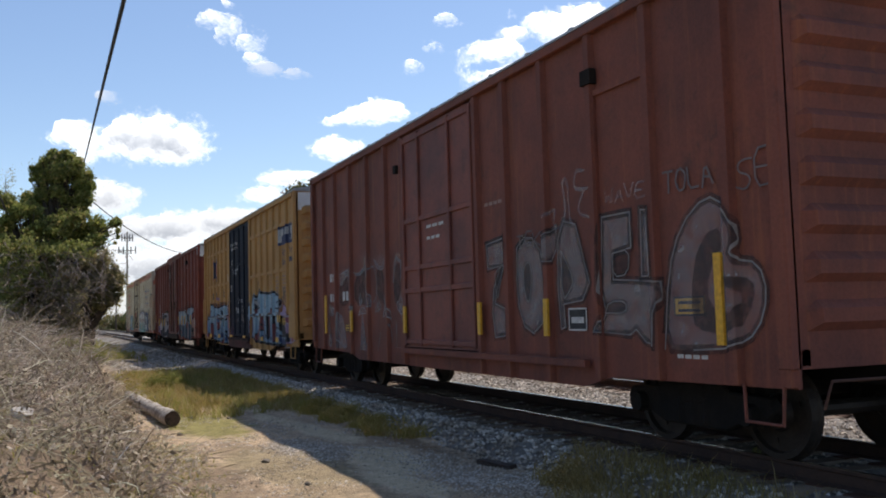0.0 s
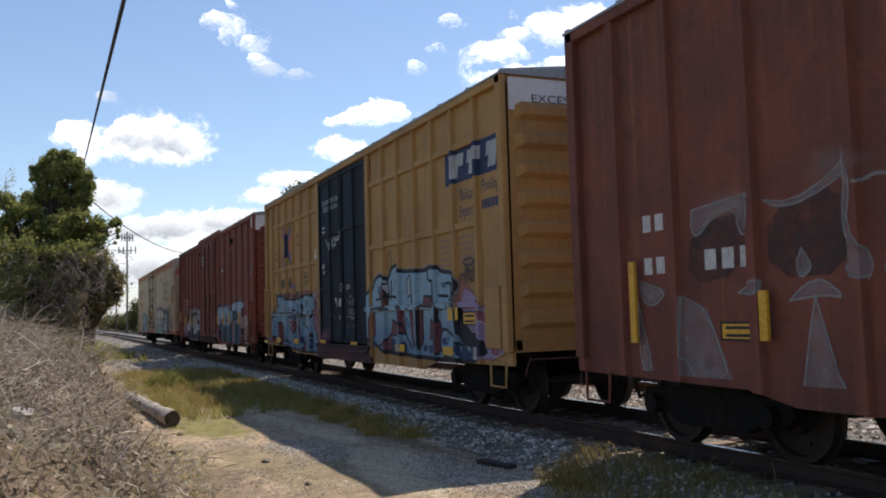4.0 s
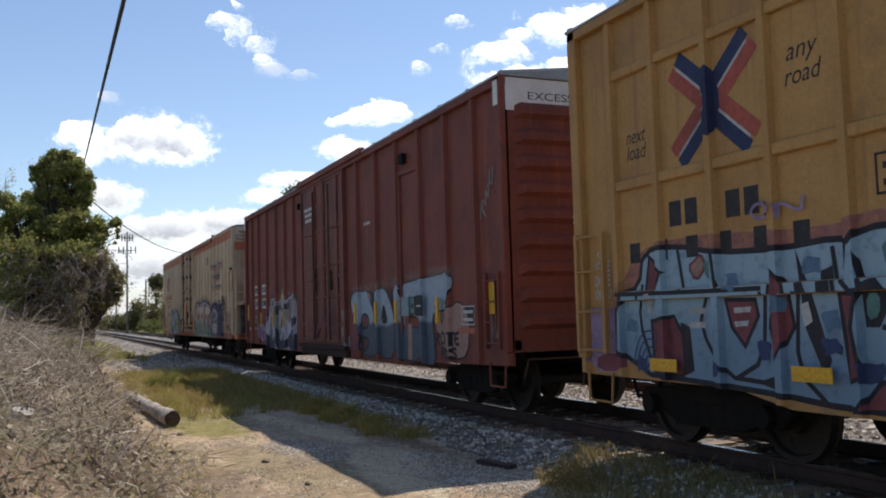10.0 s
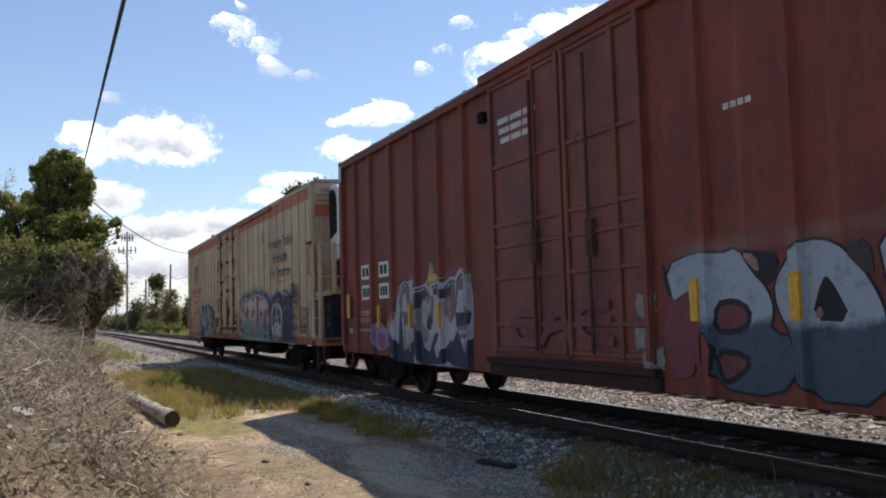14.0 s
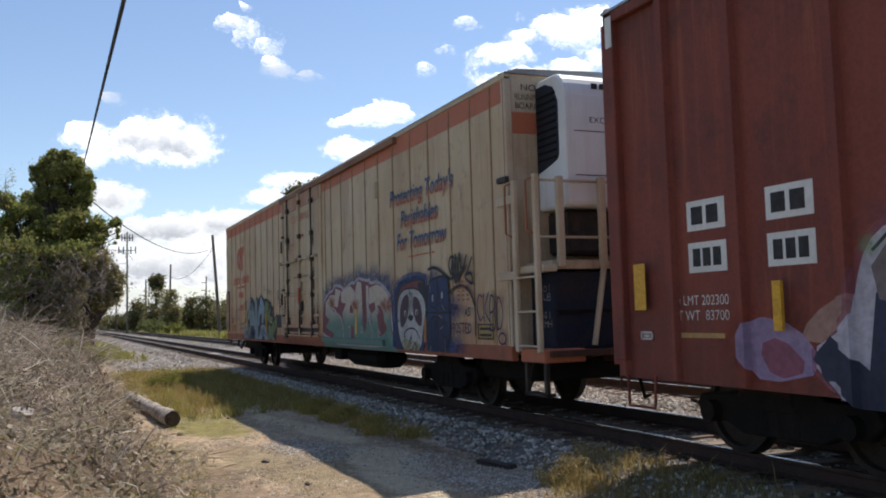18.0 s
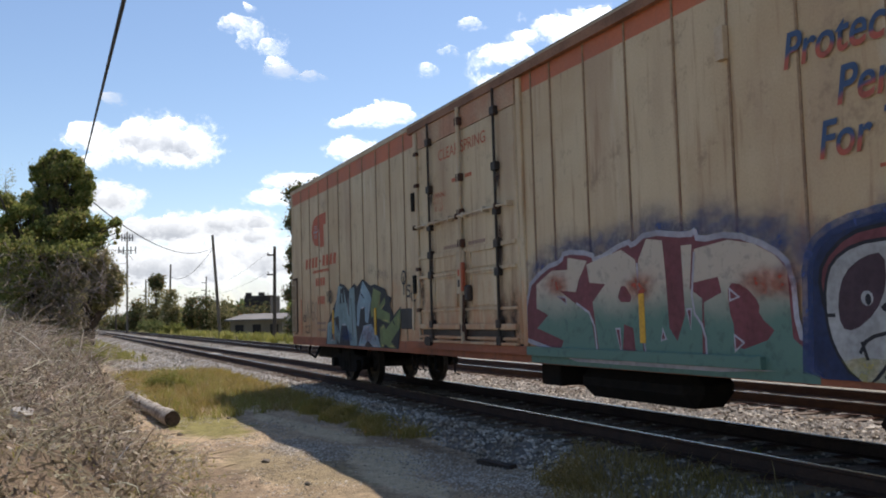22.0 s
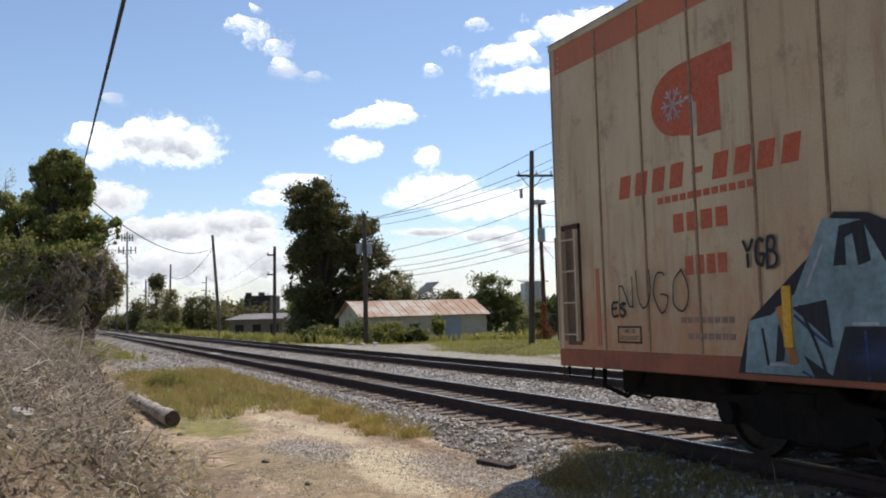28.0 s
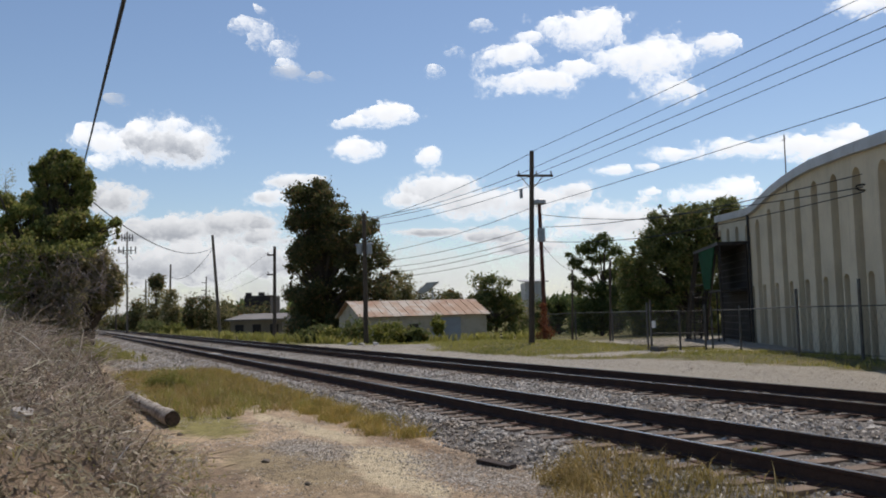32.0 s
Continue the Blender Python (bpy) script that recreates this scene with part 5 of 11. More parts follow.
    for pts in ([(4.52, 1.57), (4.75, 1.58), (4.72, 1.49), (4.52, 1.49)], [(4.51, 1.45), (4.72, 1.46), (4.71, 1.37), (4.51, 1.34)], [(1.98, 1.51), (2.23, 1.51), (2.22, 1.45), (1.98, 1.45)], [(1.97, 1.37), (2.22, 1.37), (2.21, 1.31), (1.97, 1.31)], [(2.62, 1.5), (2.86, 1.51), (2.84, 1.46), (2.63, 1.45)], [(2.62, 1.37), (2.82, 1.38), (2.8, 1.33), (2.64, 1.32)], [(3.44, 1.51), (3.54, 1.54), (3.58, 1.37), (3.49, 1.32)], [(1.31, 1.67), (1.4, 1.68), (1.35, 1.49), (1.27, 1.46)]):
        p.shape(pts, "white", cut=0)
    for pts in ([(4.3, 2.01), (4.59, 2.01), (4.6, 1.79), (4.35, 1.76)], [(4.14, 1.59), (4.27, 1.59), (4.26, 1.41), (4.14, 1.37)], [(2.21, 1.97), (2.38, 1.96), (2.34, 1.77), (2.25, 1.81)]):
        p.shape(pts, "teal", cut=1)
    for u, z in ((3.6, 1.84), (3.78, 1.37), (3, 1.1), (5.68, 0.8), (3.77, 1.16), (2.37, 0.9), (1, 1.32), (1.14, 0.91), (5.44, 0.75), (4.7, 0.78), (2.62, 1.74), (4.93, 0.83), (4.16, 0.97), (3.19, 1.52)):
        p.blob(u - 0.09, u + 0.09, z - 0.08, z + 0.08, "blue" if z > 1.2 else "deepblue", n=11, rough=0.35)
    for k in range(5):
        p.stroke(arc(1.3, 0.83, 0.07 + 0.06 * k, 0.1 + 0.09 * k, 60, 170, 5), 0.018, "deepblue")
        p.stroke(arc(4.72, 0.83, 0.05 + 0.045 * k, 0.05 + 0.05 * k, 20, 160, 6), 0.014, "deepblue")
    p.word("MTC", 5.15, 5.62, 1.95, 2.15, [(0.03, "white")], 0.06)
    p.word("TIME", 5.3, 5.62, 1.55, 1.66, [(0.018, "pale")], 0.08)
    p.word("SUCKR", 5.28, 5.64, 1.32, 1.45, [(0.018, "pale")], 0.08)
    p.word("BLUE", 5.34, 5.62, 1.12, 1.23, [(0.018, "pale")], 0.08)
    p.shape([(13.6, 2.1), (14.1, 2.1), (14.69, 1.7), (15.2, 1.6), (15.55, 1.3), (15.55, 0.82), (13.6, 0.82)], "pinkmist", cut=1)
    p.shape([(14.0, 1.95), (14.53, 1.8), (15.0, 1.5), (15.4, 1.2), (15.45, 0.84), (14.0, 0.84)], "mauve", cut=1)
    p.shape([(13.6, 1.6), (14.15, 1.6), (14.24, 1.25), (14.74, 1.18), (15.0, 0.84), (13.6, 0.84)], "black", cut=1)
    p.shape([(9.33, 1.96), (9.63, 2.06), (9.9, 2.36), (10.43, 2.37), (10.62, 2.26), (10.87, 2.48), (11.17, 2.52), (11.35, 2.38), (11.84, 2.36), (12.6, 2.33), (12.64, 2.39), (13.09, 2.36), (13.26, 2.28), (13.71, 2.23), (13.97, 2.05), (13.9, 1.79), (13.84, 1.62), (13.92, 1.54), (14.03, 1.23), (14.13, 1.14), (14.4, 1.1), (14.69, 1.05), (14.67, 0.8), (13.82, 0.76), (9.33, 0.82)], "pale", cut=1)
    p.shape([(9.41, 1.94), (9.68, 2.01), (9.95, 2.3), (10.42, 2.31), (10.64, 2.19), (10.87, 2.43), (11.13, 2.47), (11.32, 2.33), (11.83, 2.31), (12.62, 2.28), (12.66, 2.33), (13.07, 2.32), (13.23, 2.23), (13.69, 2.19), (13.92, 2.04), (13.84, 1.79), (13.77, 1.63), (13.88, 1.52), (13.97, 1.21), (14.1, 1.11), (14.39, 1.07), (14.64, 1.03), (14.62, 0.8), (13.82, 0.78), (12.92, 0.77), (9.33, 0.85)], "iceblue", "black", 0.07, 1)
    for pts in ([(10.44, 2.2), (10.61, 2.07), (10.47, 1.73), (10.33, 1.44), (10.26, 1.74), (10.12, 1.98)], [(10.48, 1.89), (10.73, 1.94), (10.62, 1.73), (10.48, 1.62)], [(10.88, 1.44), (11.08, 1.38), (11.23, 1.14), (10.77, 1.15)], [(11.27, 1.71), (11.46, 1.65), (11.59, 1.17), (11.33, 1.19)], [(11.74, 1.64), (11.89, 1.58), (12.17, 0.98), (11.95, 0.92), (11.86, 1.17)], [(12.21, 1.63), (12.36, 1.67), (12.42, 1.09), (12.23, 0.93)], [(12.47, 1.84), (12.96, 1.82), (12.95, 1.65), (12.42, 1.67)], [(12.75, 1.42), (12.97, 1.47), (12.91, 1.19), (12.72, 1.09)], [(12.96, 1.38), (13.14, 1.42), (13.26, 1.2), (13.21, 0.97), (13.03, 0.83), (13.01, 1.1)], [(9.61, 1.45), (9.85, 1.63), (9.86, 1.15), (9.63, 1.02)], [(10.41, 0.98), (10.78, 1.19), (10.91, 0.88), (10.54, 0.84)]):
        p.shape(pts, "maroon", "black", 0.045, 0)
    p.shape([(13.23, 1.28), (13.49, 1.26), (13.95, 1), (14.37, 1.07), (14.37, 0.82), (13.39, 0.78), (13.14, 0.97)], "sky", "black", 0.05, 1)
    p.shape([(13.82, 1.54), (14.21, 1.51), (14.12, 1.37), (14.13, 1.13), (14.39, 1.07), (14.64, 1.04), (14.44, 1), (14.18, 1.01), (13.96, 1.08), (13.86, 1.29)], "black", cut=1)
    for pts in ([(9.94, 1.84), (10.83, 1.89), (11.28, 1.84)], [(9.78, 1.66), (10.37, 1.67), (10.81, 1.64)], [(10.85, 2.17), (10.83, 1.83)], [(11.26, 2.14), (11.24, 1.65)], [(10.41, 1.39), (10.35, 0.98), (9.97, 0.91)], [(11.35, 1.38), (11.74, 1.02), (11.86, 0.92)], [(12.42, 1.65), (12.37, 0.99)], [(13.01, 2.02), (13.02, 1.65), (13.25, 1.6)], [(13.28, 2), (13.67, 2.04), (13.63, 1.8)], [(11.82, 2.1), (11.89, 1.69)], [(10.64, 2.19), (10.73, 1.95), (10.48, 1.89)], [(12.66, 2.31), (12.66, 2.09), (13.01, 2.09)], [(13.09, 1.65), (13.07, 1.42)], [(13.14, 1.83), (13.53, 1.81)]):
        p.stroke(pts, 0.05, "black")
    for pts in ([(11.66, 2.17), (11.81, 2.24), (11.86, 1.89), (11.71, 1.84)], [(13.7, 2.02), (13.84, 2.01), (13.78, 1.8), (13.66, 1.85)], [(13.56, 1.76), (13.74, 1.73), (13.7, 1.59), (13.58, 1.63)], [(14.41, 1.02), (14.64, 1.01), (14.62, 0.8), (14.4, 0.8)], [(10.5, 2.11), (10.63, 2.16), (10.73, 1.95), (10.56, 1.93)]):
        p.shape(pts, "white", "black", 0.03, 0)
    for u, z in ((14.12, 0.96), (14.27, 0.89), (13.89, 0.96), (13.77, 0.86), (14.16, 0.85), (14, 0.86), (13.38, 1.07), (13.48, 1.11), (11.59, 1.43), (11.67, 1.33), (10.17, 2.04), (11.16, 2.15), (13.35, 2), (9.73, 0.96), (12.52, 0.94), (12.78, 0.93), (10.92, 1.02), (11.46, 0.98)):
        p.blob(u - 0.1, u + 0.1, z - 0.055, z + 0.055, "deepblue" if z < 1.1 else "blue", n=9, rough=0.4)
    for pts in ([(14.55, 1.6), (14.9, 1.55), (15.1, 1.3), (14.8, 1.35)], [(15.0, 1.1), (15.3, 1.05), (15.35, 0.88), (15.05, 0.88)]):
        p.shape(pts, "pink", "white", 0.02, 1)
    p.stroke(arc(10.8, 2.55, 0.1, 0.2, 70, 400, 10), 0.03, "dark")
    p.word("MTC", 14.05, 14.55, 2.0, 2.2, [(0.03, "dark")], 0.1)
    p.stroke(arc(14.35, 2.32, 0.2, 0.06, 0, 340, 9), 0.03, "dark")
    p.word("MEK", 14.2, 14.65, 2.05, 2.3, [(0.02, "dark")], 0.05)
    p.word("ON", 2.9, 3.6, 2.3, 2.45, [(0.03, "mauve")], 0.05)
    p.finish(car, panel, P, rs + [(5.68, 5.88), (9.48, 9.68)], bl, 0.07, zmin=0.63)
    p = Paint(random.Random(9))
    for pts in ([(6.61, 3.32), (6.74, 3.17), (6.87, 3.08)], [(6.96, 3.33), (6.77, 3.19), (6.91, 3.18), (7.07, 3.19)], [(7.02, 3.34), (7.11, 3.21), (7.21, 3.32), (7.08, 3.25)], [(7.24, 3.34), (7.36, 3.27), (7.3, 3.21)], [(7.4, 3.32), (7.33, 3.24), (7.48, 3.27)], [(7.55, 3.33), (7.45, 3.26), (7.66, 3.27), (7.67, 3.44)], [(7.01, 3.17), (7.48, 3.18), (7.13, 3.1)]):
        p.stroke(pts, 0.035, "white", 1)
    for pts in ([(8.18, 1.9), (8.29, 1.76), (8.38, 1.92), (8.46, 1.75)], [(8.5, 1.92), (8.51, 1.75), (8.59, 1.91)], [(8.62, 1.91), (8.63, 1.75)], [(8.62, 1.91), (8.75, 1.92)], [(8.8, 1.95), (8.75, 1.87), (8.81, 1.8), (8.74, 1.74)], [(8.36, 1.96), (8.53, 1.98), (8.38, 1.94)], [(8.29, 1.69), (8.28, 1.58), (8.36, 1.59), (8.36, 1.68), (8.29, 1.69)], [(8.4, 1.57), (8.42, 1.69), (8.48, 1.67), (8.42, 1.63), (8.49, 1.57)], [(8.53, 1.69), (8.52, 1.57), (8.62, 1.58)], [(8.65, 1.7), (8.61, 1.57), (8.68, 1.58)], [(8.72, 1.71), (8.77, 1.56), (8.8, 1.71)], [(8.15, 1.53), (8.72, 1.5)], [(8.45, 1.5), (8.68, 1.48), (8.44, 1.46)]):
        p.stroke(pts, 0.02, "pale", 1)
    for pts in ([(6.86, 1.63), (6.91, 1.47), (7.02, 1.61)], [(7.05, 1.61), (7.06, 1.47), (7.17, 1.58), (7.2, 1.47)], [(7.23, 1.51), (7.32, 1.53), (7.29, 1.45)], [(8.16, 1.36), (8.13, 1.27)], [(8.21, 1.35), (8.33, 1.28)], [(8.48, 1.31), (8.53, 1.31)], [(8.58, 1.36), (8.62, 1.28), (8.69, 1.34)], [(8.76, 1.35), (8.76, 1.28)]):
        p.stroke(pts, 0.016, "grey", 1)
    for pts in ([(6.24, 2.72), (6.43, 2.81), (6.44, 2.67), (6.27, 2.66)], [(6.3, 2.58), (6.43, 2.64), (6.45, 2.56), (6.35, 2.51)], [(7.54, 1.93), (7.73, 1.93), (7.72, 1.76), (7.53, 1.76)], [(7.2, 1.96), (7.41, 1.96), (7.41, 1.73)], [(7.57, 1.5), (7.63, 1.58), (7.67, 1.51), (7.61, 1.46)], [(6.54, 2.64), (6.57, 2.59), (6.52, 2.57)]):
        p.shape(pts, "white", cut=0)
    p.stroke(arc(7.74, 2.18, 0.07, 0.09, 0, 360, 14), 0.018, "white")
    p.stroke([(7.74, 2.1), (7.74, 2.24)], 0.018, "white")
    p.word("ASD", 8.12, 8.4, 2.12, 2.22, [(0.018, "white")], 0.03)
    p.mist(6.4, 1.1, 0.5, 0.2, "pinkmist")
    p.finish(car, face - 0.04, P)
    # white end panel
    each("height_panel", [(L, L + 0.012, -1.42, 1.42, 4.42, 4.9)], M_WHITE, car, "white panel at the top of the end")
    lettering("EXCESS HEIGHT CAR", 0.17, M_BLACK, car, 0.0, 4.6, L + 0.012, 0, 2.1, axis="end")
    bars_end(car, L + 0.0, 0.0, 1.0, 4.78, 4.86, 8, M_BLACK)
    bars_end(car, L + 0.08, 0.1, 0.9, 3.6, 3.65, 5, M_FADEDLET)
    lad = boxes("ladder", [(0.03, 0.09, -HALF - 0.07, -HALF, 1.02, 2.42), (0.58, 0.64, -HALF - 0.07, -HALF, 1.02, 2.42)], M_YELLOW, car, "faded yellow side ladder", bevel=0.006)
    for z in (1.05, 1.5, 1.97, 2.38):
        bm = bmesh.new()
        rod(bm, (0.06, -HALF - 0.055, z), (0.61, -HALF - 0.055, z), 0.016, 6)
        part("rung", bm, M_YELLOW, lad)
    q = Paint(random.Random(14))
    q.shape([(0.04, 1.5), (0.3, 1.56), (0.9, 1.5), (0.95, 0.8), (0.02, 0.8)], "mauve", cut=1)
    q.shape([(0.25, 1.0), (0.85, 1.02), (0.85, 0.82), (0.25, 0.8)], "maroon", cut=1)
    q.stroke(arc(0.42, 2.16, 0.08, 0.035, 0, 360, 12), 0.018, "white")
    for w_, z in (("SNE", 1.96), ("DOVE", 1.8), ("DONU", 1.64)):
        q.word(w_, 0.28, 0.6, z, z + 0.12, [(0.022, "white")], 0.06)
    q.finish(car, panel, P, spans(ribs, 0.12), (), 0.07, zmin=0.79)
    return car


def build_red_car():
    L = C_L
    ribs = [0.06, 0.95, 1.95, 3.15, 4.35, 5.45, 6.5, 12.05, 13.25, 14.45, 15.6, 16.75, 17.85, L - 0.06]
    belly = [(0, 0.76), (3.2, 0.74), (3.9, 0.65), (14.6, 0.63), (15.3, 0.7), (L, 0.76)]
    car, panel = boxcar("boxcar", "weathered red-brown high-cube boxcar with white and blue graffiti", L, M_RED, ribs, 0.16, 0.07, belly, 4.86, (7.5, 11.2), M_BROWN_DOOR, M_ROOFMETAL, 9, (1.95, L - 1.95))
    face = -HALF + 0.02
    boxes("door_header", [(7.3, 12.6, -HALF - 0.07, -HALF + 0.05, 4.88, 5.02)], M_RED, car, bevel=0.01)
    for k, (u0, u1) in enumerate(((7.5, 9.5), (9.54, 11.2))):
        d = boxes("door", [(u0, u1, face, face + 0.06, 0.92, 4.84)], M_BROWN_DOOR, car, "red-brown plug door panel")
        for u in (u0 + 0.05, u1 - 0.05, (u0 + u1) / 2 + 0.3):
            boxes("door_stile", [(u - 0.04, u + 0.04, face - 0.045, face, 0.95, 4.8)], M_BROWN_DOOR, d, bevel=0.01)
        for z in (1.0, 1.35, 2.0, 2.45, 2.75, 3.6, 4.75):
            boxes("door_rail", [(u0 + 0.05, u1 - 0.05, face - 0.03, face, z - 0.03, z + 0.03)], M_BROWN_DOOR, d, bevel=0.008)
        bm = bmesh.new()
        uu = u0 + (0.6 if k else 1.3)
        rod(bm, (uu, face - 0.07, 1.0), (uu, face - 0.07, 4.6), 0.022, 8)
        box(bm, uu - 0.07, uu + 0.07, face - 0.08, face - 0.02, 2.15, 2.6)
        part("lock_rod", bm, M_RUSTY, d)
    boxes("door_track", [(7.3, 11.3, -HALF - 0.06, -HALF + 0.03, 0.8, 0.88)], M_DARKSILL, car)
    boxes("lower_sill", [(7.3, 11.3, -HALF - 0.004, -HALF + 0.08, 0.63, 0.79)], M_DARKSILL, car, "grimy dark lower sill", bevel=0.01)
    each("access_frame", [(14.5, 15.55, panel - 0.04, panel, 4.1, 4.17), (14.55, 14.62, panel - 0.04, panel, 1.2, 4.15)], M_RED, car)
    each("vent_box", [(14.75, 14.95, -HALF - 0.03, -HALF + 0.06, 4.3, 4.48), (7.2, 7.34, -HALF - 0.04, -HALF + 0.06, 4.35, 4.5)], M_BLACKIRON, car)
    strips(car, (2.48, 4.16, 5.46), 1.29, 1.73, -HALF - 0.001)
    strips(car, (11.95, 13.27, 14.43, 16.4), 1.38, 1.8, -HALF - 0.001, 0.11)
    each("reflective_patch", [(18.2, 18.5, -HALF - 0.006, -HALF, 1.5, 2.0), (0.35, 0.55, -HALF - 0.006, -HALF, 1.5, 2.0)], M_STRIP, car, "yellow reflective patch")
    sign(car, 17.2, 17.68, 1.34, 1.64, panel - 0.001, M_WHITELET, M_BLACK, 2, "routing_box")
    sign(car, 17.06, 17.78, 1.21, 1.29, panel - 0.001, M_REDLET, M_FADEDLET, 1, "data_plate")
    boxes("placard", [(14.76, 15.12, panel - 0.1, panel - 0.085, 1.5, 1.85)], P["aqua"], car, "pale grey placard")
    sign(car, 15.18, 15.42, 1.54, 1.84, panel - 0.09, M_BLACK, P["teal"], 1, "placard")
    sign(car, 15.44, 15.76, 1.5, 1.86, panel - 0.09, M_BLACK, M_BLACK, 2, "placard")
    bars(car, 15.5, 15.72, 1.66, 1.69, 4, panel - 0.1, M_WHITELET)
    sign(car, 0.34, 0.56, 1.18, 1.27, panel - 0.001, M_WHITELET, M_FADEDLET, 1, "data_plate")
    for z, n, y0 in ((4.2, 14, -0.35), (3.75, 8, -0.1), (3.68, 16, -0.4), (3.25, 7, -0.1), (2.85, 18, -0.45), (2.78, 18, -0.45)):
        bars_end(car, L + 0.08, y0, y0 + n * 0.07, z, z + 0.035, n, M_WHITELET)
    # white number plates with black bars
    for u in (1.2, 2.3):
        for z in (2.28, 1.86):
            boxes("number_panel", [(u, u + 0.56, panel - 0.003, panel - 0.0005, z, z + 0.3)], M_WHITE, car, "white number panel")
            bars(car, u + 0.07, u + 0.52, z + 0.06, z + 0.24, 3 if z < 2 else 2, panel - 0.003, M_BLACK)
    lettering("LD LMT 202300", 0.14, M_WHITELET, car, 1.32, 1.58, panel, 0, 0.87)
    lettering("LT WT  83700", 0.14, M_WHITELET, car, 1.34, 1.43, panel, 0, 0.83)
    boxes("data_strip", [(0.98, 1.68, panel - 0.004, panel, 1.21, 1.26)], M_OLDSIGN, car, "faded yellow data strip")
    for k in range(3):
        bars(car, 7.75 + 0.04 * k, 8.9 - 0.05 * k, 4.2 - 0.14 * k, 4.28 - 0.14 * k, 3, face, M_WHITELET, gap=0.12)
    bars(car, 12.4, 12.8, 3.4, 3.46, 4, panel, M_WHITELET)
    p = Paint(random.Random(12))
    p.mist(2.3, 1.15, 0.7, 0.4, "redmist")
    p.shape([(1.81, 1.13), (2.03, 1.43), (2.58, 1.36), (2.94, 0.95), (2.18, 0.8), (1.94, 0.99)], "mauve", cut=1)
    p.shape([(2.1, 1.15), (2.4, 1.25), (2.75, 0.95), (2.3, 0.84)], "pink", cut=1)
    p.shape([(2.63, 1.29), (2.93, 1.53), (3.3, 1.62), (3.3, 1.23), (2.74, 1.17)], "peach", cut=1)
    p.mist(4.2, 2.35, 0.35, 0.2, "pinkmist")
    p.mist(3.75, 2.15, 0.45, 0.2, "pinkmist")
    p.shape([(4.58, 2.0), (4.81, 2.12), (4.89, 2.21), (4.98, 2.48), (5.03, 2.24), (5.17, 2.21), (5.37, 2.18), (5.6, 2.1), (5.02, 2.0)], "yellow", cut=1)
    p.shape([(2.61, 1.05), (3.14, 1.37), (3.17, 1.66), (3.29, 2.01), (3.56, 2.2), (3.88, 2.18), (4.08, 2.24), (4.27, 2.17), (4.29, 2.03), (4.71, 2.11), (4.93, 2.06), (5.45, 2.16), (5.81, 2.21), (6.1, 2.28), (6.38, 2.3), (6.61, 2.13), (6.68, 1.88), (6.63, 1.15), (3.15, 0.62)], "pinkmist", cut=1)
    p.shape([(2.67, 1.09), (3.21, 1.37), (3.23, 1.64), (3.36, 1.98), (3.59, 2.14), (3.9, 2.12), (4.07, 2.17), (4.2, 2.14), (4.22, 1.97), (4.47, 2.03), (4.71, 2.06), (4.9, 1.99), (4.98, 2.04), (5.45, 2.09), (5.52, 2.03), (5.83, 2.14), (6, 2.09), (6.13, 2.23), (6.34, 2.24), (6.56, 2.1), (6.63, 1.88), (6.67, 1.69), (6.59, 0.63), (6.29, 0.64), (5.62, 0.64), (4.77, 0.62), (4.12, 0.65), (3.15, 0.65)], "lilac", cut=1)
    p.shape([(2.75, 1.05), (2.95, 1.25), (3.33, 0.98), (3.43, 1.59), (3.52, 1.63), (3.61, 0.86), (4.15, 1.08), (4.37, 1.49), (4.62, 0.94), (4.84, 0.88), (5.08, 1.18), (5.49, 1.33), (5.83, 1.06), (6.02, 1.26), (6.4, 1.02), (6.63, 1.15), (6.59, 0.65), (6.22, 0.64), (5.49, 0.69), (4.74, 0.65), (4.06, 0.67), (3.23, 0.67)], "slate", cut=0)
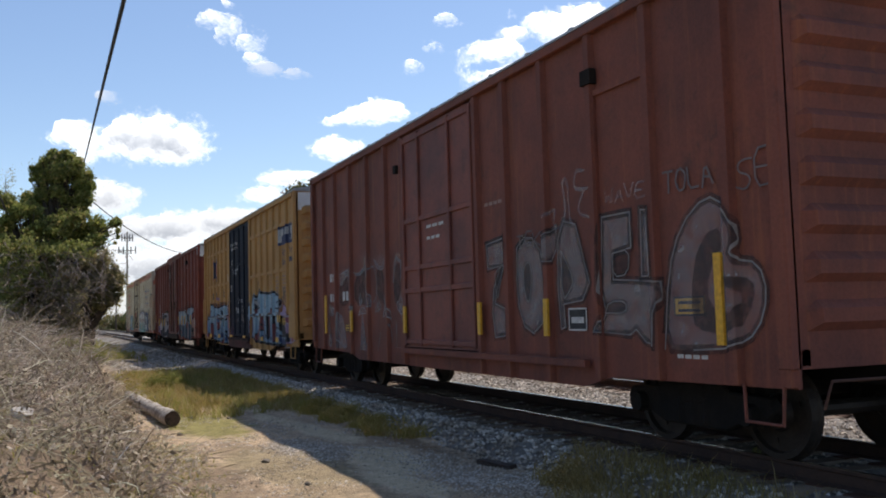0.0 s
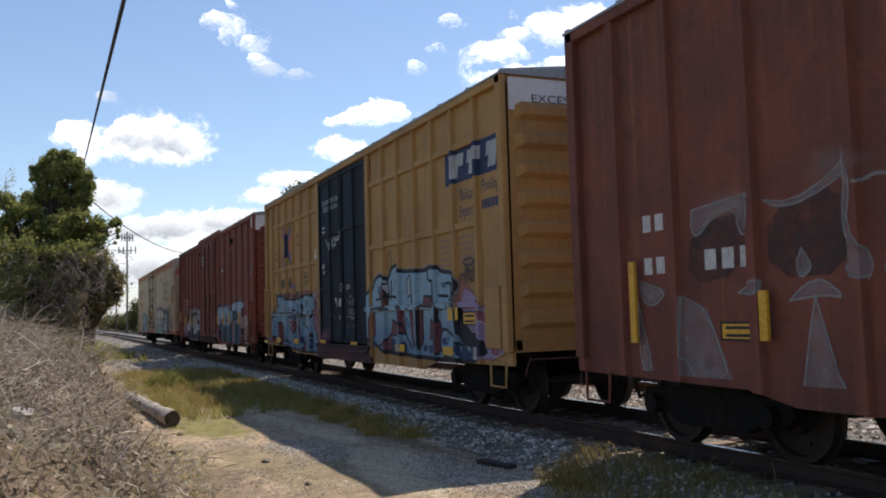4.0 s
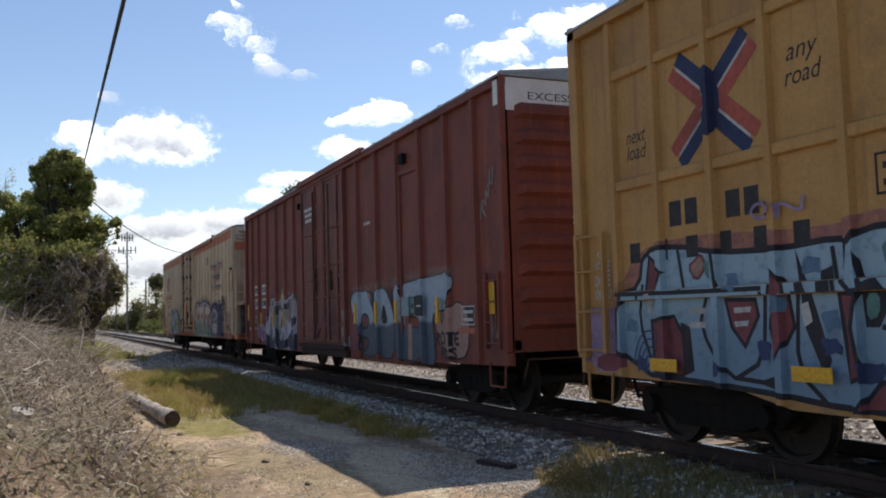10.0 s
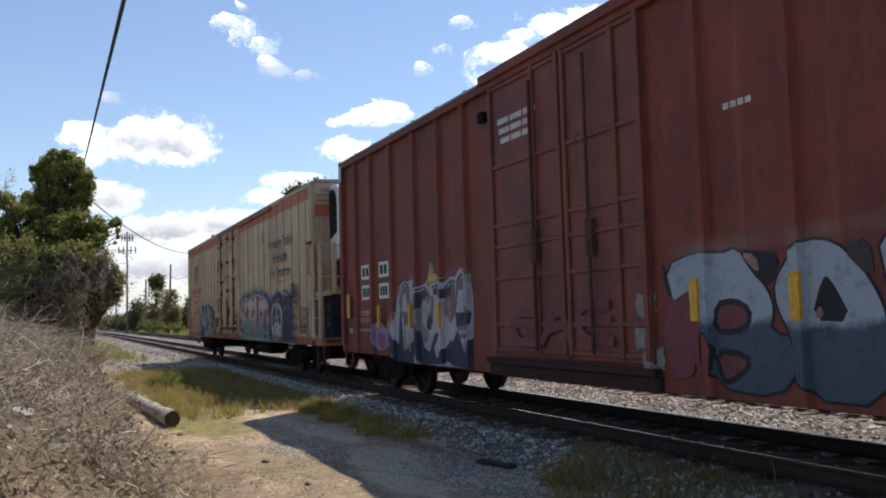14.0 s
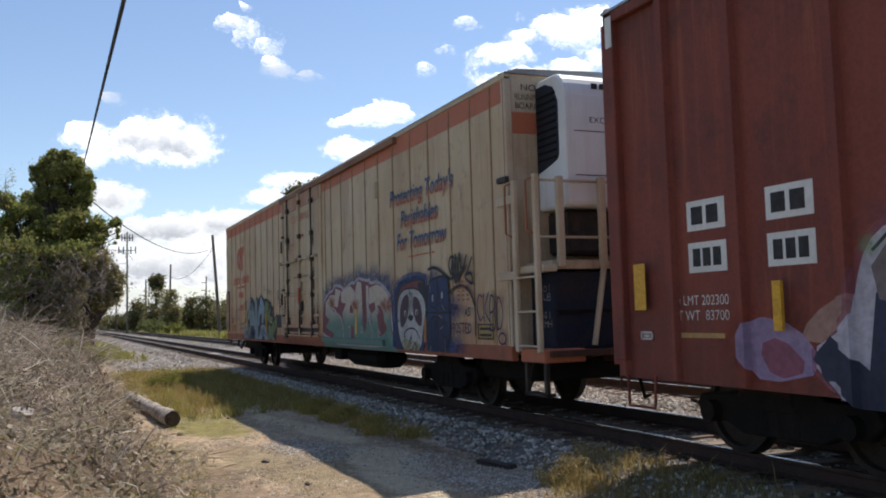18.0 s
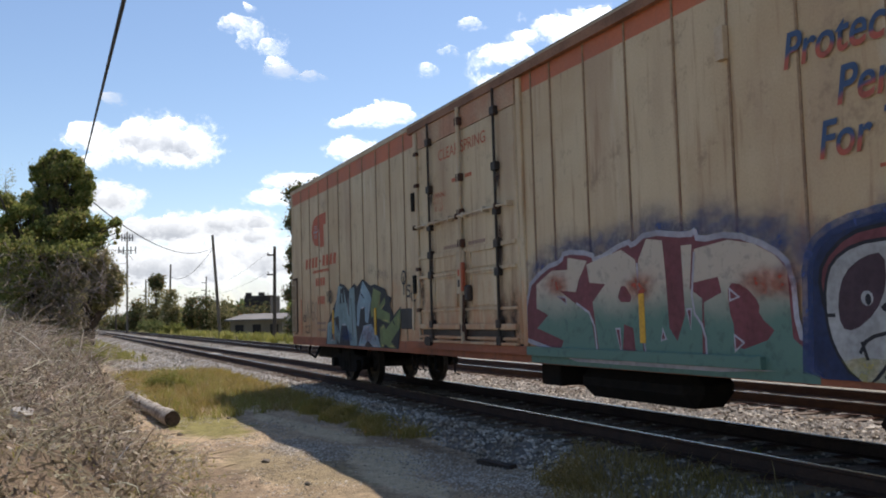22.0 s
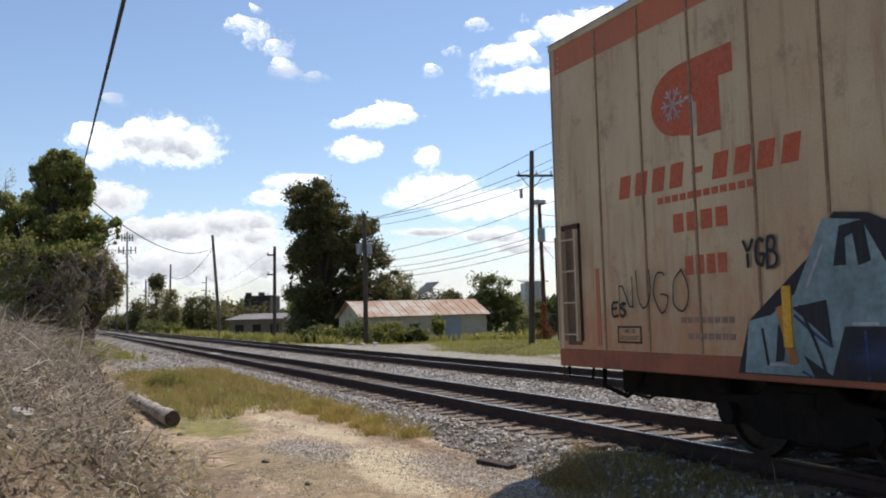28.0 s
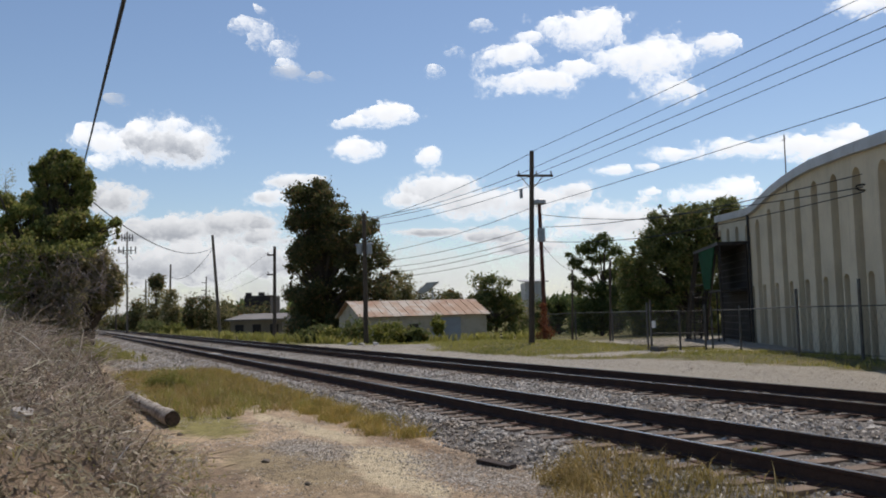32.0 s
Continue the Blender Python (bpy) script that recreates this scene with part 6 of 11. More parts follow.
    for pts, key in ((([(3.4, 1.8), (3.62, 2.04), (3.87, 2.05), (3.94, 1.82), (4.19, 1.57), (4.11, 1.16), (3.83, 1.07), (3.65, 1.24), (3.62, 1.5), (3.46, 1.54)], "grey"), ([(3.61, 1.9), (3.77, 1.92), (3.84, 1.57), (3.55, 1.6)], "lilac"), ([(3.67, 1.31), (3.92, 1.41), (4.12, 1.25), (4.06, 1.08), (3.79, 1.03)], "lilac"), ([(4.21, 1.81), (4.4, 1.93), (4.7, 1.97), (4.86, 1.86), (4.83, 1.71), (4.63, 1.77), (4.53, 1.64), (4.57, 1.33), (4.83, 1.24), (4.84, 1.1), (4.63, 1.01), (4.41, 1.25), (4.22, 1.57)], "pale"), ([(4.24, 1.79), (4.41, 1.91), (4.7, 1.95), (4.83, 1.85), (4.57, 1.77), (4.5, 1.66), (4.29, 1.61)], "dark")) +
                    (([(5.02, 1.95), (5.42, 2.01), (5.44, 1.82), (5.31, 1.47), (5.69, 1.36), (5.85, 1.16), (5.56, 0.97), (5.15, 0.78), (5.06, 0.96), (5.29, 1.18), (4.94, 1.4)], "lilac"), ([(5.05, 1.95), (5.39, 2), (5.39, 1.87), (5.07, 1.84)], "dark"), ([(4.99, 1.83), (5.11, 1.82), (5.03, 1.4), (4.88, 1.4)], "grey"), ([(5.58, 1.91), (5.82, 2.03), (5.97, 2.02), (6, 1.53), (5.78, 1.36), (5.55, 1.54)], "grey"), ([(5.61, 1.74), (5.8, 1.77), (5.79, 1.4), (5.62, 1.47)], "peach"), ([(5.46, 1.93), (5.58, 1.95), (5.83, 1.97), (5.8, 1.82), (5.47, 1.77)], "dark"), ([(6.03, 2.02), (6.21, 2.14), (6.39, 1.96), (6.46, 1.7), (6.59, 1.54), (6.53, 1.14), (6.32, 0.95), (6.13, 1.13), (6.03, 1.26), (5.95, 1.53)], "grey")) +
                    (([(6.11, 1.89), (6.29, 1.9), (6.4, 1.55), (6, 1.54)], "lilac"), ([(6, 1.53), (6.58, 1.53), (6.57, 1.36), (5.98, 1.31)], "slate"), ([(6.04, 1.26), (6.53, 1.27), (6.52, 1.21), (6.08, 1.19)], "sky"), ([(6.13, 1.13), (6.54, 1.14), (6.48, 0.87), (6.31, 0.88)], "lilac"), ([(6.47, 1.7), (6.55, 1.75), (6.58, 1.67), (6.48, 1.62)], "lilac"), ([(4.12, 0.66), (4.29, 0.85), (4.44, 0.64)], "lilac"), ([(5.44, 0.66), (5.61, 0.76), (5.85, 0.64)], "lilac"), ([(2.87, 0.87), (2.79, 1.1), (2.95, 1.24), (3.09, 0.88)], "slate"), ([(4.74, 1.38), (4.89, 1.55), (5.02, 1.4), (4.92, 1.25), (4.76, 1.27)], "dark"))):
        p.shape(pts, key, cut=0)
    for pts in ([(3.43, 1.93), (3.63, 2.09), (3.92, 2.08), (3.95, 1.82)], [(4.4, 1.96), (4.7, 2.01), (4.89, 1.87), (4.86, 1.7)], [(5.03, 1.98), (5.42, 2.04), (5.43, 1.82)], [(5.58, 1.95), (5.84, 2.07), (5.99, 2.03)], [(6.05, 2.02), (6.14, 2.11), (6.29, 2.16), (6.41, 1.96), (6.45, 1.73)], [(3.67, 1.5), (3.66, 0.82)], [(4.62, 0.94), (4.81, 0.84), (4.74, 0.65)], [(6.44, 1.27), (6.46, 0.83), (6.53, 1.02)]):
        p.stroke(pts, 0.03, "black", 1)
    for u, z in ((3.4, 1.98), (4.91, 1.8), (3.92, 0.91), (5.08, 2.29), (6.55, 2.07)):
        p.mist(u, z, 0.12, 0.1, "greenmist")
    # large bubble letters, pale above and deep blue below
    p.shape([(16.0, 1.55), (16.7, 1.6), (17.1, 1.75), (17.5, 1.5), (17.4, 0.85), (16.9, 0.78), (16.4, 0.85)], "peach", "black", 0.03, 1)
    for pts in ([(11.39, 1.96), (11.92, 2.08), (12.28, 2.03), (12.5, 2.08), (12.67, 1.84), (12.87, 1.67), (12.94, 1.48), (12.87, 1.28), (13.28, 1.22), (13.23, 0.99), (12.93, 0.8), (12.08, 0.86), (12.14, 1.23), (11.79, 1.33), (11.49, 1.5)],
                [(12.96, 1.5), (12.94, 1.72), (13.15, 1.97), (13.35, 2.08), (13.64, 2.04), (13.89, 1.83), (14.08, 1.54), (14.13, 1.29), (14.08, 0.82), (13.26, 0.82), (13.1, 1.26)],
                [(14.05, 2.1), (14.62, 2.1), (14.66, 1.3), (15.55, 1.3), (15.55, 0.82), (14.12, 0.82), (14.16, 1.5)], [(14.5, 2.1), (15.3, 2.14), (16.2, 2.18), (16.95, 2.22), (16.7, 1.6), (16.05, 1.55), (16.0, 1.42), (16.15, 0.72), (15.5, 0.72), (15.5, 1.45), (14.85, 1.52), (14.55, 1.7)]):
        p.shape([(u, z if z > 0.9 else z - 0.12) for u, z in pts], "boltmix", "black", 0.025, 1)
    p.shape([(12.17, 1.54), (12.44, 1.57), (12.63, 1.48), (12.6, 1.33), (12.41, 1.27), (12.15, 1.28)], "maroon", "black", 0.06, 1)
    p.shape([(12.13, 1.1), (12.58, 1.06), (12.57, 0.93), (12.33, 0.8), (12.22, 0.8)], "maroon", "black", 0.06, 1)
    p.shape([(13.35, 1.38), (13.5, 1.74), (13.58, 1.74), (13.8, 1.36)], "black", cut=1)
    p.shape([(13.38, 1.4), (13.46, 1.52), (13.5, 1.4)], "peach", cut=1)
    p.shape([(12.5, 2.05), (12.75, 2.02), (13.05, 1.97), (12.92, 1.7), (12.8, 1.72)], "black", cut=1)
    p.shape([(12.52, 2.02), (12.75, 1.98), (12.78, 1.78)], "peach", cut=1)
    p.shape([(13.69, 1.98), (14.0, 2.04), (14.02, 1.66)], "dark", cut=1)
    p.shape([(11.34, 1.95), (11.4, 1.97), (11.55, 1.5), (11.82, 1.46), (11.8, 1.36), (11.5, 1.44)], "black", cut=1)
    p.shape([(14.66, 1.62), (14.9, 1.64), (14.9, 1.3), (14.68, 1.3)], "maroon", cut=0)
    p.word("I", 14.7, 15.2, 0.78, 1.3, [(0.2, "peach")], 0.05)
    for u, z in ((11.9, 2.08), (12.5, 2.1), (13.4, 2.12), (14.3, 2.16), (15.2, 2.2), (16.1, 2.24), (16.7, 2.2)):
        p.mist(u, z, 0.45, 0.12, "palemist")
    for u, z in ((11.1, 1.55), (11.05, 1.2), (11.2, 0.98)):
        p.blob(u - 0.14, u + 0.14, z - 0.12, z + 0.12, "pale", rough=0.25)
    p.word("ROATE", 16.15, 17.1, 1.02, 1.22, [(0.045, "black")], 0.06)
    p.word("RMS", 16.35, 17.0, 0.8, 0.98, [(0.045, "black")], 0.06)
    p.word("KUOK", 18.25, 18.75, 1.1, 1.9, [(0.025, "pale")], 0.06)
    p.stroke([(18.0, 2.94), (18.06, 3.2), (18.16, 3.18), (18.06, 3.08), (18.18, 2.96)], 0.035, "pale", 1)
    p.stroke([(18.2, 3.12), (18.2, 3.36), (18.3, 3.2), (18.3, 3.42)], 0.035, "pale", 1)
    p.stroke([(18.36, 3.62), (18.34, 3.42), (18.44, 3.42), (18.46, 3.64)], 0.035, "pale", 1)
    p.blob(11.35, 11.95, 0.85, 1.6, "maroon", rough=0.25)
    p.word("EAE", 8.0, 10.6, 1.1, 1.7, [(0.12, "maroon")], 0.15)
    p.finish(car, panel, P, spans(ribs, 0.16) + [(7.5, 11.2)], (), 0.07, zmin=0.67)
    each("height_panel", [(L, L + 0.012, -1.46, 1.46, 4.42, 4.9)], M_WHITE, car, "white panel at the top of the end")
    lettering("EXCESS HEIGHT CAR", 0.16, M_BLACK, car, 0.0, 4.64, L + 0.012, 0, 2.2, axis="end")
    each("height_panel", [(L - 0.16, L - 0.02, -HALF - 0.026, -HALF - 0.02, 4.5, 4.86), (0.02, 0.14, -HALF - 0.026, -HALF - 0.02, 4.5, 4.86)], M_WHITE, car)
    ladder(car, L - 0.55, L - 0.12, 1.0, 2.1, 4, -HALF - 0.0, M_RED)
    boxes("end_post", [(-0.1, 0.05, -HALF, -HALF + 0.12, 0.9, 4.8)], M_RED, car)
    return car


def build_reefer():
    L, z_top = D_L, 4.82
    car = empty("refrigerator_car")
    tagged(car, "grimy cream refrigerator car with faded orange stripe and graffiti", "refrigerator car", "cars of the freight train")
    panel = -HALF
    for s in (1, -1):
        bm = bmesh.new()
        for u0, u1 in ((0.0, 9.15), (12.95, L)):
            plate(bm, [(u0, 1.04), (u1, 1.04), (u1, 4.5), (u0, 4.5)], s * panel, s * (panel + 0.08))
        part("side_wall", bm, M_CREAM, car)
        bm = bmesh.new()
        for u0, u1 in ((0.0, 9.15), (12.95, L)):
            plate(bm, [(u0, 4.5), (u1, 4.5), (u1, z_top), (u0, z_top)], s * panel, s * (panel + 0.08))
        part("orange_stripe", bm, M_ORANGE, car, "faded orange stripe along the eave")
        boxes("side_sill", [(0.0, L, min(s * (HALF + 0.012), s * (HALF - 0.1)), max(s * (HALF + 0.012), s * (HALF - 0.1)), 0.84, 1.05)], M_SILL, car, "faded orange side sill", bevel=0.012)
        boxes("top_chord", [(-0.02, L + 0.02, min(s * (HALF + 0.02), s * (HALF - 0.1)), max(s * (HALF + 0.02), s * (HALF - 0.1)), z_top, z_top + 0.09)], M_CREAM_END, car, bevel=0.01)
    seam = bmesh.new()
    box(seam, -0.014, 0.014, -0.012, 0.0, 1.06, z_top)
    me = bpy.data.meshes.new("panel_seam")
    bmesh.ops.recalc_face_normals(seam, faces=seam.faces)
    seam.to_mesh(me)
    seam.free()
    me.materials.append(mat("seam_rust", (0.4, 0.27, 0.16), (0.24, 0.13, 0.08), 0.8, scale=1.3))
    us = [0.03, 1.03, 1.86, 2.7, 3.53, 4.36, 5.25, 6.1, 6.95, 7.75, 8.5, 13.3, 13.8, 14.6, 15.45, 16.3, 17.1, 17.95, 18.85, 19.7, 20.6, 21.4, 22.1, L - 0.03]
    for u in us:
        for s in (1, -1):
            o = new("panel_seam", me)
            o.parent = car
            o.matrix_basis = pose(u, s * panel, 0, 0, 0, 0 if s == 1 else 180)
    # insulated plug door
    d = boxes("door", [(9.2, 12.9, panel - 0.05, panel + 0.05, 1.08, 4.38)], M_CREAM, car, "grimy cream plug door with rusty lock rods", bevel=0.02)
    boxes("door_stripe", [(9.2, 12.9, panel - 0.052, panel + 0.05, 4.38, 4.72)], mat("worn_pink_stripe", (0.5, 0.25, 0.15), (0.52, 0.36, 0.23), 0.7, streak=(0.26, 0.13, 0.08), dirt=(0.5, 0.38, 0.26), scale=1.2), d)
    for u, stuff_z in ((9.89, (4.4, 3.6, 2.97, 2.5, 2.17, 1.36, 1.12)), (11.12, (4.5, 3.62, 3.07, 2.6, 1.3)), (12.35, (4.4, 3.6, 2.97, 2.5, 2.1, 1.36, 1.12))):
        bm = bmesh.new()
        rod(bm, (u, panel - 0.1, 1.06), (u, panel - 0.1, 4.72), 0.022 if u != 11.12 else 0.035, 8)
        lr = part("lock_rod", bm, M_RODGREASE if u != 11.12 else M_CREAM_END, d, "greasy black vertical lock rod" if u != 11.12 else "cream vertical lock rod")
        for z in stuff_z:
            bm = bmesh.new()
            box(bm, u - 0.07, u + 0.07, panel - 0.13, panel - 0.05, z - 0.06, z + 0.06)
            box(bm, u - 0.12, u - 0.06, panel - 0.1, panel - 0.05, z - 0.035, z + 0.05)
            part("rod_bracket", bm, M_RODGREASE if u != 11.12 else M_RUSTY, lr, bevel=0.008)
    for z0, z1, o in ((1.28, 1.36, 0.11), (1.13, 1.17, 0.09), (1.06, 1.1, 0.12), (2.46, 2.52, 0.075), (2.13, 2.18, 0.085), (1.56, 1.6, 0.07)):
        boxes("door_rail", [(9.3, 12.85, panel - o, panel - 0.05, z0, z1)], M_CREAM, d, bevel=0.006)
    # black strip laid on the door to draw the shade between two rails
    boxes("gap_shade_strip", [(9.4, 12.7, panel - 0.058, panel - 0.05, 1.18, 1.27)], M_RODGREASE, d)
    for u0, u1, z0, z1 in ((10.0, 10.86, 1.63, 2.1), (11.4, 12.25, 1.63, 2.1), (10.0, 10.86, 2.2, 2.44), (11.4, 12.25, 2.2, 2.44)):
        boxes("door_panel", [(u0, u1, panel - 0.064, panel - 0.05, z0, z1)], M_CREAM, d, bevel=0.008)
        for q in ((u0 - 0.025, u0, z0, z1), (u1, u1 + 0.025, z0, z1), (u0 - 0.025, u1 + 0.025, z1, z1 + 0.025)):
            boxes("panel_frame", [(q[0], q[1], panel - 0.082, panel - 0.05, q[2], q[3])], M_CREAM, d)
    bm = bmesh.new()
    rod(bm, (9.24, panel - 0.13, 3.02), (12.8, panel - 0.13, 3.02), 0.018, 8)
    lb = part("lock_bar", bm, M_CREAM_END, d, "cream horizontal lock bar")
    for u in (9.28, 9.45, 9.9, 10.2, 10.75, 11.05, 11.3, 12.0, 12.4, 12.75):
        bm = bmesh.new()
        box(bm, u - 0.03, u + 0.03, panel - 0.155, panel - 0.05, 2.98, 3.06)
        part("bar_clip", bm, M_RUSTY if u in (9.28, 11.05, 12.4) else M_CREAM_END, lb, bevel=0.006)
    bm = bmesh.new()
    rod(bm, (9.3, panel - 0.07, 1.1), (9.3, panel - 0.07, 4.68), 0.026, 8)
    part("jamb_pipe", bm, M_CREAM_END, d, "cream pipe down the door's edge")
    each("pipe_clamp", [(9.24, 9.36, panel - 0.11, panel - 0.04, z - 0.03, z + 0.03) for z in (4.3, 3.75, 3.02, 2.3, 1.6)], M_RUSTY, d)
    boxes("lock_gear", [(10.92, 11.2, panel - 0.1, panel - 0.05, 1.82, 2.5)], M_CREAM_END, d, bevel=0.012)
    each("gear_plate", [(10.98, 11.07, panel - 0.104, panel - 0.1, 2.1, 2.2)], M_REDLET, d)
    each("gear_plate", [(10.98, 11.07, panel - 0.104, panel - 0.1, 1.93, 2.04)], M_RODGREASE, d)
    boxes("lock_handle", [(11.2, 11.26, panel - 0.16, panel - 0.1, 1.86, 2.3)], M_REDLET, d, "rusty red lock handle", bevel=0.012)
    boxes("ratchet", [(11.28, 11.44, panel - 0.15, panel - 0.05, 1.7, 1.95)], M_RODGREASE, d, "greasy black ratchet", bevel=0.03)
    bm = bmesh.new()
    path_tube(bm, [(11.2, panel - 0.11, 1.8), (11.22, panel - 0.13, 1.6), (11.18, panel - 0.12, 1.4), (11.24, panel - 0.12, 1.3), (11.22, panel - 0.1, 1.12)], 0.02)
    part("lock_chain", bm, M_RUSTY, d)
    for u in (9.7, 9.82):
        bm = bmesh.new()
        rod(bm, (u, panel - 0.14, 1.08), (u, panel - 0.02, 1.08), 0.075, 12)
        part("roller", bm, M_RODGREASE, d, "greasy door roller")
    pq = Paint(random.Random(31))
    for u, z, ru, rz in ((9.85, 1.4, 0.25, 0.45), (9.89, 2.4, 0.16, 0.35), (9.89, 3.55, 0.1, 0.25), (12.35, 1.5, 0.25, 0.5), (12.35, 2.5, 0.18, 0.5), (12.35, 3.5, 0.12, 0.25), (11.15, 1.5, 0.2, 0.45), (12.7, 1.5, 0.2, 0.6), (9.4, 2.0, 0.14, 0.5), (11.1, 1.2, 1.6, 0.14)):
        pq.mist(u, z, ru, rz, "rustmist")
        pq.mist(u, z - 0.1, ru * 0.5, rz * 0.6, "blackmist")
    pq.finish(d, panel - 0.052, P, name="rust_stain")
    boxes("door_header", [(8.9, 18.2, panel - 0.08, panel + 0.02, 4.72, 4.84)], mat("rust_stained_header", (0.34, 0.17, 0.1), (0.2, 0.1, 0.06), 0.8, scale=1.5), car)
    boxes("door_track", [(8.7, 13.1, panel - 0.09, panel + 0.0, 0.95, 1.06)], M_SILL, car)
    boxes("door_track", [(13.104, 17.4, panel - 0.09, panel + 0.0, 0.95, 1.06)], P["tealmix"], car, "door track sprayed dull green")
    boxes("sprayed_sill", [(13.1, 18.0, panel - 0.017, panel - 0.013, 0.85, 0.95)], P["tealmix"], car, "sill sprayed dull green", bevel=0.0)
    for u in (9.12, 12.98):
        boxes("door_post", [(u - 0.06, u + 0.06, panel - 0.04, panel + 0.02, 1.06, 4.72)], M_CREAM, car, bevel=0.01)
    for u, z, m in ((9.04, 3.5, M_BLACKIRON), (9.04, 2.05, M_BLACKIRON), (17.05, 4.0, M_CREAM_END)):
        boxes("bracket", [(u - 0.06, u + 0.06, panel - 0.07, panel, z - 0.16, z + 0.16)], m, car)
    boxes("dark_patch", [(8.22, 8.8, panel - 0.02, panel, 1.27, 1.64)], mat("dark_grey_patch", (0.07, 0.06, 0.055), (0.045, 0.04, 0.038), scale=3), car, "dark grey plate")
    boxes("patch_post", [(8.8, 8.86, panel - 0.025, panel, 1.25, 1.66), (8.88, 8.91, panel - 0.04, panel, 1.4, 2.2)], M_CREAM_END, car)
    for u in (8.55, 8.78, 9.04, 9.3, 9.6, 10.4):
        bm = bmesh.new()
        path_tube(bm, [(u, panel + 0.06, 0.86), (u + 0.02, panel + 0.06, 0.58), (u + 0.16, panel + 0.06, 0.56)], 0.016)
        part("hanger", bm, M_BLACKIRON, car)
    # roof and ends
    bm = bmesh.new()
    loft_x(bm, [(-HALF - 0.03, z_top + 0.09), (-HALF + 0.2, z_top + 0.16), (0, z_top + 0.22), (HALF - 0.2, z_top + 0.16), (HALF + 0.03, z_top + 0.09)], -0.04, L + 0.04)
    part("roof", bm, M_ROOFMETAL, car)
    boxes("floor", [(0.05, L - 0.05, -1.46, 1.46, 0.9, 1.02)], M_BLACKIRON, car)
    for u, s in ((L, 1), (0.0, -1)):
        boxes("end_wall", [(min(u, u - s * 0.08), max(u, u - s * 0.08), -1.46, 1.46, 0.95, z_top + 0.14)], M_CREAM_END, car)
        for y in (-1, 1):
            boxes("corner_post", [(min(u - s * 0.1, u + s * 0.02), max(u - s * 0.1, u + s * 0.02), y * 1.5 - 0.06, y * 1.5 + 0.06, 1.04, z_top + 0.05)], M_CREAM_END, car, bevel=0.015)
    boxes("end_stripe", [(L, L + 0.006, -1.44, -0.9, 4.05, 4.36)], M_ORANGE, car)
    for body, z in (("NO", 4.72), ("RUNNING", 4.58), ("BOARDS", 4.45)):
        lettering(body, 0.13, M_BLACK, car, -1.16, z, L + 0.002, 0, 0.24 if body == "NO" else 0.44, axis="end")
    # cooling unit on the front end
    bm = bmesh.new()
    prof = [(L + 0.01, 2.93), (L + 0.74, 2.93), (L + 0.77, 3.0), (L + 0.77, 4.42)] + [(L + 0.49 + 0.28 * math.cos(t), 4.46 + 0.34 * math.sin(t)) for t in [math.pi / 2 * k / 6 for k in range(7)]] + [(L + 0.01, 4.8)]
    plate(bm, prof, -1.05, 1.25)
    unit = part("cooling_unit", bm, mat("white_enamel", (0.78, 0.78, 0.76), (0.7, 0.7, 0.68), 0.4, scale=1.2, bump=0.02, grain=0.96, streak=(0.6, 0.55, 0.5)), car, "white rounded transport cooling unit", bevel=0.03)
    bm = bmesh.new()
    plate(bm, [(L + 0.03, 3.46), (L + 0.45, 3.56)] + [(L + 0.5 + 0.12 * math.cos(t), 3.7 + 0.12 * math.sin(t)) for t in (-1.2, -0.8, -0.4, 0.0)] + [(L + 0.62, 4.4), (L + 0.5, 4.62), (L + 0.3, 4.7), (L + 0.03, 4.7)], -1.062, -1.03)
    part("side_grille", bm, mat("blue_black_grille", (0.012, 0.016, 0.028), (0.02, 0.024, 0.036), 0.6, scale=3), unit, "blue-black ventilation grille", bevel=0.006)
    for k in range(10):
        boxes("grille_slat", [(L + 0.06, L + 0.58, -1.074, -1.06, 3.62 + 0.1 * k, 3.65 + 0.1 * k)], M_BLACKIRON, unit)
    f = L + 0.77
    each("panel_line", [(f, f + 0.004, -0.9, 1.1, 3.96, 3.972), (f, f + 0.004, -0.9, 1.1, 3.35, 3.362), (f, f + 0.004, 0.06, 0.072, 3.1, 3.96)], M_RUSTY, unit)
    bm = bmesh.new()
    rod(bm, (f, 0.4, 3.32), (f + 0.012, 0.4, 3.32), 0.06, 16)
    part("port", bm, M_BLACK, unit)
    bars_end(unit, f, -0.6, 0.7, 4.56, 4.64, 10, M_BLACK)
    boxes("badge", [(f, f + 0.005, -0.16, 0.1, 4.3, 4.46)], P["blue"], unit, "small blue badge")
    lettering("EXCESS HEIGHT CAR", 0.12, M_BLACK, car, 0.0, 4.12, f + 0.001, 0, 1.3, axis="end")
    # platform, posts, rails and boxes at the front end
    boxes("platform", [(L, L + 0.95, -1.45, 1.45, 0.92, 1.0)], M_RUSTY, car)
    boxes("equipment_box", [(L + 0.05, L + 0.68, -1.25, 1.3, 1.0, 2.05)], mat("dark_grimy_box", (0.018, 0.024, 0.045), (0.04, 0.032, 0.035), 0.75, scale=2, spec=0.2), car, "dark equipment box on the platform", bevel=0.02)
    each("box_rail", [(L + 0.68, L + 0.71, -1.2, 1.25, 1.48, 1.53), (L + 0.68, L + 0.71, -0.3, -0.25, 1.02, 2.03), (L + 0.68, L + 0.71, 0.55, 0.6, 1.02, 2.03)], M_BLACKIRON, car)
    boxes("equipment_shelf", [(L + 0.02, L + 0.74, -1.3, 1.35, 2.08, 2.2)], M_CREAM_END, car, bevel=0.01)
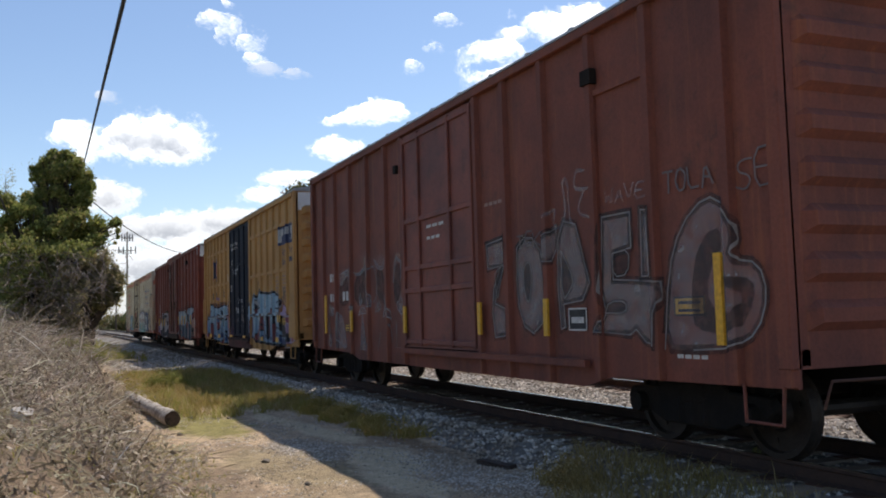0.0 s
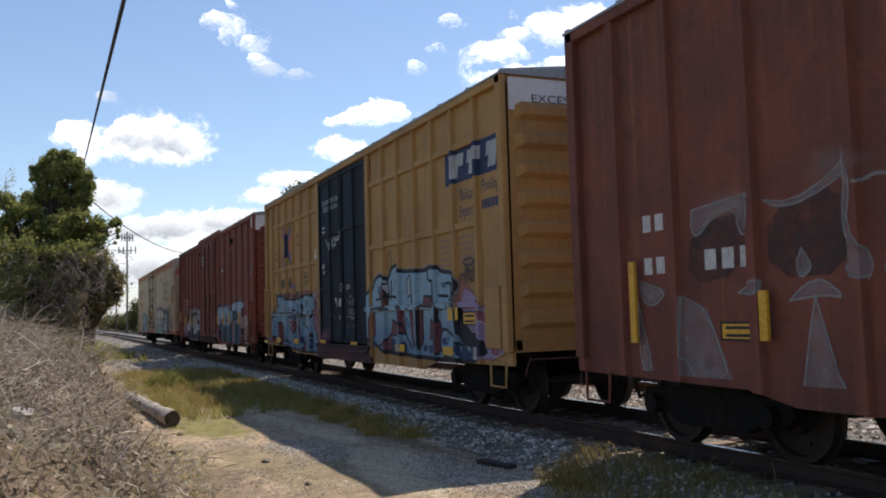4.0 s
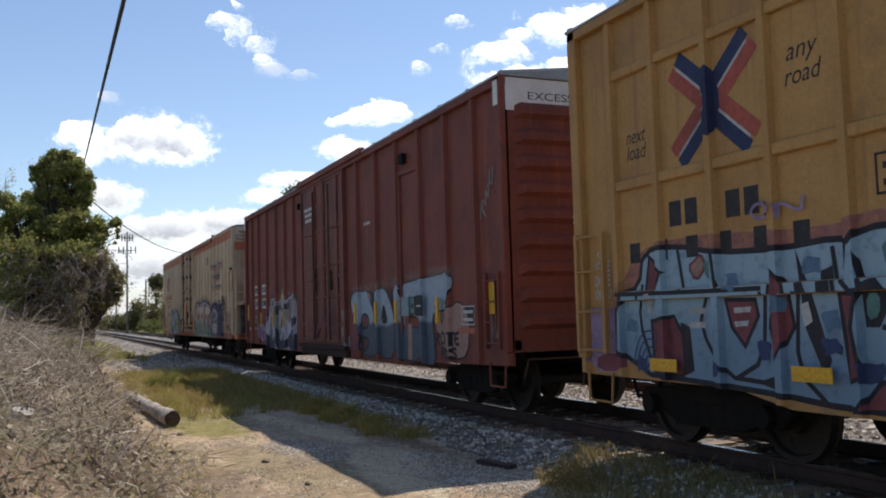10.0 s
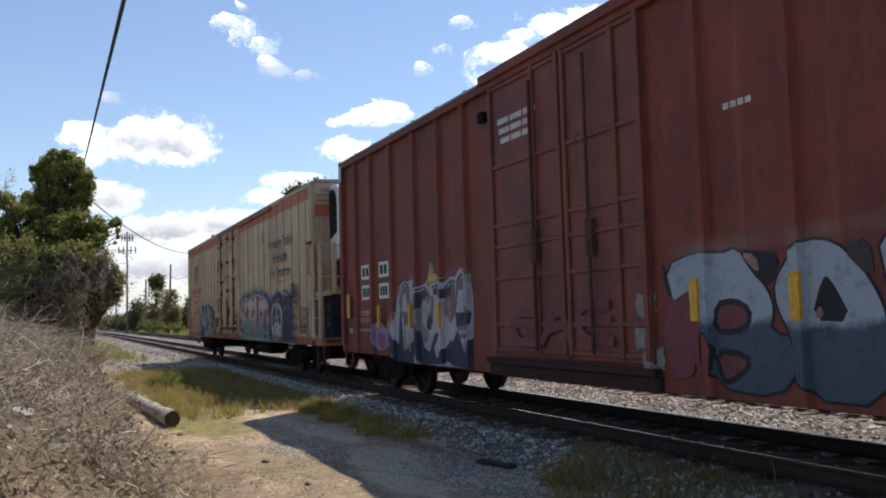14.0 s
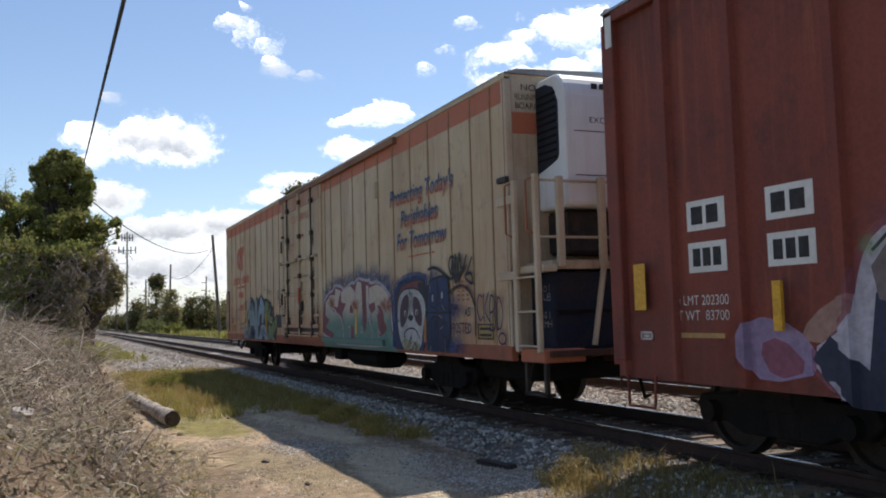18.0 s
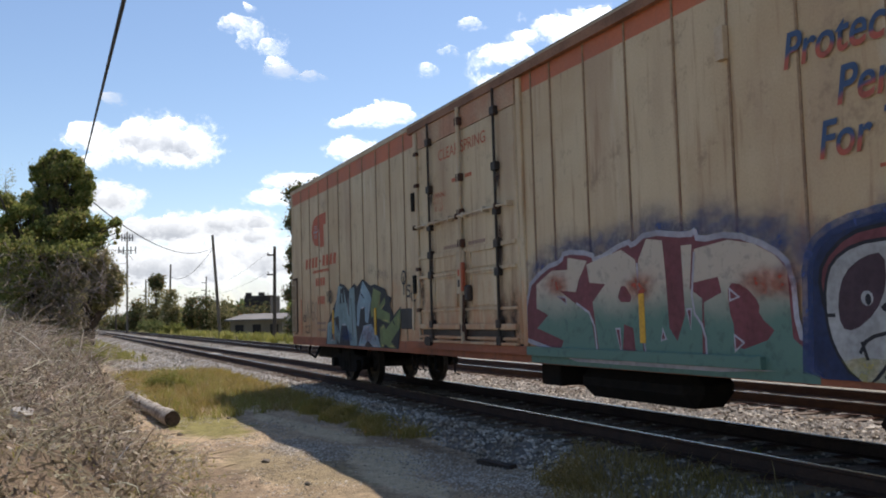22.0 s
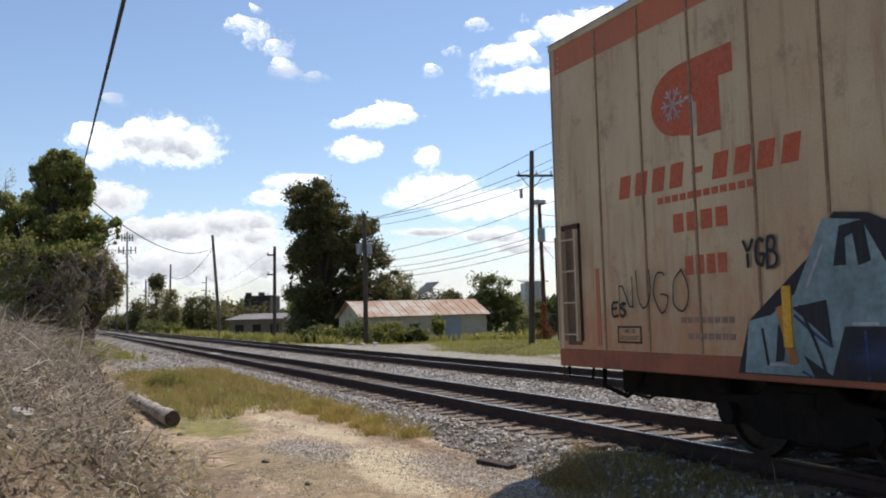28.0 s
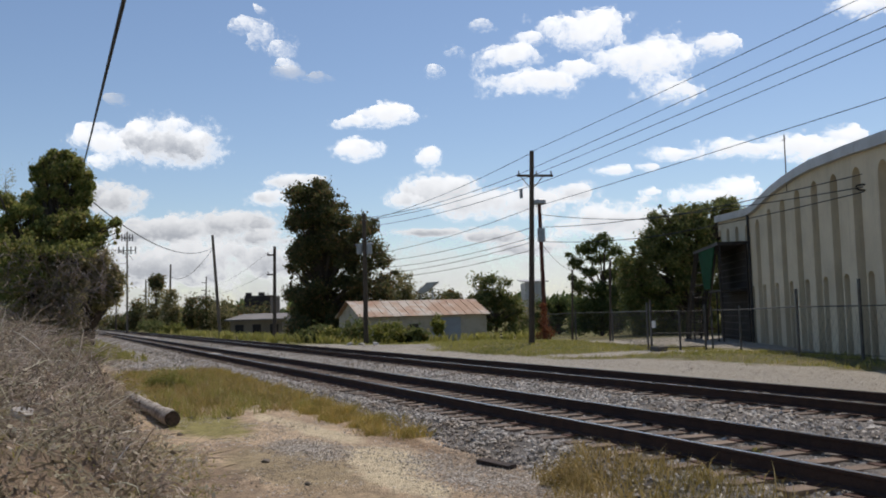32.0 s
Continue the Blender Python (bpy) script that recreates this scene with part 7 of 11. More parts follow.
    boxes("machinery", [(L + 0.05, L + 0.55, -0.95, 1.15, 2.3, 2.9)], M_RODGREASE, car, "dark greasy machinery under the cooling unit", bevel=0.04)
    boxes("machine_panel", [(L + 0.56, L + 0.6, -0.1, 0.9, 2.25, 2.85)], M_CREAM_END, car, bevel=0.01)
    for y in (-1.2, -0.54, 0.3, 1.2):
        boxes("guard_post", [(L + 0.78, L + 0.86, y - 0.05, y + 0.05, 2.1, 3.32)], M_CREAM_END, car, bevel=0.012)
    for z in (2.5, 3.26):
        bm = bmesh.new()
        rod(bm, (L + 0.82, -1.55, z), (L + 0.8, 1.25, z), 0.018, 8)
        part("guard_rail", bm, M_CREAM_END, car)
    each("ladder_bracket", [(L - 0.3, L + 0.2, -1.585, -1.552, z - 0.06, z + 0.06) for z in (3.08, 2.02)], M_CREAM_END, car, bevel=0.008)
    boxes("bracket", [(L - 0.2, L + 0.08, -1.62, -1.552, 3.34, 3.42)], M_RODGREASE, car, bevel=0.01)
    lad = boxes("ladder", [(L + 0.16, L + 0.25, -1.59, -1.52, 0.98, 3.34), (L + 0.76, L + 0.84, -1.59, -1.52, 0.98, 3.34)], M_CREAM_END, car, "cream side ladder on the platform", bevel=0.01)
    for z in (1.06, 1.52, 1.98):
        bm = bmesh.new()
        rod(bm, (L + 0.2, -1.57, z), (L + 0.8, -1.57, z), 0.016, 6)
        part("rung", bm, M_CREAM_END, lad)
    for x in (L + 0.13, L + 0.73):
        bm = bmesh.new()
        path_tube(bm, [(x + 0.05, -1.57, 3.3), (x, -1.66, 3.26), (x, -1.66, 2.6), (x + 0.05, -1.57, 2.54)], 0.014)
        part("grab_iron", bm, M_SILL, lad, "rusty orange grab iron")
    boxes("equipment_shelf", [(L + 0.1, L + 0.88, -1.52, -1.3, 2.04, 2.14)], M_CREAM_END, car, bevel=0.01)
    bm = bmesh.new()
    rod(bm, (L + 0.82, -0.54, 2.1), (L + 0.8, -0.72, 1.05), 0.04, 6)
    part("guard_brace", bm, M_CREAM_END, car)
    q = Paint(random.Random(61))
    for w_, z in (("BOI", 1.78), ("CUB", 1.66), ("AGI", 1.42), ("CMH", 1.3)):
        q.word(w_, L + 0.3, L + 0.62, z, z + 0.1, [(0.014, "pale")], 0.1)
    q.finish(car, -1.256, P, name="small_tag")
    boxes("end_sill", [(L + 0.2, L + 0.86, -1.53, -0.9, 0.84, 1.02)], M_ORANGE, car, bevel=0.015)
    each("sill_leg", [(L + 0.24, L + 0.31, -1.5, -1.44, 0.4, 0.85), (L + 0.76, L + 0.83, -1.5, -1.44, 0.4, 0.85)], M_RODGREASE, car, bevel=0.008)
    boxes("step_tread", [(L + 0.24, L + 0.83, -1.5, -1.36, 0.4, 0.44)], M_RODGREASE, car)
    underframe(car, L, 0.84)
    boxes("fuel_tank", [(13.6, 15.9, -1.2, -0.5, 0.42, 0.84)], M_BLACKIRON, car, "black fuel tank under the floor", bevel=0.16)
    boxes("battery_box", [(12.7, 13.2, -1.2, -0.6, 0.52, 0.84)], M_BLACKIRON, car, bevel=0.02)
    for u in (3.5, 19.35):
        truck(car, u)
    coupler(car, L, 1)
    coupler(car, 0.0, -1)
    # rear ladder set in a shallow frame, rivets, strips
    each("ladder_frame", [(0.16, 0.2, panel - 0.03, panel, 1.15, 2.55), (0.52, 0.56, panel - 0.03, panel, 1.15, 2.55), (0.16, 0.56, panel - 0.03, panel, 2.52, 2.57)], M_RUSTY, car)
    ladder(car, 0.2, 0.52, 1.15, 2.5, 4, panel, M_CREAM_END)
    boxes("rear_handhold", [(-0.09, 0.0, panel + 0.02, panel + 0.12, 1.15, 2.45)], M_RUSTY, car)
    boxes("ladder_recess", [(0.2, 0.52, panel - 0.004, panel, 1.1, 2.52)], mat("dark_ladder_recess", (0.2, 0.13, 0.09), (0.13, 0.085, 0.06), 0.9, scale=3), car, "dark grimy panel behind the ladder")
    rv = bmesh.new()
    for k in range(28):
        z = 2.6 + 2.1 * k / 27
        rod(rv, (0.2, panel - 0.001, z), (0.2, panel - 0.01, z), 0.014, 6)
    tagged(part("rivets", rv, M_CREAM_END, car), kind="stuff")
    boxes("reflective_strip", [(0.86, 0.94, panel - 0.005, panel, 1.1, 2.0)], M_ORANGE, car)
    boxes("draft_gear", [(0.5, 2.4, -1.0, 1.0, 0.5, 0.86)], M_BLACKIRON, car, "black draft gear under the end", bevel=0.03)
    boxes("draft_gear", [(D_L - 2.2, D_L - 0.4, -1.0, 1.0, 0.5, 0.86)], M_BLACKIRON, car, "black draft gear under the end", bevel=0.03)
    strips(car, (3.86, 6.8, 15.6), 1.15, 1.68, panel, 0.1)
    boxes("reflective_strip", [(21.98, 22.1, panel - 0.005, panel, 1.08, 1.85)], M_OLDSIGN, car, "faded orange strip")
    sign(car, 1.28, 1.72, 1.14, 1.33, panel, M_BLACK, M_CREAM, 0)
    lettering("THIS CAR", 0.07, M_BLACK, car, 1.5, 1.27, panel - 0.009, 0, 0.22)
    lettering("EXCESS HEIGHT", 0.07, M_BLACK, car, 1.5, 1.195, panel - 0.009, 0, 0.34)
    sign(car, 21.49, 22.01, 1.13, 1.36, panel, M_BLACK, M_OLDSIGN, 2)
    step(car, 0.15, 0.7, 0.86, M_BLACKIRON, 0.15)
    bm = bmesh.new()
    path_tube(bm, [(0.45, -1.2, 0.84), (0.5, -1.25, 0.6), (0.9, -1.2, 0.5), (1.1, -1.2, 0.62), (1.15, -1.1, 0.84)], 0.03)
    part("brake_rigging", bm, M_BLACKIRON, car)
    # emblem, lettering
    p = Paint(random.Random(2))
    em = arc(2.52, 3.62, 0.46, 0.36, 95, 270, 12)
    p.poly(em + [(2.72, 3.22), (2.72, 3.55), (2.78, 3.55), (2.78, 3.2), (3.12, 3.2), (3.12, 3.72), (3.32, 3.72), (3.32, 4.0), (2.6, 3.99)], "emblem")
    for k in range(6):
        a = radians(60 * k)
        c = Vector((2.42, 3.6))
        tip = c + Vector((math.cos(a), math.sin(a))) * 0.17
        p.stroke([c, tip], 0.025, "white")
        for sgn in (-1, 1):
            b0 = c + Vector((math.cos(a), math.sin(a))) * 0.1
            p.stroke([b0, b0 + Vector((math.cos(a + sgn * 0.9), math.sin(a + sgn * 0.9))) * 0.065], 0.02, "white")
    p.stroke([(2.62, 3.62), (2.74, 3.62), (2.74, 3.3)], 0.03, "white")
    pm = dict(P)
    pm["emblem"] = M_REDLET
    p.finish(car, panel, pm, name="emblem")
    for k in range(9):
        u = 1.4 + 0.3 * k + (0.06 if k > 3 else 0)
        pts = [(u, 2.74 + 0.0), (u + 0.2, 2.74), (u + 0.25, 2.99), (u + 0.05, 2.99)]
        bm = bmesh.new()
        if k == 4:
            plate(bm, [(u, 2.84), (u + 0.16, 2.84), (u + 0.18, 2.9), (u + 0.02, 2.9)], panel - 0.004, panel - 0.001)
        else:
            plate(bm, pts, panel - 0.004, panel - 0.001)
            plate(bm, [(u + 0.09, 2.82), (u + 0.13, 2.82), (u + 0.15, 2.91), (u + 0.11, 2.91)], panel - 0.0045, panel - 0.001)
        part("letter_bar", bm, M_REDLET, car)
    bars(car, 2.1, 3.55, 2.6, 2.67, 12, panel, M_REDLET)
    bars(car, 2.34, 3.2, 2.28, 2.47, 4, panel, M_REDLET)
    bars(car, 2.5, 3.15, 1.84, 2.03, 4, panel, M_REDLET)
    bars(car, 2.4, 3.2, 1.36, 1.42, 8, panel, M_FADEDLET)
    bars(car, 2.5, 3.2, 1.2, 1.26, 7, panel, M_FADEDLET)
    for body, u, z, w in (("Protecting Today's", 19.25, 3.68, 2.95), ("Perishables", 19.2, 3.25, 1.75), ("For Tomorrow", 19.25, 2.84, 2.3)):
        tone = two_tone("blue_over_red_letters", (0.42, 0.09, 0.05), (0.04, 0.075, 0.16), z + 0.1, 0.06)
        lettering(body, 0.44, tone, car, u, z, panel - 0.018, 0.22, w, bold=0.006)
    bars(car, 18.7, 19.9, 2.55, 2.58, 9, panel, M_REDLET)
    lettering("CLEAR SPRING", 0.26, M_REDLET, car, 11.12, 4.1, panel - 0.052, 0, 1.75)
    lettering("OPENING", 0.13, M_REDLET, car, 10.24, 3.46, panel - 0.052, 0, 0.5)
    lettering("H 11-3", 0.13, M_REDLET, car, 10.18, 3.35, panel - 0.052, 0, 0.34)
    lettering("W 12-0", 0.13, M_REDLET, car, 10.2, 3.24, panel - 0.052, 0, 0.36)
    bars(car, 10.75, 11.0, 3.6, 3.66, 4, panel - 0.05, M_REDLET)
    bars(car, 11.25, 11.5, 3.6, 3.66, 4, panel - 0.05, M_REDLET)
    bars(car, 10.35, 11.0, 2.56, 2.61, 8, panel - 0.05, M_FADEDLET)
    bars(car, 11.3, 11.9, 2.56, 2.61, 8, panel - 0.05, M_FADEDLET)
    # graffiti
    p = Paint(random.Random(21))
    p.shape([(3.21, 0.86), (3.38, 1.38), (4.15, 1.93), (4.41, 2.26), (4.74, 2.22), (5.05, 2.08), (5.46, 2.22), (5.65, 2.14), (6.03, 2.29), (6.54, 2.13), (6.79, 2.15), (7.39, 2.03), (7.49, 1.91), (7.73, 1.86), (7.65, 1.71), (7.84, 1.52), (8.23, 1.69), (8.17, 1.26), (8.07, 0.9), (7.07, 0.88), (4.41, 0.88)], "black", cut=0)
    letters = ((([(3.95, 1.61), (4.29, 2.22), (4.68, 2.17), (5.06, 1.52), (5.11, 2.12), (5.46, 2.15), (5.51, 1.51), (5.6, 0.91), (5.11, 0.91), (4.89, 1.33), (4.46, 1.33), (4.3, 0.91), (3.84, 0.91), (3.3, 0.91), (3.38, 1.38), (3.66, 1.43)], "aqua"), ([(5.62, 1.73), (6.03, 2.25), (6.45, 2.01), (6.57, 1.87), (6.32, 1.37), (6.15, 1.42), (6.13, 1.72), (5.85, 1.68), (5.74, 1.33), (5.59, 1.33)], "sky"), ([(6.05, 1.33), (6.53, 1.37), (6.95, 1.09), (7.07, 0.91), (6.6, 0.91), (6.29, 1.04), (6.06, 0.91), (5.65, 0.91)], "sky")) +
              (([(6.54, 1.5), (6.51, 1.67), (6.7, 2.08), (7.16, 1.97), (6.91, 1.66), (7.38, 1.88), (7.4, 1.76), (7.14, 1.65), (7.64, 1.56), (7.62, 1.37), (7.27, 1.41), (7.13, 1.45), (6.66, 1.5)], "leafgreen"), ([(7.04, 1.29), (7.27, 1.37), (7.4, 1.26), (8.2, 1.64), (8.17, 1.3), (7.67, 1.03), (7.94, 0.91), (7.58, 0.91), (7.31, 0.98), (7.22, 0.91), (7.07, 0.91)], "leafgreen")))
    for pts, key in letters:
        p.shape(pts, key, cut=0)
        c = sum((Vector(q) for q in pts), Vector((0, 0))) / len(pts)
        for q0, q1 in list(zip(pts, pts[1:]))[::3]:
            a_, b_ = Vector(q0).lerp(c, 0.16), Vector(q1).lerp(c, 0.16)
            p.stroke([a_.lerp(b_, 0.15), a_.lerp(b_, 0.8)], 0.025, "lilac" if key != "leafgreen" else "yellow")
    for pts in ([(4.01, 1.09), (4.37, 0.75), (4.13, 0.74)], [(3.91, 1.49), (4.29, 1.55), (4.33, 1.17), (4.18, 1.3)], [(4.38, 1.82), (4.46, 2.14), (4.7, 2.17), (4.75, 1.84), (4.63, 1.81), (4.59, 2.07), (4.51, 2.04), (4.51, 1.82)], [(3.74, 1.34), (3.86, 1.42), (3.79, 1.03), (3.69, 1.02)]):
        p.shape(pts, "black", cut=0)
    for pts in ([(3.94, 1.42), (4.2, 1.23), (4.32, 1.17)], [(4.66, 1.28), (4.67, 0.8)], [(4, 0.94), (4.11, 0.76)]):
        p.stroke(pts, 0.03, "deepblue")
    for pts in ([(3.55, 1.3), (3.6, 1.0)], [(4.6, 1.25), (4.66, 0.95)], [(4.0, 1.5), (4.2, 1.1), (4.25, 0.93)], [(5.2, 1.9), (5.3, 1.5), (5.32, 1.1)], [(5.9, 2.0), (6.1, 1.9)], [(6.0, 1.2), (5.9, 1.0)], [(7.7, 1.5), (7.9, 1.35)], [(6.7, 1.25), (6.8, 1.05)]):
        p.stroke(pts, 0.03, "black")
    p.mist(4.9, 1.1, 0.5, 0.16, "navymist")
    p.mist(6.3, 1.15, 0.5, 0.2, "pinkmist")
    p.stroke([(3.78, 1.46), (3.9, 1.05)], 0.1, "orange")
    for u, z in ((7.0, 2.35), (7.4, 2.3), (6.6, 2.45)):
        p.mist(u, z, 0.25, 0.12, "palemist")
    p.word("YGB", 3.35, 3.8, 1.85, 2.15, [(0.035, "black")], 0.08)
    p.word("NUGO", 1.35, 2.6, 1.45, 1.95, [(0.018, "black")], 0.1)
    p.word("ES", 1.2, 1.5, 1.42, 1.6, [(0.03, "black")], 0.1)
    p.stroke(arc(8.42, 2.2, 0.11, 0.12, 0, 370, 12), 0.035, "black")
    p.stroke([(8.42, 2.2), (8.42, 1.9)], 0.04, "black")
    p.word("S", 8.55, 8.8, 1.84, 2.08, [(0.035, "black")], 0.05)
    p.word("C", 8.76, 9.02, 1.76, 1.96, [(0.035, "black")], 0.05)
    p.word("MZL", 11.2, 12.0, 1.5, 1.85, [(0.02, "black")], 0.1)
    for u, z in ((13.5, 2.05), (14.2, 2.2), (15.0, 2.25), (15.9, 2.35), (16.8, 2.3), (17.5, 2.1)):
        p.mist(u, z, 0.6, 0.26, "navymist")
    outer = [(13.03, 1.82), (13.56, 2.08), (13.96, 2.13), (14.04, 2.25), (14.68, 2.18), (14.71, 2.08), (15.39, 2.27), (15.47, 2.2), (15.74, 2.33), (16.45, 2.23), (16.53, 2.28), (16.56, 2.17), (17.04, 2.2), (17.54, 2.03), (17.77, 1.84), (17.8, 1.25), (17.95, 1.21), (18.06, 0.92), (13.0, 0.92)]
    p.shape(outer, "maroon", "lilac", 0.06, 1)
    for pts in (([(13.32, 1.87), (13.72, 2.03), (14.1, 2.02), (14.12, 2.17), (14.55, 2.1), (14.36, 1.89), (14.28, 1.74), (13.9, 1.77), (14.22, 1.62), (14.6, 1.46), (14.7, 0.94), (13.8, 0.94), (13.96, 1.15), (13.3, 1.3), (13.6, 1.47), (13.3, 1.56)], [(14.54, 2.06), (15.26, 2.18), (15.52, 2.05), (15.56, 1.48), (15.61, 0.94), (15.47, 0.94), (15.43, 1.31), (15.26, 1.35), (15.2, 0.94), (14.76, 0.94), (14.64, 1.61), (14.92, 1.81), (14.59, 1.84)], [(15.57, 2.04), (15.73, 2.26), (16.0, 2.22), (16.03, 1.91), (16.06, 1.31), (16.18, 1.18), (16.32, 1.44), (16.3, 2.14), (16.47, 2.14), (16.41, 1.7), (16.59, 1.6), (16.55, 0.94), (15.64, 0.94), (15.56, 1.48)]) +
               ([(16.5, 2.09), (16.99, 2.14), (17.31, 2.08), (17.57, 1.96), (17.71, 1.83), (17.74, 1.23), (17.92, 1.1), (18.0, 0.94), (16.6, 0.94), (16.61, 1.56), (16.87, 1.65), (16.83, 1.8), (16.47, 1.76)],)):
        p.shape(pts, "tealmix", cut=0)
    for pts in ([(16.96, 1.74), (17.17, 1.71), (17.37, 1.54), (17.34, 1.43), (17.59, 1.25), (16.99, 1.08), (17.03, 1.31), (16.96, 1.49)], [(15.13, 1.6), (15.26, 1.83), (15.48, 1.59)]):
        p.shape(pts, "maroon", cut=1)
    for pts in ([(16.98, 1.68), (17.1, 1.6), (16.98, 1.57)], [(17.02, 1.25), (17.14, 1.18), (17.02, 1.1)], [(16.35, 1.5), (16.42, 1.5), (16.4, 1.3)], [(15.95, 1.3), (16.0, 1.2), (15.92, 1.18)], [(13.85, 1.7), (14.05, 1.68), (14.05, 1.6)], [(15.1, 1.3), (15.18, 1.3), (15.2, 0.98)]):
        p.shape(pts, "maroon", "lilac", 0.022, 0)
    p.stroke([(14.3, 1.6), (14.65, 1.45), (14.72, 0.95)], 0.03, "lilac")
    p.stroke([(15.55, 2.0), (15.56, 1.5), (15.66, 0.95)], 0.03, "lilac")
    p.stroke([(16.5, 2.05), (16.42, 1.5), (16.62, 1.3), (16.62, 0.95)], 0.03, "lilac")
    for u, z, w in ((13.82, 1.86, 0.3), (15.58, 1.75, 0.3), (17.48, 1.72, 0.4)):
        p.mist(u, z, w, 0.17, "redmist")
    for u, z in ((18.1, 1.9), (18.9, 2.12), (19.8, 2.1), (20.6, 1.6), (20.6, 1.0)):
        p.mist(u, z, 0.5, 0.25, "navymist")
    p.shape([(17.88, 0.8), (17.93, 1.54), (17.94, 1.87), (18.09, 2.08), (18.51, 2.2), (19.22, 2.22), (19.59, 2.12), (19.57, 0.82), (18.6, 0.8)], "navy", "navymist", 0.12, 1)
    p.shape([(19.61, 2.06), (19.99, 2.13), (20.46, 2.14), (20.47, 1.77), (20.51, 1.43), (20.46, 1.03), (20.36, 0.77), (19.99, 0.79), (19.57, 0.82), (19.52, 1.23), (19.58, 1.66)], "deepblue", "black", 0.04, 1)
    p.shape([(19.58, 1.5), (20.44, 1.45), (20.42, 0.85), (19.6, 0.86)], "navy", "black", 0.03, 1)
    # a sprayed bear's face: dark ears, pale face, eye patches, nose and mouth
    p.shape([(18.06, 1.64), (18.1, 1.86), (18.38, 2.07), (18.75, 2.11), (19.22, 2.14), (19.48, 2.07), (19.57, 1.89), (19.53, 1.6), (19.4, 1.2), (18.2, 1.2)], "maroon", "black", 0.035, 1)
    p.shape([(19.18, 2.1), (19.46, 2.06), (19.56, 1.88), (19.53, 1.7), (19.41, 1.84), (19.15, 1.97)], "black", cut=1)
    p.shape([(18.12, 1.67), (18.2, 1.86), (18.44, 1.98), (18.8, 2.0), (19.15, 1.97), (19.41, 1.84), (19.53, 1.66), (19.46, 1.46), (19.36, 1.23), (19.3, 1.0), (19.06, 0.82), (18.65, 0.8), (18.36, 0.91), (18.17, 1.16), (18.11, 1.41)], "white", "black", 0.03, 1)
    p.shape([(18.2, 1.1), (19.3, 1.05), (19.06, 0.84), (18.65, 0.82), (18.38, 0.92)], "yellowmist", cut=1)
    p.shape([(18.24, 1.54), (18.32, 1.76), (18.52, 1.88), (18.71, 1.9), (18.72, 1.65), (18.61, 1.44), (18.39, 1.29), (18.26, 1.32)], "plum", cut=1)
    p.shape([(18.9, 1.83), (19.05, 1.85), (19.24, 1.76), (19.34, 1.55), (19.32, 1.38), (19.24, 1.3), (19.05, 1.39), (18.9, 1.56)], "plum", cut=1)
    for u, z in ((18.53, 1.55), (19.07, 1.56)):
        p.poly(arc(u, z, 0.06, 0.06, 0, 330, 10), "white")
        p.poly(arc(u + 0.01, z - 0.01, 0.03, 0.045, 0, 330, 10), "black")
    p.shape([(18.63, 1.47), (18.71, 1.52), (18.89, 1.52), (18.94, 1.47), (18.79, 1.4)], "black", cut=1)
    for pts in ([(18.79, 1.99), (18.74, 1.91), (18.78, 1.88), (18.84, 1.92), (18.78, 1.87), (18.76, 1.53)], [(18.87, 1.9), (18.86, 1.6)], [(18.44, 1.13), (18.51, 1.24), (18.78, 1.3), (19.04, 1.26), (19.2, 1.11)], [(18.46, 1.2), (18.5, 1.08)], [(18.54, 0.89), (18.71, 1.07), (18.83, 1.17), (18.76, 1.01), (18.63, 0.92), (18.84, 0.87), (18.97, 1.08), (19.02, 0.86), (19.06, 0.99)], [(18.12, 1.42), (18.2, 1.42)]):
        p.stroke(pts, 0.03, "black", 1)
    p.shape([(19.38, 1.05), (19.5, 1.05), (19.52, 1.48), (19.42, 1.46)], "orange", cut=0)
    for pts in ([(20.04, 2.11), (20.0, 1.55)], [(19.6, 1.55), (20.5, 1.54)], [(20.04, 1.51), (20.0, 0.8)], [(19.72, 1.95), (19.7, 1.65), (19.95, 1.62)], [(20.1, 1.98), (20.1, 1.62), (20.4, 1.62)], [(19.75, 1.4), (19.74, 1.0), (19.9, 0.95), (19.92, 1.4)], [(20.4, 1.38), (20.14, 1.36), (20.15, 1.18), (20.38, 1.14), (20.36, 0.92), (20.1, 0.92)]):
        p.stroke(pts, 0.03, "black", 1)
    for pts in ([(19.72, 2.02), (19.72, 1.9)], [(20.2, 1.66), (20.3, 1.6)], [(20.12, 1.28), (20.22, 1.32)], [(19.66, 0.9), (19.7, 0.98)], [(20.08, 1.5), (20.2, 1.46)], [(20.3, 0.86), (20.3, 1.1)], [(20.02, 0.9), (20.12, 0.86)]):
        p.stroke(pts, 0.022, "pale", 1)
    for u, z in ((19.83, 1.79), (20.23, 1.83)):
        p.poly(arc(u, z, 0.055, 0.085, 0, 340, 12), "black")
        p.poly(arc(u, z, 0.035, 0.065, 0, 340, 12), "lilac")
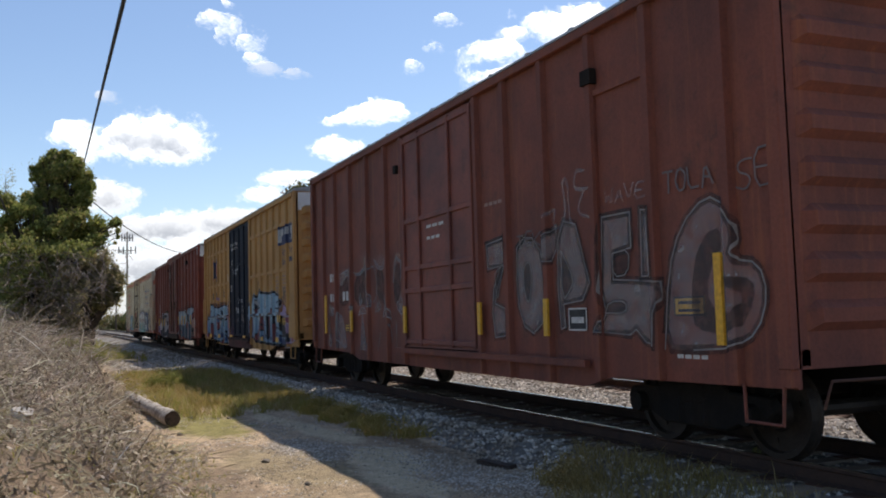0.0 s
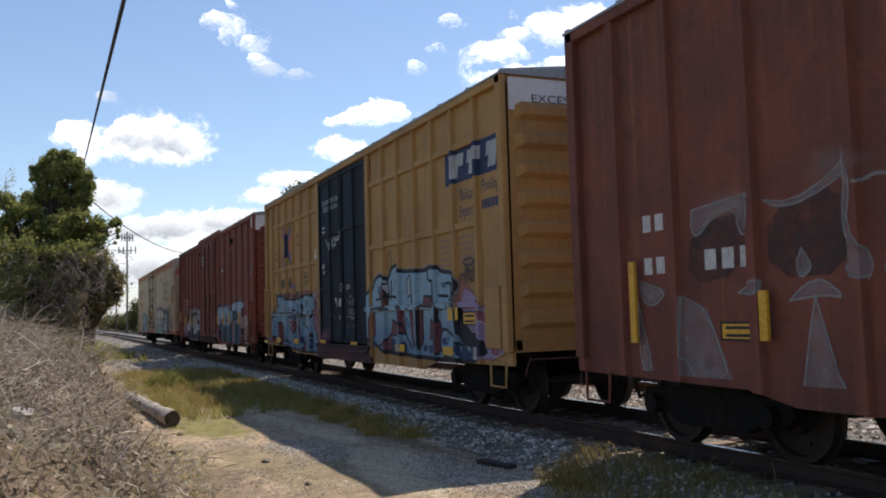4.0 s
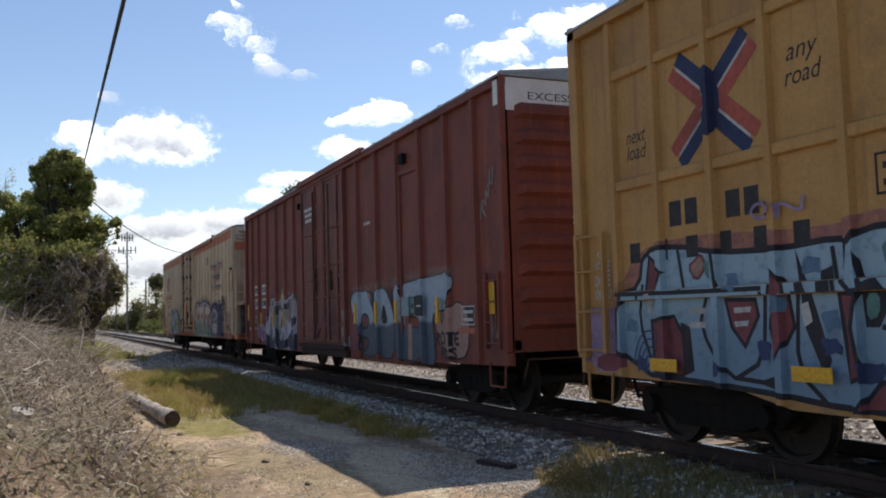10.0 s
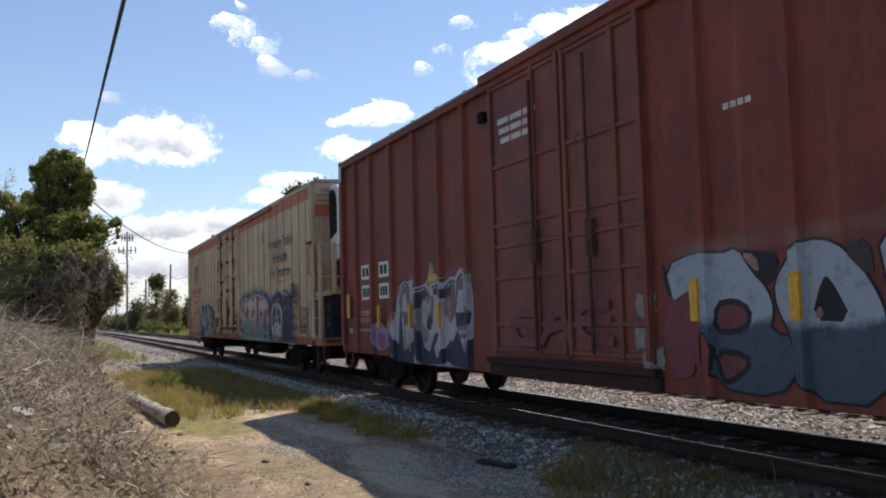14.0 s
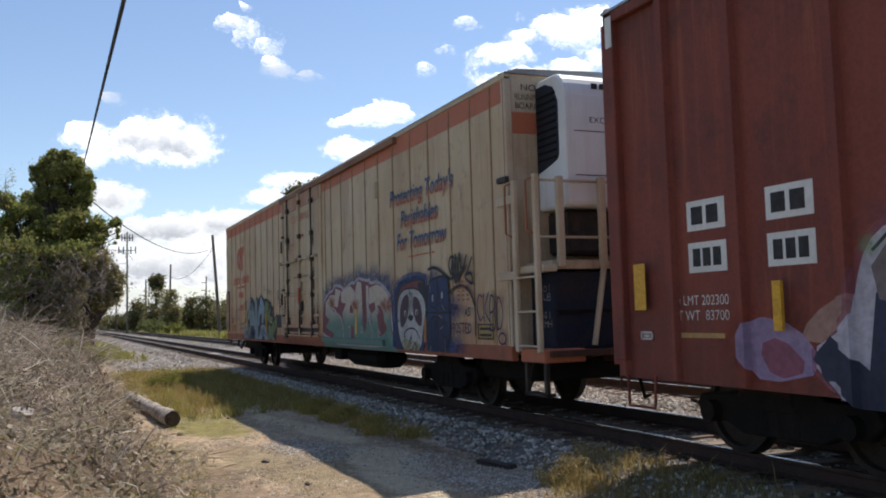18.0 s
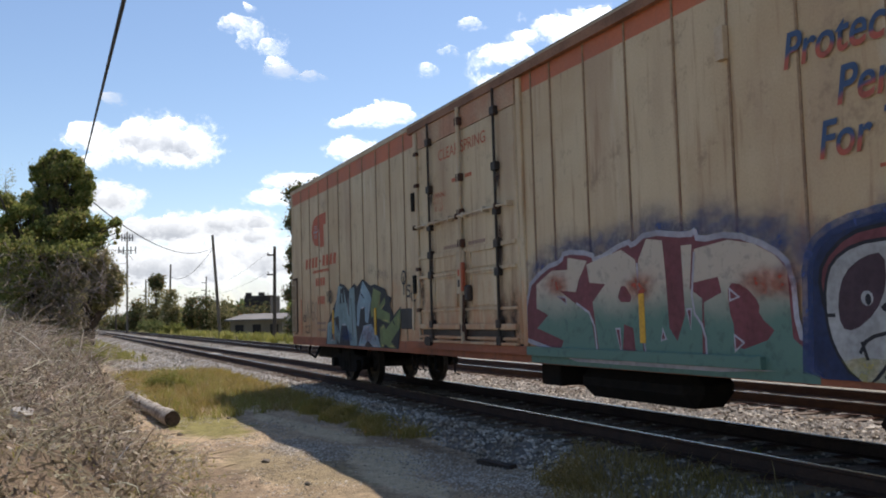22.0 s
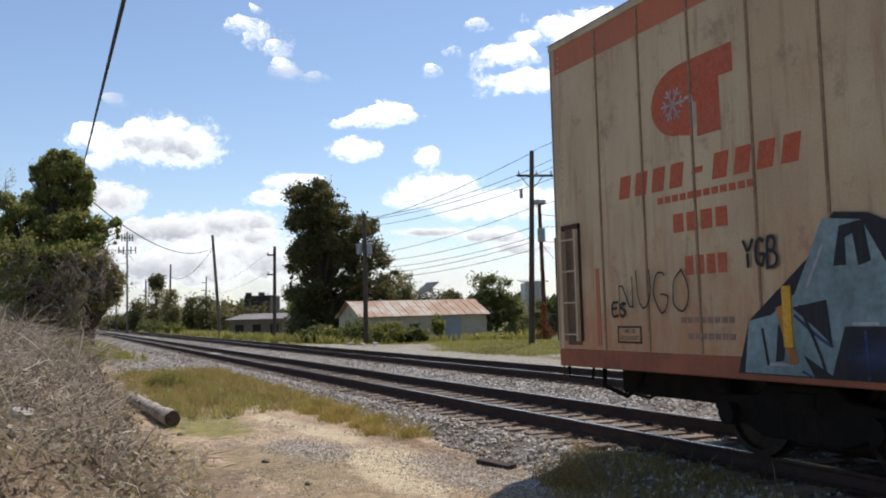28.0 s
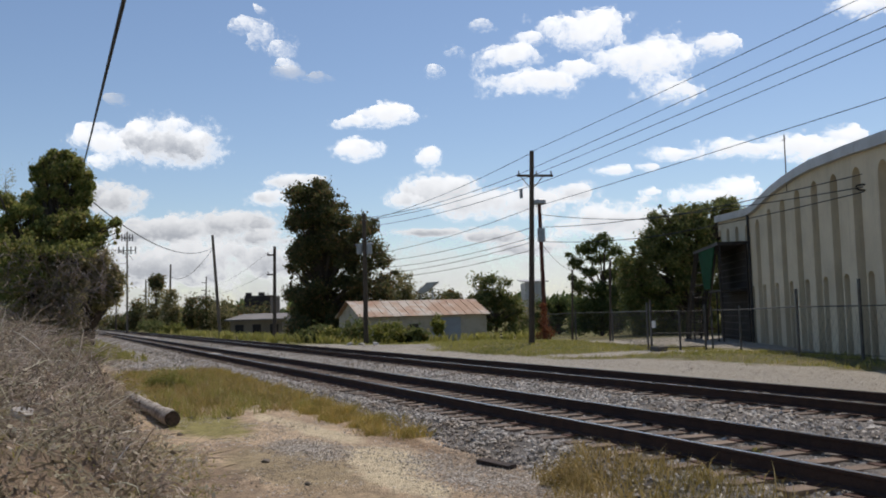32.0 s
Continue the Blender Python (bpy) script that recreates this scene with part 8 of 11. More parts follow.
    # looping black tag and small purple tags
    for pts, k in (([(19.68, 2.28), (19.91, 2.31), (20.19, 2.23), (20.5, 2.08), (20.76, 2.09), (21.09, 2.17), (21.2, 2.4)], 0.05), ([(20.52, 1.86), (20.83, 1.96), (21.11, 1.95), (21.3, 1.86), (21.43, 1.7), (21.5, 1.55), (21.47, 1.2)], 0.05), ([(21.4, 2.36), (21.24, 2.16), (21.12, 2.09), (21.27, 2.0), (21.43, 1.95), (21.38, 2.15), (21.2, 2.12)], 0.045),
                   ([(20.62, 2.15), (20.53, 2.26), (20.58, 2.42), (20.72, 2.44), (20.8, 2.3), (20.7, 2.16), (20.6, 2.16)], 0.05), ([(20.62, 2.2), (20.72, 2.4), (20.68, 2.2), (20.78, 2.36)], 0.04), ([(20.8, 2.44), (20.82, 2.1), (20.79, 2.0), (20.9, 2.16), (20.96, 2.46)], 0.05), ([(20.98, 2.42), (21.0, 2.2), (21.1, 2.24)], 0.045), ([(20.76, 2.1), (20.8, 2.0), (20.9, 2.12)], 0.08)):
        p.stroke(pts, k, "black", 2)
    p.word("TP", 20.55, 20.86, 1.53, 1.67, [(0.024, "purple")], 0.05)
    p.word("AS", 21.1, 21.32, 1.48, 1.62, [(0.024, "purple")], 0.06)
    p.word("POSTED", 20.6, 21.34, 1.22, 1.38, [(0.024, "purple")], 0.05)
    p.word("CK", 21.54, 21.98, 1.4, 1.82, [(0.03, "purple")], 0.05)
    p.word("BD", 21.96, 22.44, 1.26, 1.8, [(0.03, "purple")], 0.05)
    p.stroke(arc(22.35, 1.15, 0.11, 0.08, 0, 360, 14), 0.03, "purple")
    for k in range(5):
        for u in (20.85, 21.02, 21.18):
            p.poly([(u, 1.72 + 0.07 * k), (u + 0.1, 1.72 + 0.07 * k), (u + 0.1, 1.75 + 0.07 * k), (u, 1.75 + 0.07 * k)], "redmist")
    p.shape([(20.42, 0.86), (20.42, 1.02), (20.6, 1.06), (20.78, 0.98), (20.76, 0.84)], "navymist", cut=1)
    p.finish(car, panel - 0.016, P, name="graffiti", zmin=0.9)
    return car


car_a, car_b, car_c, car_d = build_brown_car(), build_yellow_car(), build_red_car(), build_reefer()


# ---- beyond the tracks ----
def on_ground(a, b, z=None):
    """Where the line of sight through a, b meets the ground."""
    d = FORWARD + AX_R * ((a - 784) / FOCAL) - AX_U * ((b - 441) / FOCAL)
    k = 4.0
    for i in range(4000):
        p = EYE + d * k
        if p.z <= float(ground_z(p.x, p.y)):
            break
        k *= 1.004
    return p


def upright(base, depth_like, a, b):
    """The place above base's depth that shows at a, b."""
    return sight(a, b, (base - EYE).dot(FORWARD))


M_POLE = mat("weathered_pole_wood", (0.11, 0.085, 0.065), (0.075, 0.058, 0.046), 0.9, scale=1.5, fine=25, bump=0.4, streak=(0.16, 0.12, 0.09))
M_POLE_PALE = mat("pale_pole_wood", (0.2, 0.165, 0.13), (0.14, 0.115, 0.09), 0.9, scale=1.5, fine=25, bump=0.4)
M_POLE_RED = mat("creosoted_red_pole_wood", (0.14, 0.055, 0.04), (0.09, 0.04, 0.03), 0.9, scale=1.5, bump=0.4)
M_WIRE = mat("black_cable", (0.02, 0.02, 0.022), (0.03, 0.03, 0.03), 0.6, bump=0)
M_GALV = mat("grey_galvanised_steel", (0.36, 0.37, 0.38), (0.28, 0.28, 0.29), 0.45, 0.7, scale=3)
M_FENCE_DARK = mat("dull_grey_antenna", (0.16, 0.16, 0.17), (0.11, 0.11, 0.12), 0.6, 0.3, scale=3)
M_CERAMIC = mat("grey_porcelain", (0.3, 0.28, 0.26), (0.24, 0.22, 0.2), 0.3, scale=6, bump=0)


def pole(foot, head, r0, r1, material, label, arms=(), name="utility_pole"):
    """arms: (metres below the top, length to each side, direction)."""
    foot, head = Vector(foot), Vector(head)
    foot.z = float(ground_z(foot.x, foot.y)) - 0.1
    p = empty(name, Matrix.Translation(foot))
    tagged(p, label, "utility pole", "utility poles beside the railway")
    bm = bmesh.new()
    rod(bm, (0, 0, 0), head - foot, r0, 12, r1)
    part("shaft", bm, material, p, smooth=False)
    up = (head - foot).normalized()
    for down, l0, l1, ax in arms:
        c = head - foot - up * down
        d = Vector(ax).normalized()
        bm = bmesh.new()
        rod(bm, c - d * l0, c + d * l1, 0.07, 6)
        arm = part("crossarm", bm, material, p)
        for q in ([-l0 + 0.1, l1 - 0.1, 0.25] if l0 > 0.3 else [l1 - 0.1]):
            bm = bmesh.new()
            rod(bm, c + d * q, c + d * q + Vector((0, 0, 0.26)), 0.05, 8, 0.03)
            part("insulator", bm, M_CERAMIC, arm)
        if l0 > 0.5:
            bm = bmesh.new()
            for s in (-1, 1):
                rod(bm, c + d * s * 0.65, c - up * 0.75, 0.025, 6)
            part("brace", bm, M_GALV, arm)
    return p


def span(name, pts, r, label, sag=0.0, n=14, parent=None):
    """A cable between points, each stretch hanging a little."""
    bm = bmesh.new()
    line = []
    for p, q in zip(pts, pts[1:]):
        p, q = Vector(p), Vector(q)
        for i in range(n):
            t = i / n
            line.append(p.lerp(q, t) - Vector((0, 0, sag * 4 * t * (1 - t))))
    line.append(Vector(pts[-1]))
    path_tube(bm, line, r, 5)
    ob = part(name, bm, M_WIRE)
    return tagged(ob, label, "cable", "overhead cables")


def build_poles():
    f = on_ground(941, 609)
    dp = (f - EYE).dot(FORWARD)
    main = pole(f, sight(941, 267, dp), 0.17, 0.12, M_POLE, "tall dark wooden utility pole with one crossarm", [(1.35, 0.8, 1.15, AX_R)])
    bm = bmesh.new()
    c = sight(922, 335, dp) - main.matrix_basis.translation
    rod(bm, c, c - Vector((0, 0, 0.5)), 0.09, 8)
    part("lightning_arrester", bm, M_GALV, main)
    f2 = on_ground(966, 603)
    dq = (f2 - EYE).dot(FORWARD)
    lean = pole(f2, sight(954, 356, dq), 0.16, 0.12, M_POLE_RED, "leaning reddish wooden pole with a lamp at its head")
    b0 = lean.matrix_basis.translation
    bm = bmesh.new()
    c = sight(955, 357, dq) - b0
    box(bm, c.x - 0.35, c.x + 0.35, c.y - 0.3, c.y + 0.3, c.z - 0.2, c.z + 0.12)
    part("floodlight", bm, M_GALV, lean, "grey floodlight", bevel=0.05)
    bm = bmesh.new()
    c = sight(958, 415, dq) - b0
    rod(bm, c - Vector((0, 0, 0.5)), c + Vector((0, 0, 0.4)), 0.26, 12)
    part("transformer", bm, M_GALV, lean, "small grey transformer can")
    d3 = 70.0
    f3 = sight(648, 602, d3)
    f3.z = float(ground_z(f3.x, f3.y)) - 0.1
    p3 = pole(f3, sight(644, 378, d3), 0.2, 0.15, M_POLE, "dark wooden utility pole with transformers")
    b3 = p3.matrix_basis.translation
    for a in (636, 653):
        bm = bmesh.new()
        c = sight(a, 441, d3) - b3
        rod(bm, c - Vector((0, 0, 0.4)), c + Vector((0, 0, 0.35)), 0.22, 12)
        part("transformer", bm, M_GALV, p3, "grey transformer can")
    bm = bmesh.new()
    rod(bm, sight(629, 434, d3) - b3, sight(661, 432, d3) - b3, 0.08, 6)
    part("crossarm", bm, M_GALV, p3)
    f4 = on_ground(486, 605)
    d4 = (f4 - EYE).dot(FORWARD)
    pole(f4, sight(486, 436, d4), 0.17, 0.12, M_POLE, "wooden pole with three short side arms", [(k, 0.05, 0.65, -AX_R) for k in (0.75, 2.4, 4.2)])
    f5 = on_ground(390, 598)
    d5 = (f5 - EYE).dot(FORWARD)
    pole(f5, sight(376, 416, d5), 0.2, 0.14, M_POLE_PALE, "leaning weathered wooden pole")
    d6 = 165.0
    pole(sight(300, 590, d6), sight(302, 468, d6), 0.2, 0.15, M_POLE, "plain wooden pole in the distance")
    pole(sight(258, 585, 200), sight(258, 495, 200), 0.2, 0.15, M_POLE, "plain wooden pole in the distance")
    pole(sight(364, 590, 190), sight(365, 490, 190), 0.16, 0.12, M_POLE, "far wooden pole with side arms", [(1.3, 0.05, 1.0, -AX_R), (2.9, 0.05, 1.0, -AX_R)])
    t = pole(sight(225, 590, 150), sight(225, 411, 150), 0.17, 0.12, M_POLE_PALE, "tall far mast with two tiers of antennas", [(1.0, 0.9, 0.9, AX_R), (3.1, 1.4, 1.4, AX_R)])
    for z, w in ((1.0, 0.9), (3.1, 1.4)):
        for k in (-1.0, -0.45, 0.45, 1.0):
            bm = bmesh.new()
            c = sight(225, 411, 150) - Vector((0, 0, z)) + AX_R * (k * w) - t.matrix_basis.translation
            box(bm, c.x - 0.09, c.x + 0.09, c.y - 0.09, c.y + 0.09, c.z - 0.55, c.z + 0.65)
            part("antenna", bm, M_FENCE_DARK, t)
    pole(sight(205, 590, 210), sight(206, 530, 210), 0.2, 0.15, M_POLE, "plain wooden pole in the distance")
    for a, top in ((1013, 478), (1080, 458)):
        q = on_ground(a, 603)
        pole(q, sight(a, top, (q - EYE).dot(FORWARD)), 0.07, 0.06, M_POLE, "slim dark pole behind the fence")
    # cables
    near = 24.0
    S = sight
    for k, (a0, b0_, a1, b1) in enumerate(((942, 268, 1515, 0), (918, 309, 1568, 12), (940, 312, 1568, 45), (975, 317, 1568, 68), (948, 366, 1568, 172))):
        e = 1.25
        span("power_line", [S(a0, b0_, dp), S(a0 + (a1 - a0) * e, b0_ + (b1 - b0_) * e, near)], 0.014, "thin black power line between poles", 0.05)
    for a0, b0_, a1, b1 in ((942, 270, 646, 392), (918, 309, 646, 386), (940, 312, 646, 390), (975, 317, 646, 402), (946, 366, 646, 452), (944, 402, 646, 465), (944, 420, 646, 476), (944, 428, 646, 486), (944, 442, 646, 494)):
        span("power_line", [S(a0, b0_, dp), S(a1, b1, d3)], 0.017, "thin black power line between poles", 0.35)
    for a0, b0_, a1, b1, a2, b2 in ((958, 380, 1150, 388, 1600, 290), (958, 402, 1150, 385, 1600, 318), (958, 428, 1150, 420, 1600, 322)):
        span("service_cable", [S(a0, b0_, dq), S(a1, b1, 48), S(a2, b2, 28)], 0.02, "drooping black service cable", 0.12)
    span("service_cable", [S(958, 430, dq), S(1013, 480, 56)], 0.014, "drooping black service cable", 0.3)
    bm = bmesh.new()
    c = S(1530, 333, 29.8)
    for k in range(3):
        ring = [c + AX_R * (0.3 * math.cos(2 * math.pi * i / 14)) + Vector((0, 0, 0.1 * math.sin(2 * math.pi * i / 14) + 0.02 * k)) for i in range(15)]
        path_tube(bm, ring, 0.012, 5)
    tagged(part("cable_coil", bm, M_WIRE), "coil of spare black cable hung on the line", "cable")
    # hidden pole in the trees with a thick cable to the camera's side
    h = S(146, 300, 46)
    pole(h - Vector((0, 0, 8)), h, 0.17, 0.13, M_POLE, "wooden pole overgrown by vines")
    span("thick_cable", [S(250, -125, 9.0), S(149, 288, 46)], 0.032, "thick black overhead cable", 0.0)
    span("service_cable", [S(149, 345, 46), S(376, 439, d5)], 0.03, "drooping black overhead cable", 1.6)
    span("service_cable", [S(376, 441, d5), S(302, 490, d6)], 0.03, "drooping black overhead cable", 1.5)
    for k in (0.75, 2.4, 4.2):
        b = S(486, 436, d4) - Vector((0, 0, k - 0.2)) - AX_R * 0.6
        span("power_line", [b, S(380, 500 + k * 8, 140)], 0.012, "thin black power line between poles", 0.4)


build_poles()

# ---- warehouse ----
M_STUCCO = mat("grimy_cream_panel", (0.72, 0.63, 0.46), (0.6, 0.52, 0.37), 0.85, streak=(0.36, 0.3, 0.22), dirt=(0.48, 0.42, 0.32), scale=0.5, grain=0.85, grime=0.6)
# the cream panel's tone darkened for shade inside the arches, with grime on top
M_RECESS_SHADE = mat("grimy_shade_toned_recess", (0.34, 0.3, 0.23), (0.25, 0.22, 0.17), 0.85, streak=(0.16, 0.14, 0.11), dirt=(0.4, 0.36, 0.28), scale=0.6)
M_FASCIA = mat("dull_metal_fascia", (0.5, 0.5, 0.5), (0.38, 0.37, 0.36), 0.5, 0.4, dirt=(0.3, 0.22, 0.17), scale=0.6)
M_GREENMETAL = mat("faded_green_metal", (0.02, 0.1, 0.045), (0.02, 0.07, 0.035), 0.9, scale=1.5, dirt=(0.03, 0.04, 0.025), spec=0.08)
M_DARKSTEEL = mat("dark_painted_steel", (0.035, 0.03, 0.028), (0.05, 0.045, 0.04), 0.6, 0.3, scale=3)


def roof_z(s):
    """Height of the warehouse's eave, s metres along its front."""
    return float(np.interp(s, (-9, -3, 0, 1.5, 3.2, 5.3, 7.4, 9.5, 11.6, 15.6, 19.2, 34), (7.05, 6.72, 6.55, 6.6, 6.78, 6.98, 7.1, 7.16, 7.16, 6.98, 6.76, 5.6)))


def build_warehouse():
    w = empty("warehouse", Matrix.Translation((-36.38, 33.25, 0)) @ pose(0, 0, 0, 0, 0, math.degrees(math.atan2(-0.498, 0.867))))
    tagged(w, "grimy cream warehouse with arched recesses and curved metal roof", "warehouse")
    z0 = -0.6
    S0, S1 = -8.4, 30.0
    ss = [S0 + (S1 - S0) * i / 80 for i in range(81)]
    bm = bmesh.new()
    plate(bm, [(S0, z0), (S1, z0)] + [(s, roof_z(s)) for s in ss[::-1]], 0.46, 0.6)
    # back of the recesses, its colour carrying some of their shade
    part("front_wall", bm, M_RECESS_SHADE, w)
    bm = bmesh.new()
    lo = [(s, roof_z(s) - 0.34) for s in ss]
    hi = [(s, roof_z(s) + 0.04) for s in ss]
    plate(bm, lo + hi[::-1], -0.2, 0.52)
    part("fascia", bm, M_FASCIA, w, "dull metal roof edge")
    bm = bmesh.new()
    a = [bm.verts.new((s, 0.5, roof_z(s) + 0.02)) for s in ss]
    b = [bm.verts.new((s, 22.0, roof_z(s) + 0.02)) for s in ss]
    for i in range(80):
        bm.faces.new((a[i], a[i + 1], b[i + 1], b[i]))
    part("roof", bm, M_FASCIA, w)
    boxes("side_wall", [(S0, S0 + 0.3, 0.5, 22, z0, roof_z(S0))], M_STUCCO, w)
    boxes("side_wall", [(S1 - 0.3, S1, 0.5, 22, z0, roof_z(S1))], M_STUCCO, w)
    boxes("rear_wall", [(S0 + 0.3, S1 - 0.3, 21.7, 22, z0, 5.6)], M_STUCCO, w)
    pitch, rw, lw = 2.42, 0.86, 0.62
    s = -8.35
    while s < S1 - 2.5:
        top = roof_z(s + rw / 2) - 1.2
        arcp = [(s + rw / 2 + rw / 2 * math.cos(t), top + 0.42 * math.sin(t)) for t in [math.pi * k / 10 for k in range(11)]]
        bm = bmesh.new()
        plate(bm, arcp + [(s, roof_z(s) - 0.3), (s + rw, roof_z(s + rw) - 0.3)], 0.0, 0.46)
        part("arch_head", bm, M_STUCCO, w)
        l0, l1, lt = s + rw + 0.12, s + rw + 0.12 + lw, 2.35
        low = [((l0 + l1) / 2 + lw / 2 * math.cos(t), lt + 0.2 * math.sin(t)) for t in [math.pi - math.pi * k / 8 for k in range(9)]]
        bm = bmesh.new()
        plate(bm, [(s + rw, z0), (l0, z0)] + low + [(l1, z0), (s + pitch, z0), (s + pitch, roof_z(s + pitch) - 0.3), (s + rw, roof_z(s + rw) - 0.3)], 0.0, 0.46)
        part("wall_panel", bm, M_STUCCO, w)
        s += pitch
    # downpipe, aerial, outside stair with a canopy
    bm = bmesh.new()
    rod(bm, (0.15, -0.1, z0), (0.15, -0.1, 6.3), 0.07, 8)
    part("downpipe", bm, M_DARKSTEEL, w)
    bm = bmesh.new()
    rod(bm, (7.6, 0.0, 6.5), (7.6, 0.0, 9.0), 0.03, 6)
    rod(bm, (7.2, 0.0, 8.8), (7.8, 0.0, 8.8), 0.02, 6)
    part("aerial", bm, M_RUSTY, w)
    st = empty("outside_stair", w.matrix_basis.copy())
    tagged(st, "dark steel outside stair with green canopy against the warehouse", "stair")
    boxes("canopy", [(-8.2, -0.4, -1.6, -0.05, 4.75, 4.92)], M_DARKSTEEL, st)
    bm = bmesh.new()
    plate(bm, [(-6.6, 4.75), (-1.6, 4.75), (-2.6, 3.6), (-3.4, 2.5), (-5.2, 2.5), (-5.9, 3.6)], -1.56, -1.5)
    part("green_screen", bm, M_GREENMETAL, st, "faded green metal screen")
    # added dark sheet with slats: the canopy's shade on the wall, done in colour
    boxes("shade_sheet", [(-8.3, -0.5, -0.12, -0.05, z0, 4.75)], mat("dark_shade_sheet", (0.06, 0.055, 0.05), (0.04, 0.036, 0.034), 0.9, scale=0.8, streak=(0.1, 0.09, 0.08), spec=0.15), st, "dark sheet standing for the shade under the canopy")
    for k in range(13):
        boxes("shade_sheet_slat", [(-8.25, -0.55, -0.15, -0.12, z0 + 0.4 + 0.38 * k, z0 + 0.46 + 0.38 * k)], M_DARKSTEEL, st)
    boxes("landing", [(-5.4, -0.6, -1.45, -0.15, 2.3, 2.42)], M_DARKSTEEL, st)
    for y in (-2.3, -1.5):
        bm = bmesh.new()
        rod(bm, (-4.6, y, 2.4), (-7.6, y, z0), 0.08, 6)
        part("stringer", bm, M_DARKSTEEL, st)
        bm = bmesh.new()
        rod(bm, (-4.6, y, 3.4), (-7.6, y, 0.5), 0.035, 6)
        part("handrail", bm, M_DARKSTEEL, st)
    for k in range(16):
        t = (k + 0.5) / 16
        boxes("tread", [(-4.6 - 3.0 * t - 0.13, -4.6 - 3.0 * t + 0.13, -2.3, -1.5, 2.4 - 3.0 * t - 0.02, 2.4 - 3.0 * t + 0.02)], M_DARKSTEEL, st)
    for x, y, h in ((-5.4, -1.45, 4.75), (-0.6, -1.45, 4.75), (-7.6, -2.3, 0.5), (-4.6, -2.3, 3.4), (-6.1, -2.3, 2.0), (-2.0, -1.45, 2.3)):
        bm = bmesh.new()
        rod(bm, (x, y, z0), (x, y, h), 0.05, 6)
        part("stair_post", bm, M_DARKSTEEL, st)
    for x, y in ((-8.1, -1.5), (-8.1, -0.3), (-7.2, -1.5)):
        bm = bmesh.new()
        rod(bm, (x, y, 4.8), (x - 3.6, y - 0.2, z0), 0.08, 6)
        part("brace", bm, M_DARKSTEEL, st)
    for k in range(7):
        t = (k + 0.5) / 7
        bm = bmesh.new()
        rod(bm, (-8.1 - 3.6 * t, -1.5, 4.8 - 5.4 * t), (-8.1 - 3.6 * t, -0.3, 4.8 - 5.4 * t), 0.04, 6)
        part("cross_rung", bm, M_DARKSTEEL, st)


build_warehouse()

# ---- fence and gate ----
M_FENCE = mat("weathered_fence_steel", (0.17, 0.165, 0.155), (0.12, 0.11, 0.1), 0.6, 0.5, scale=3)


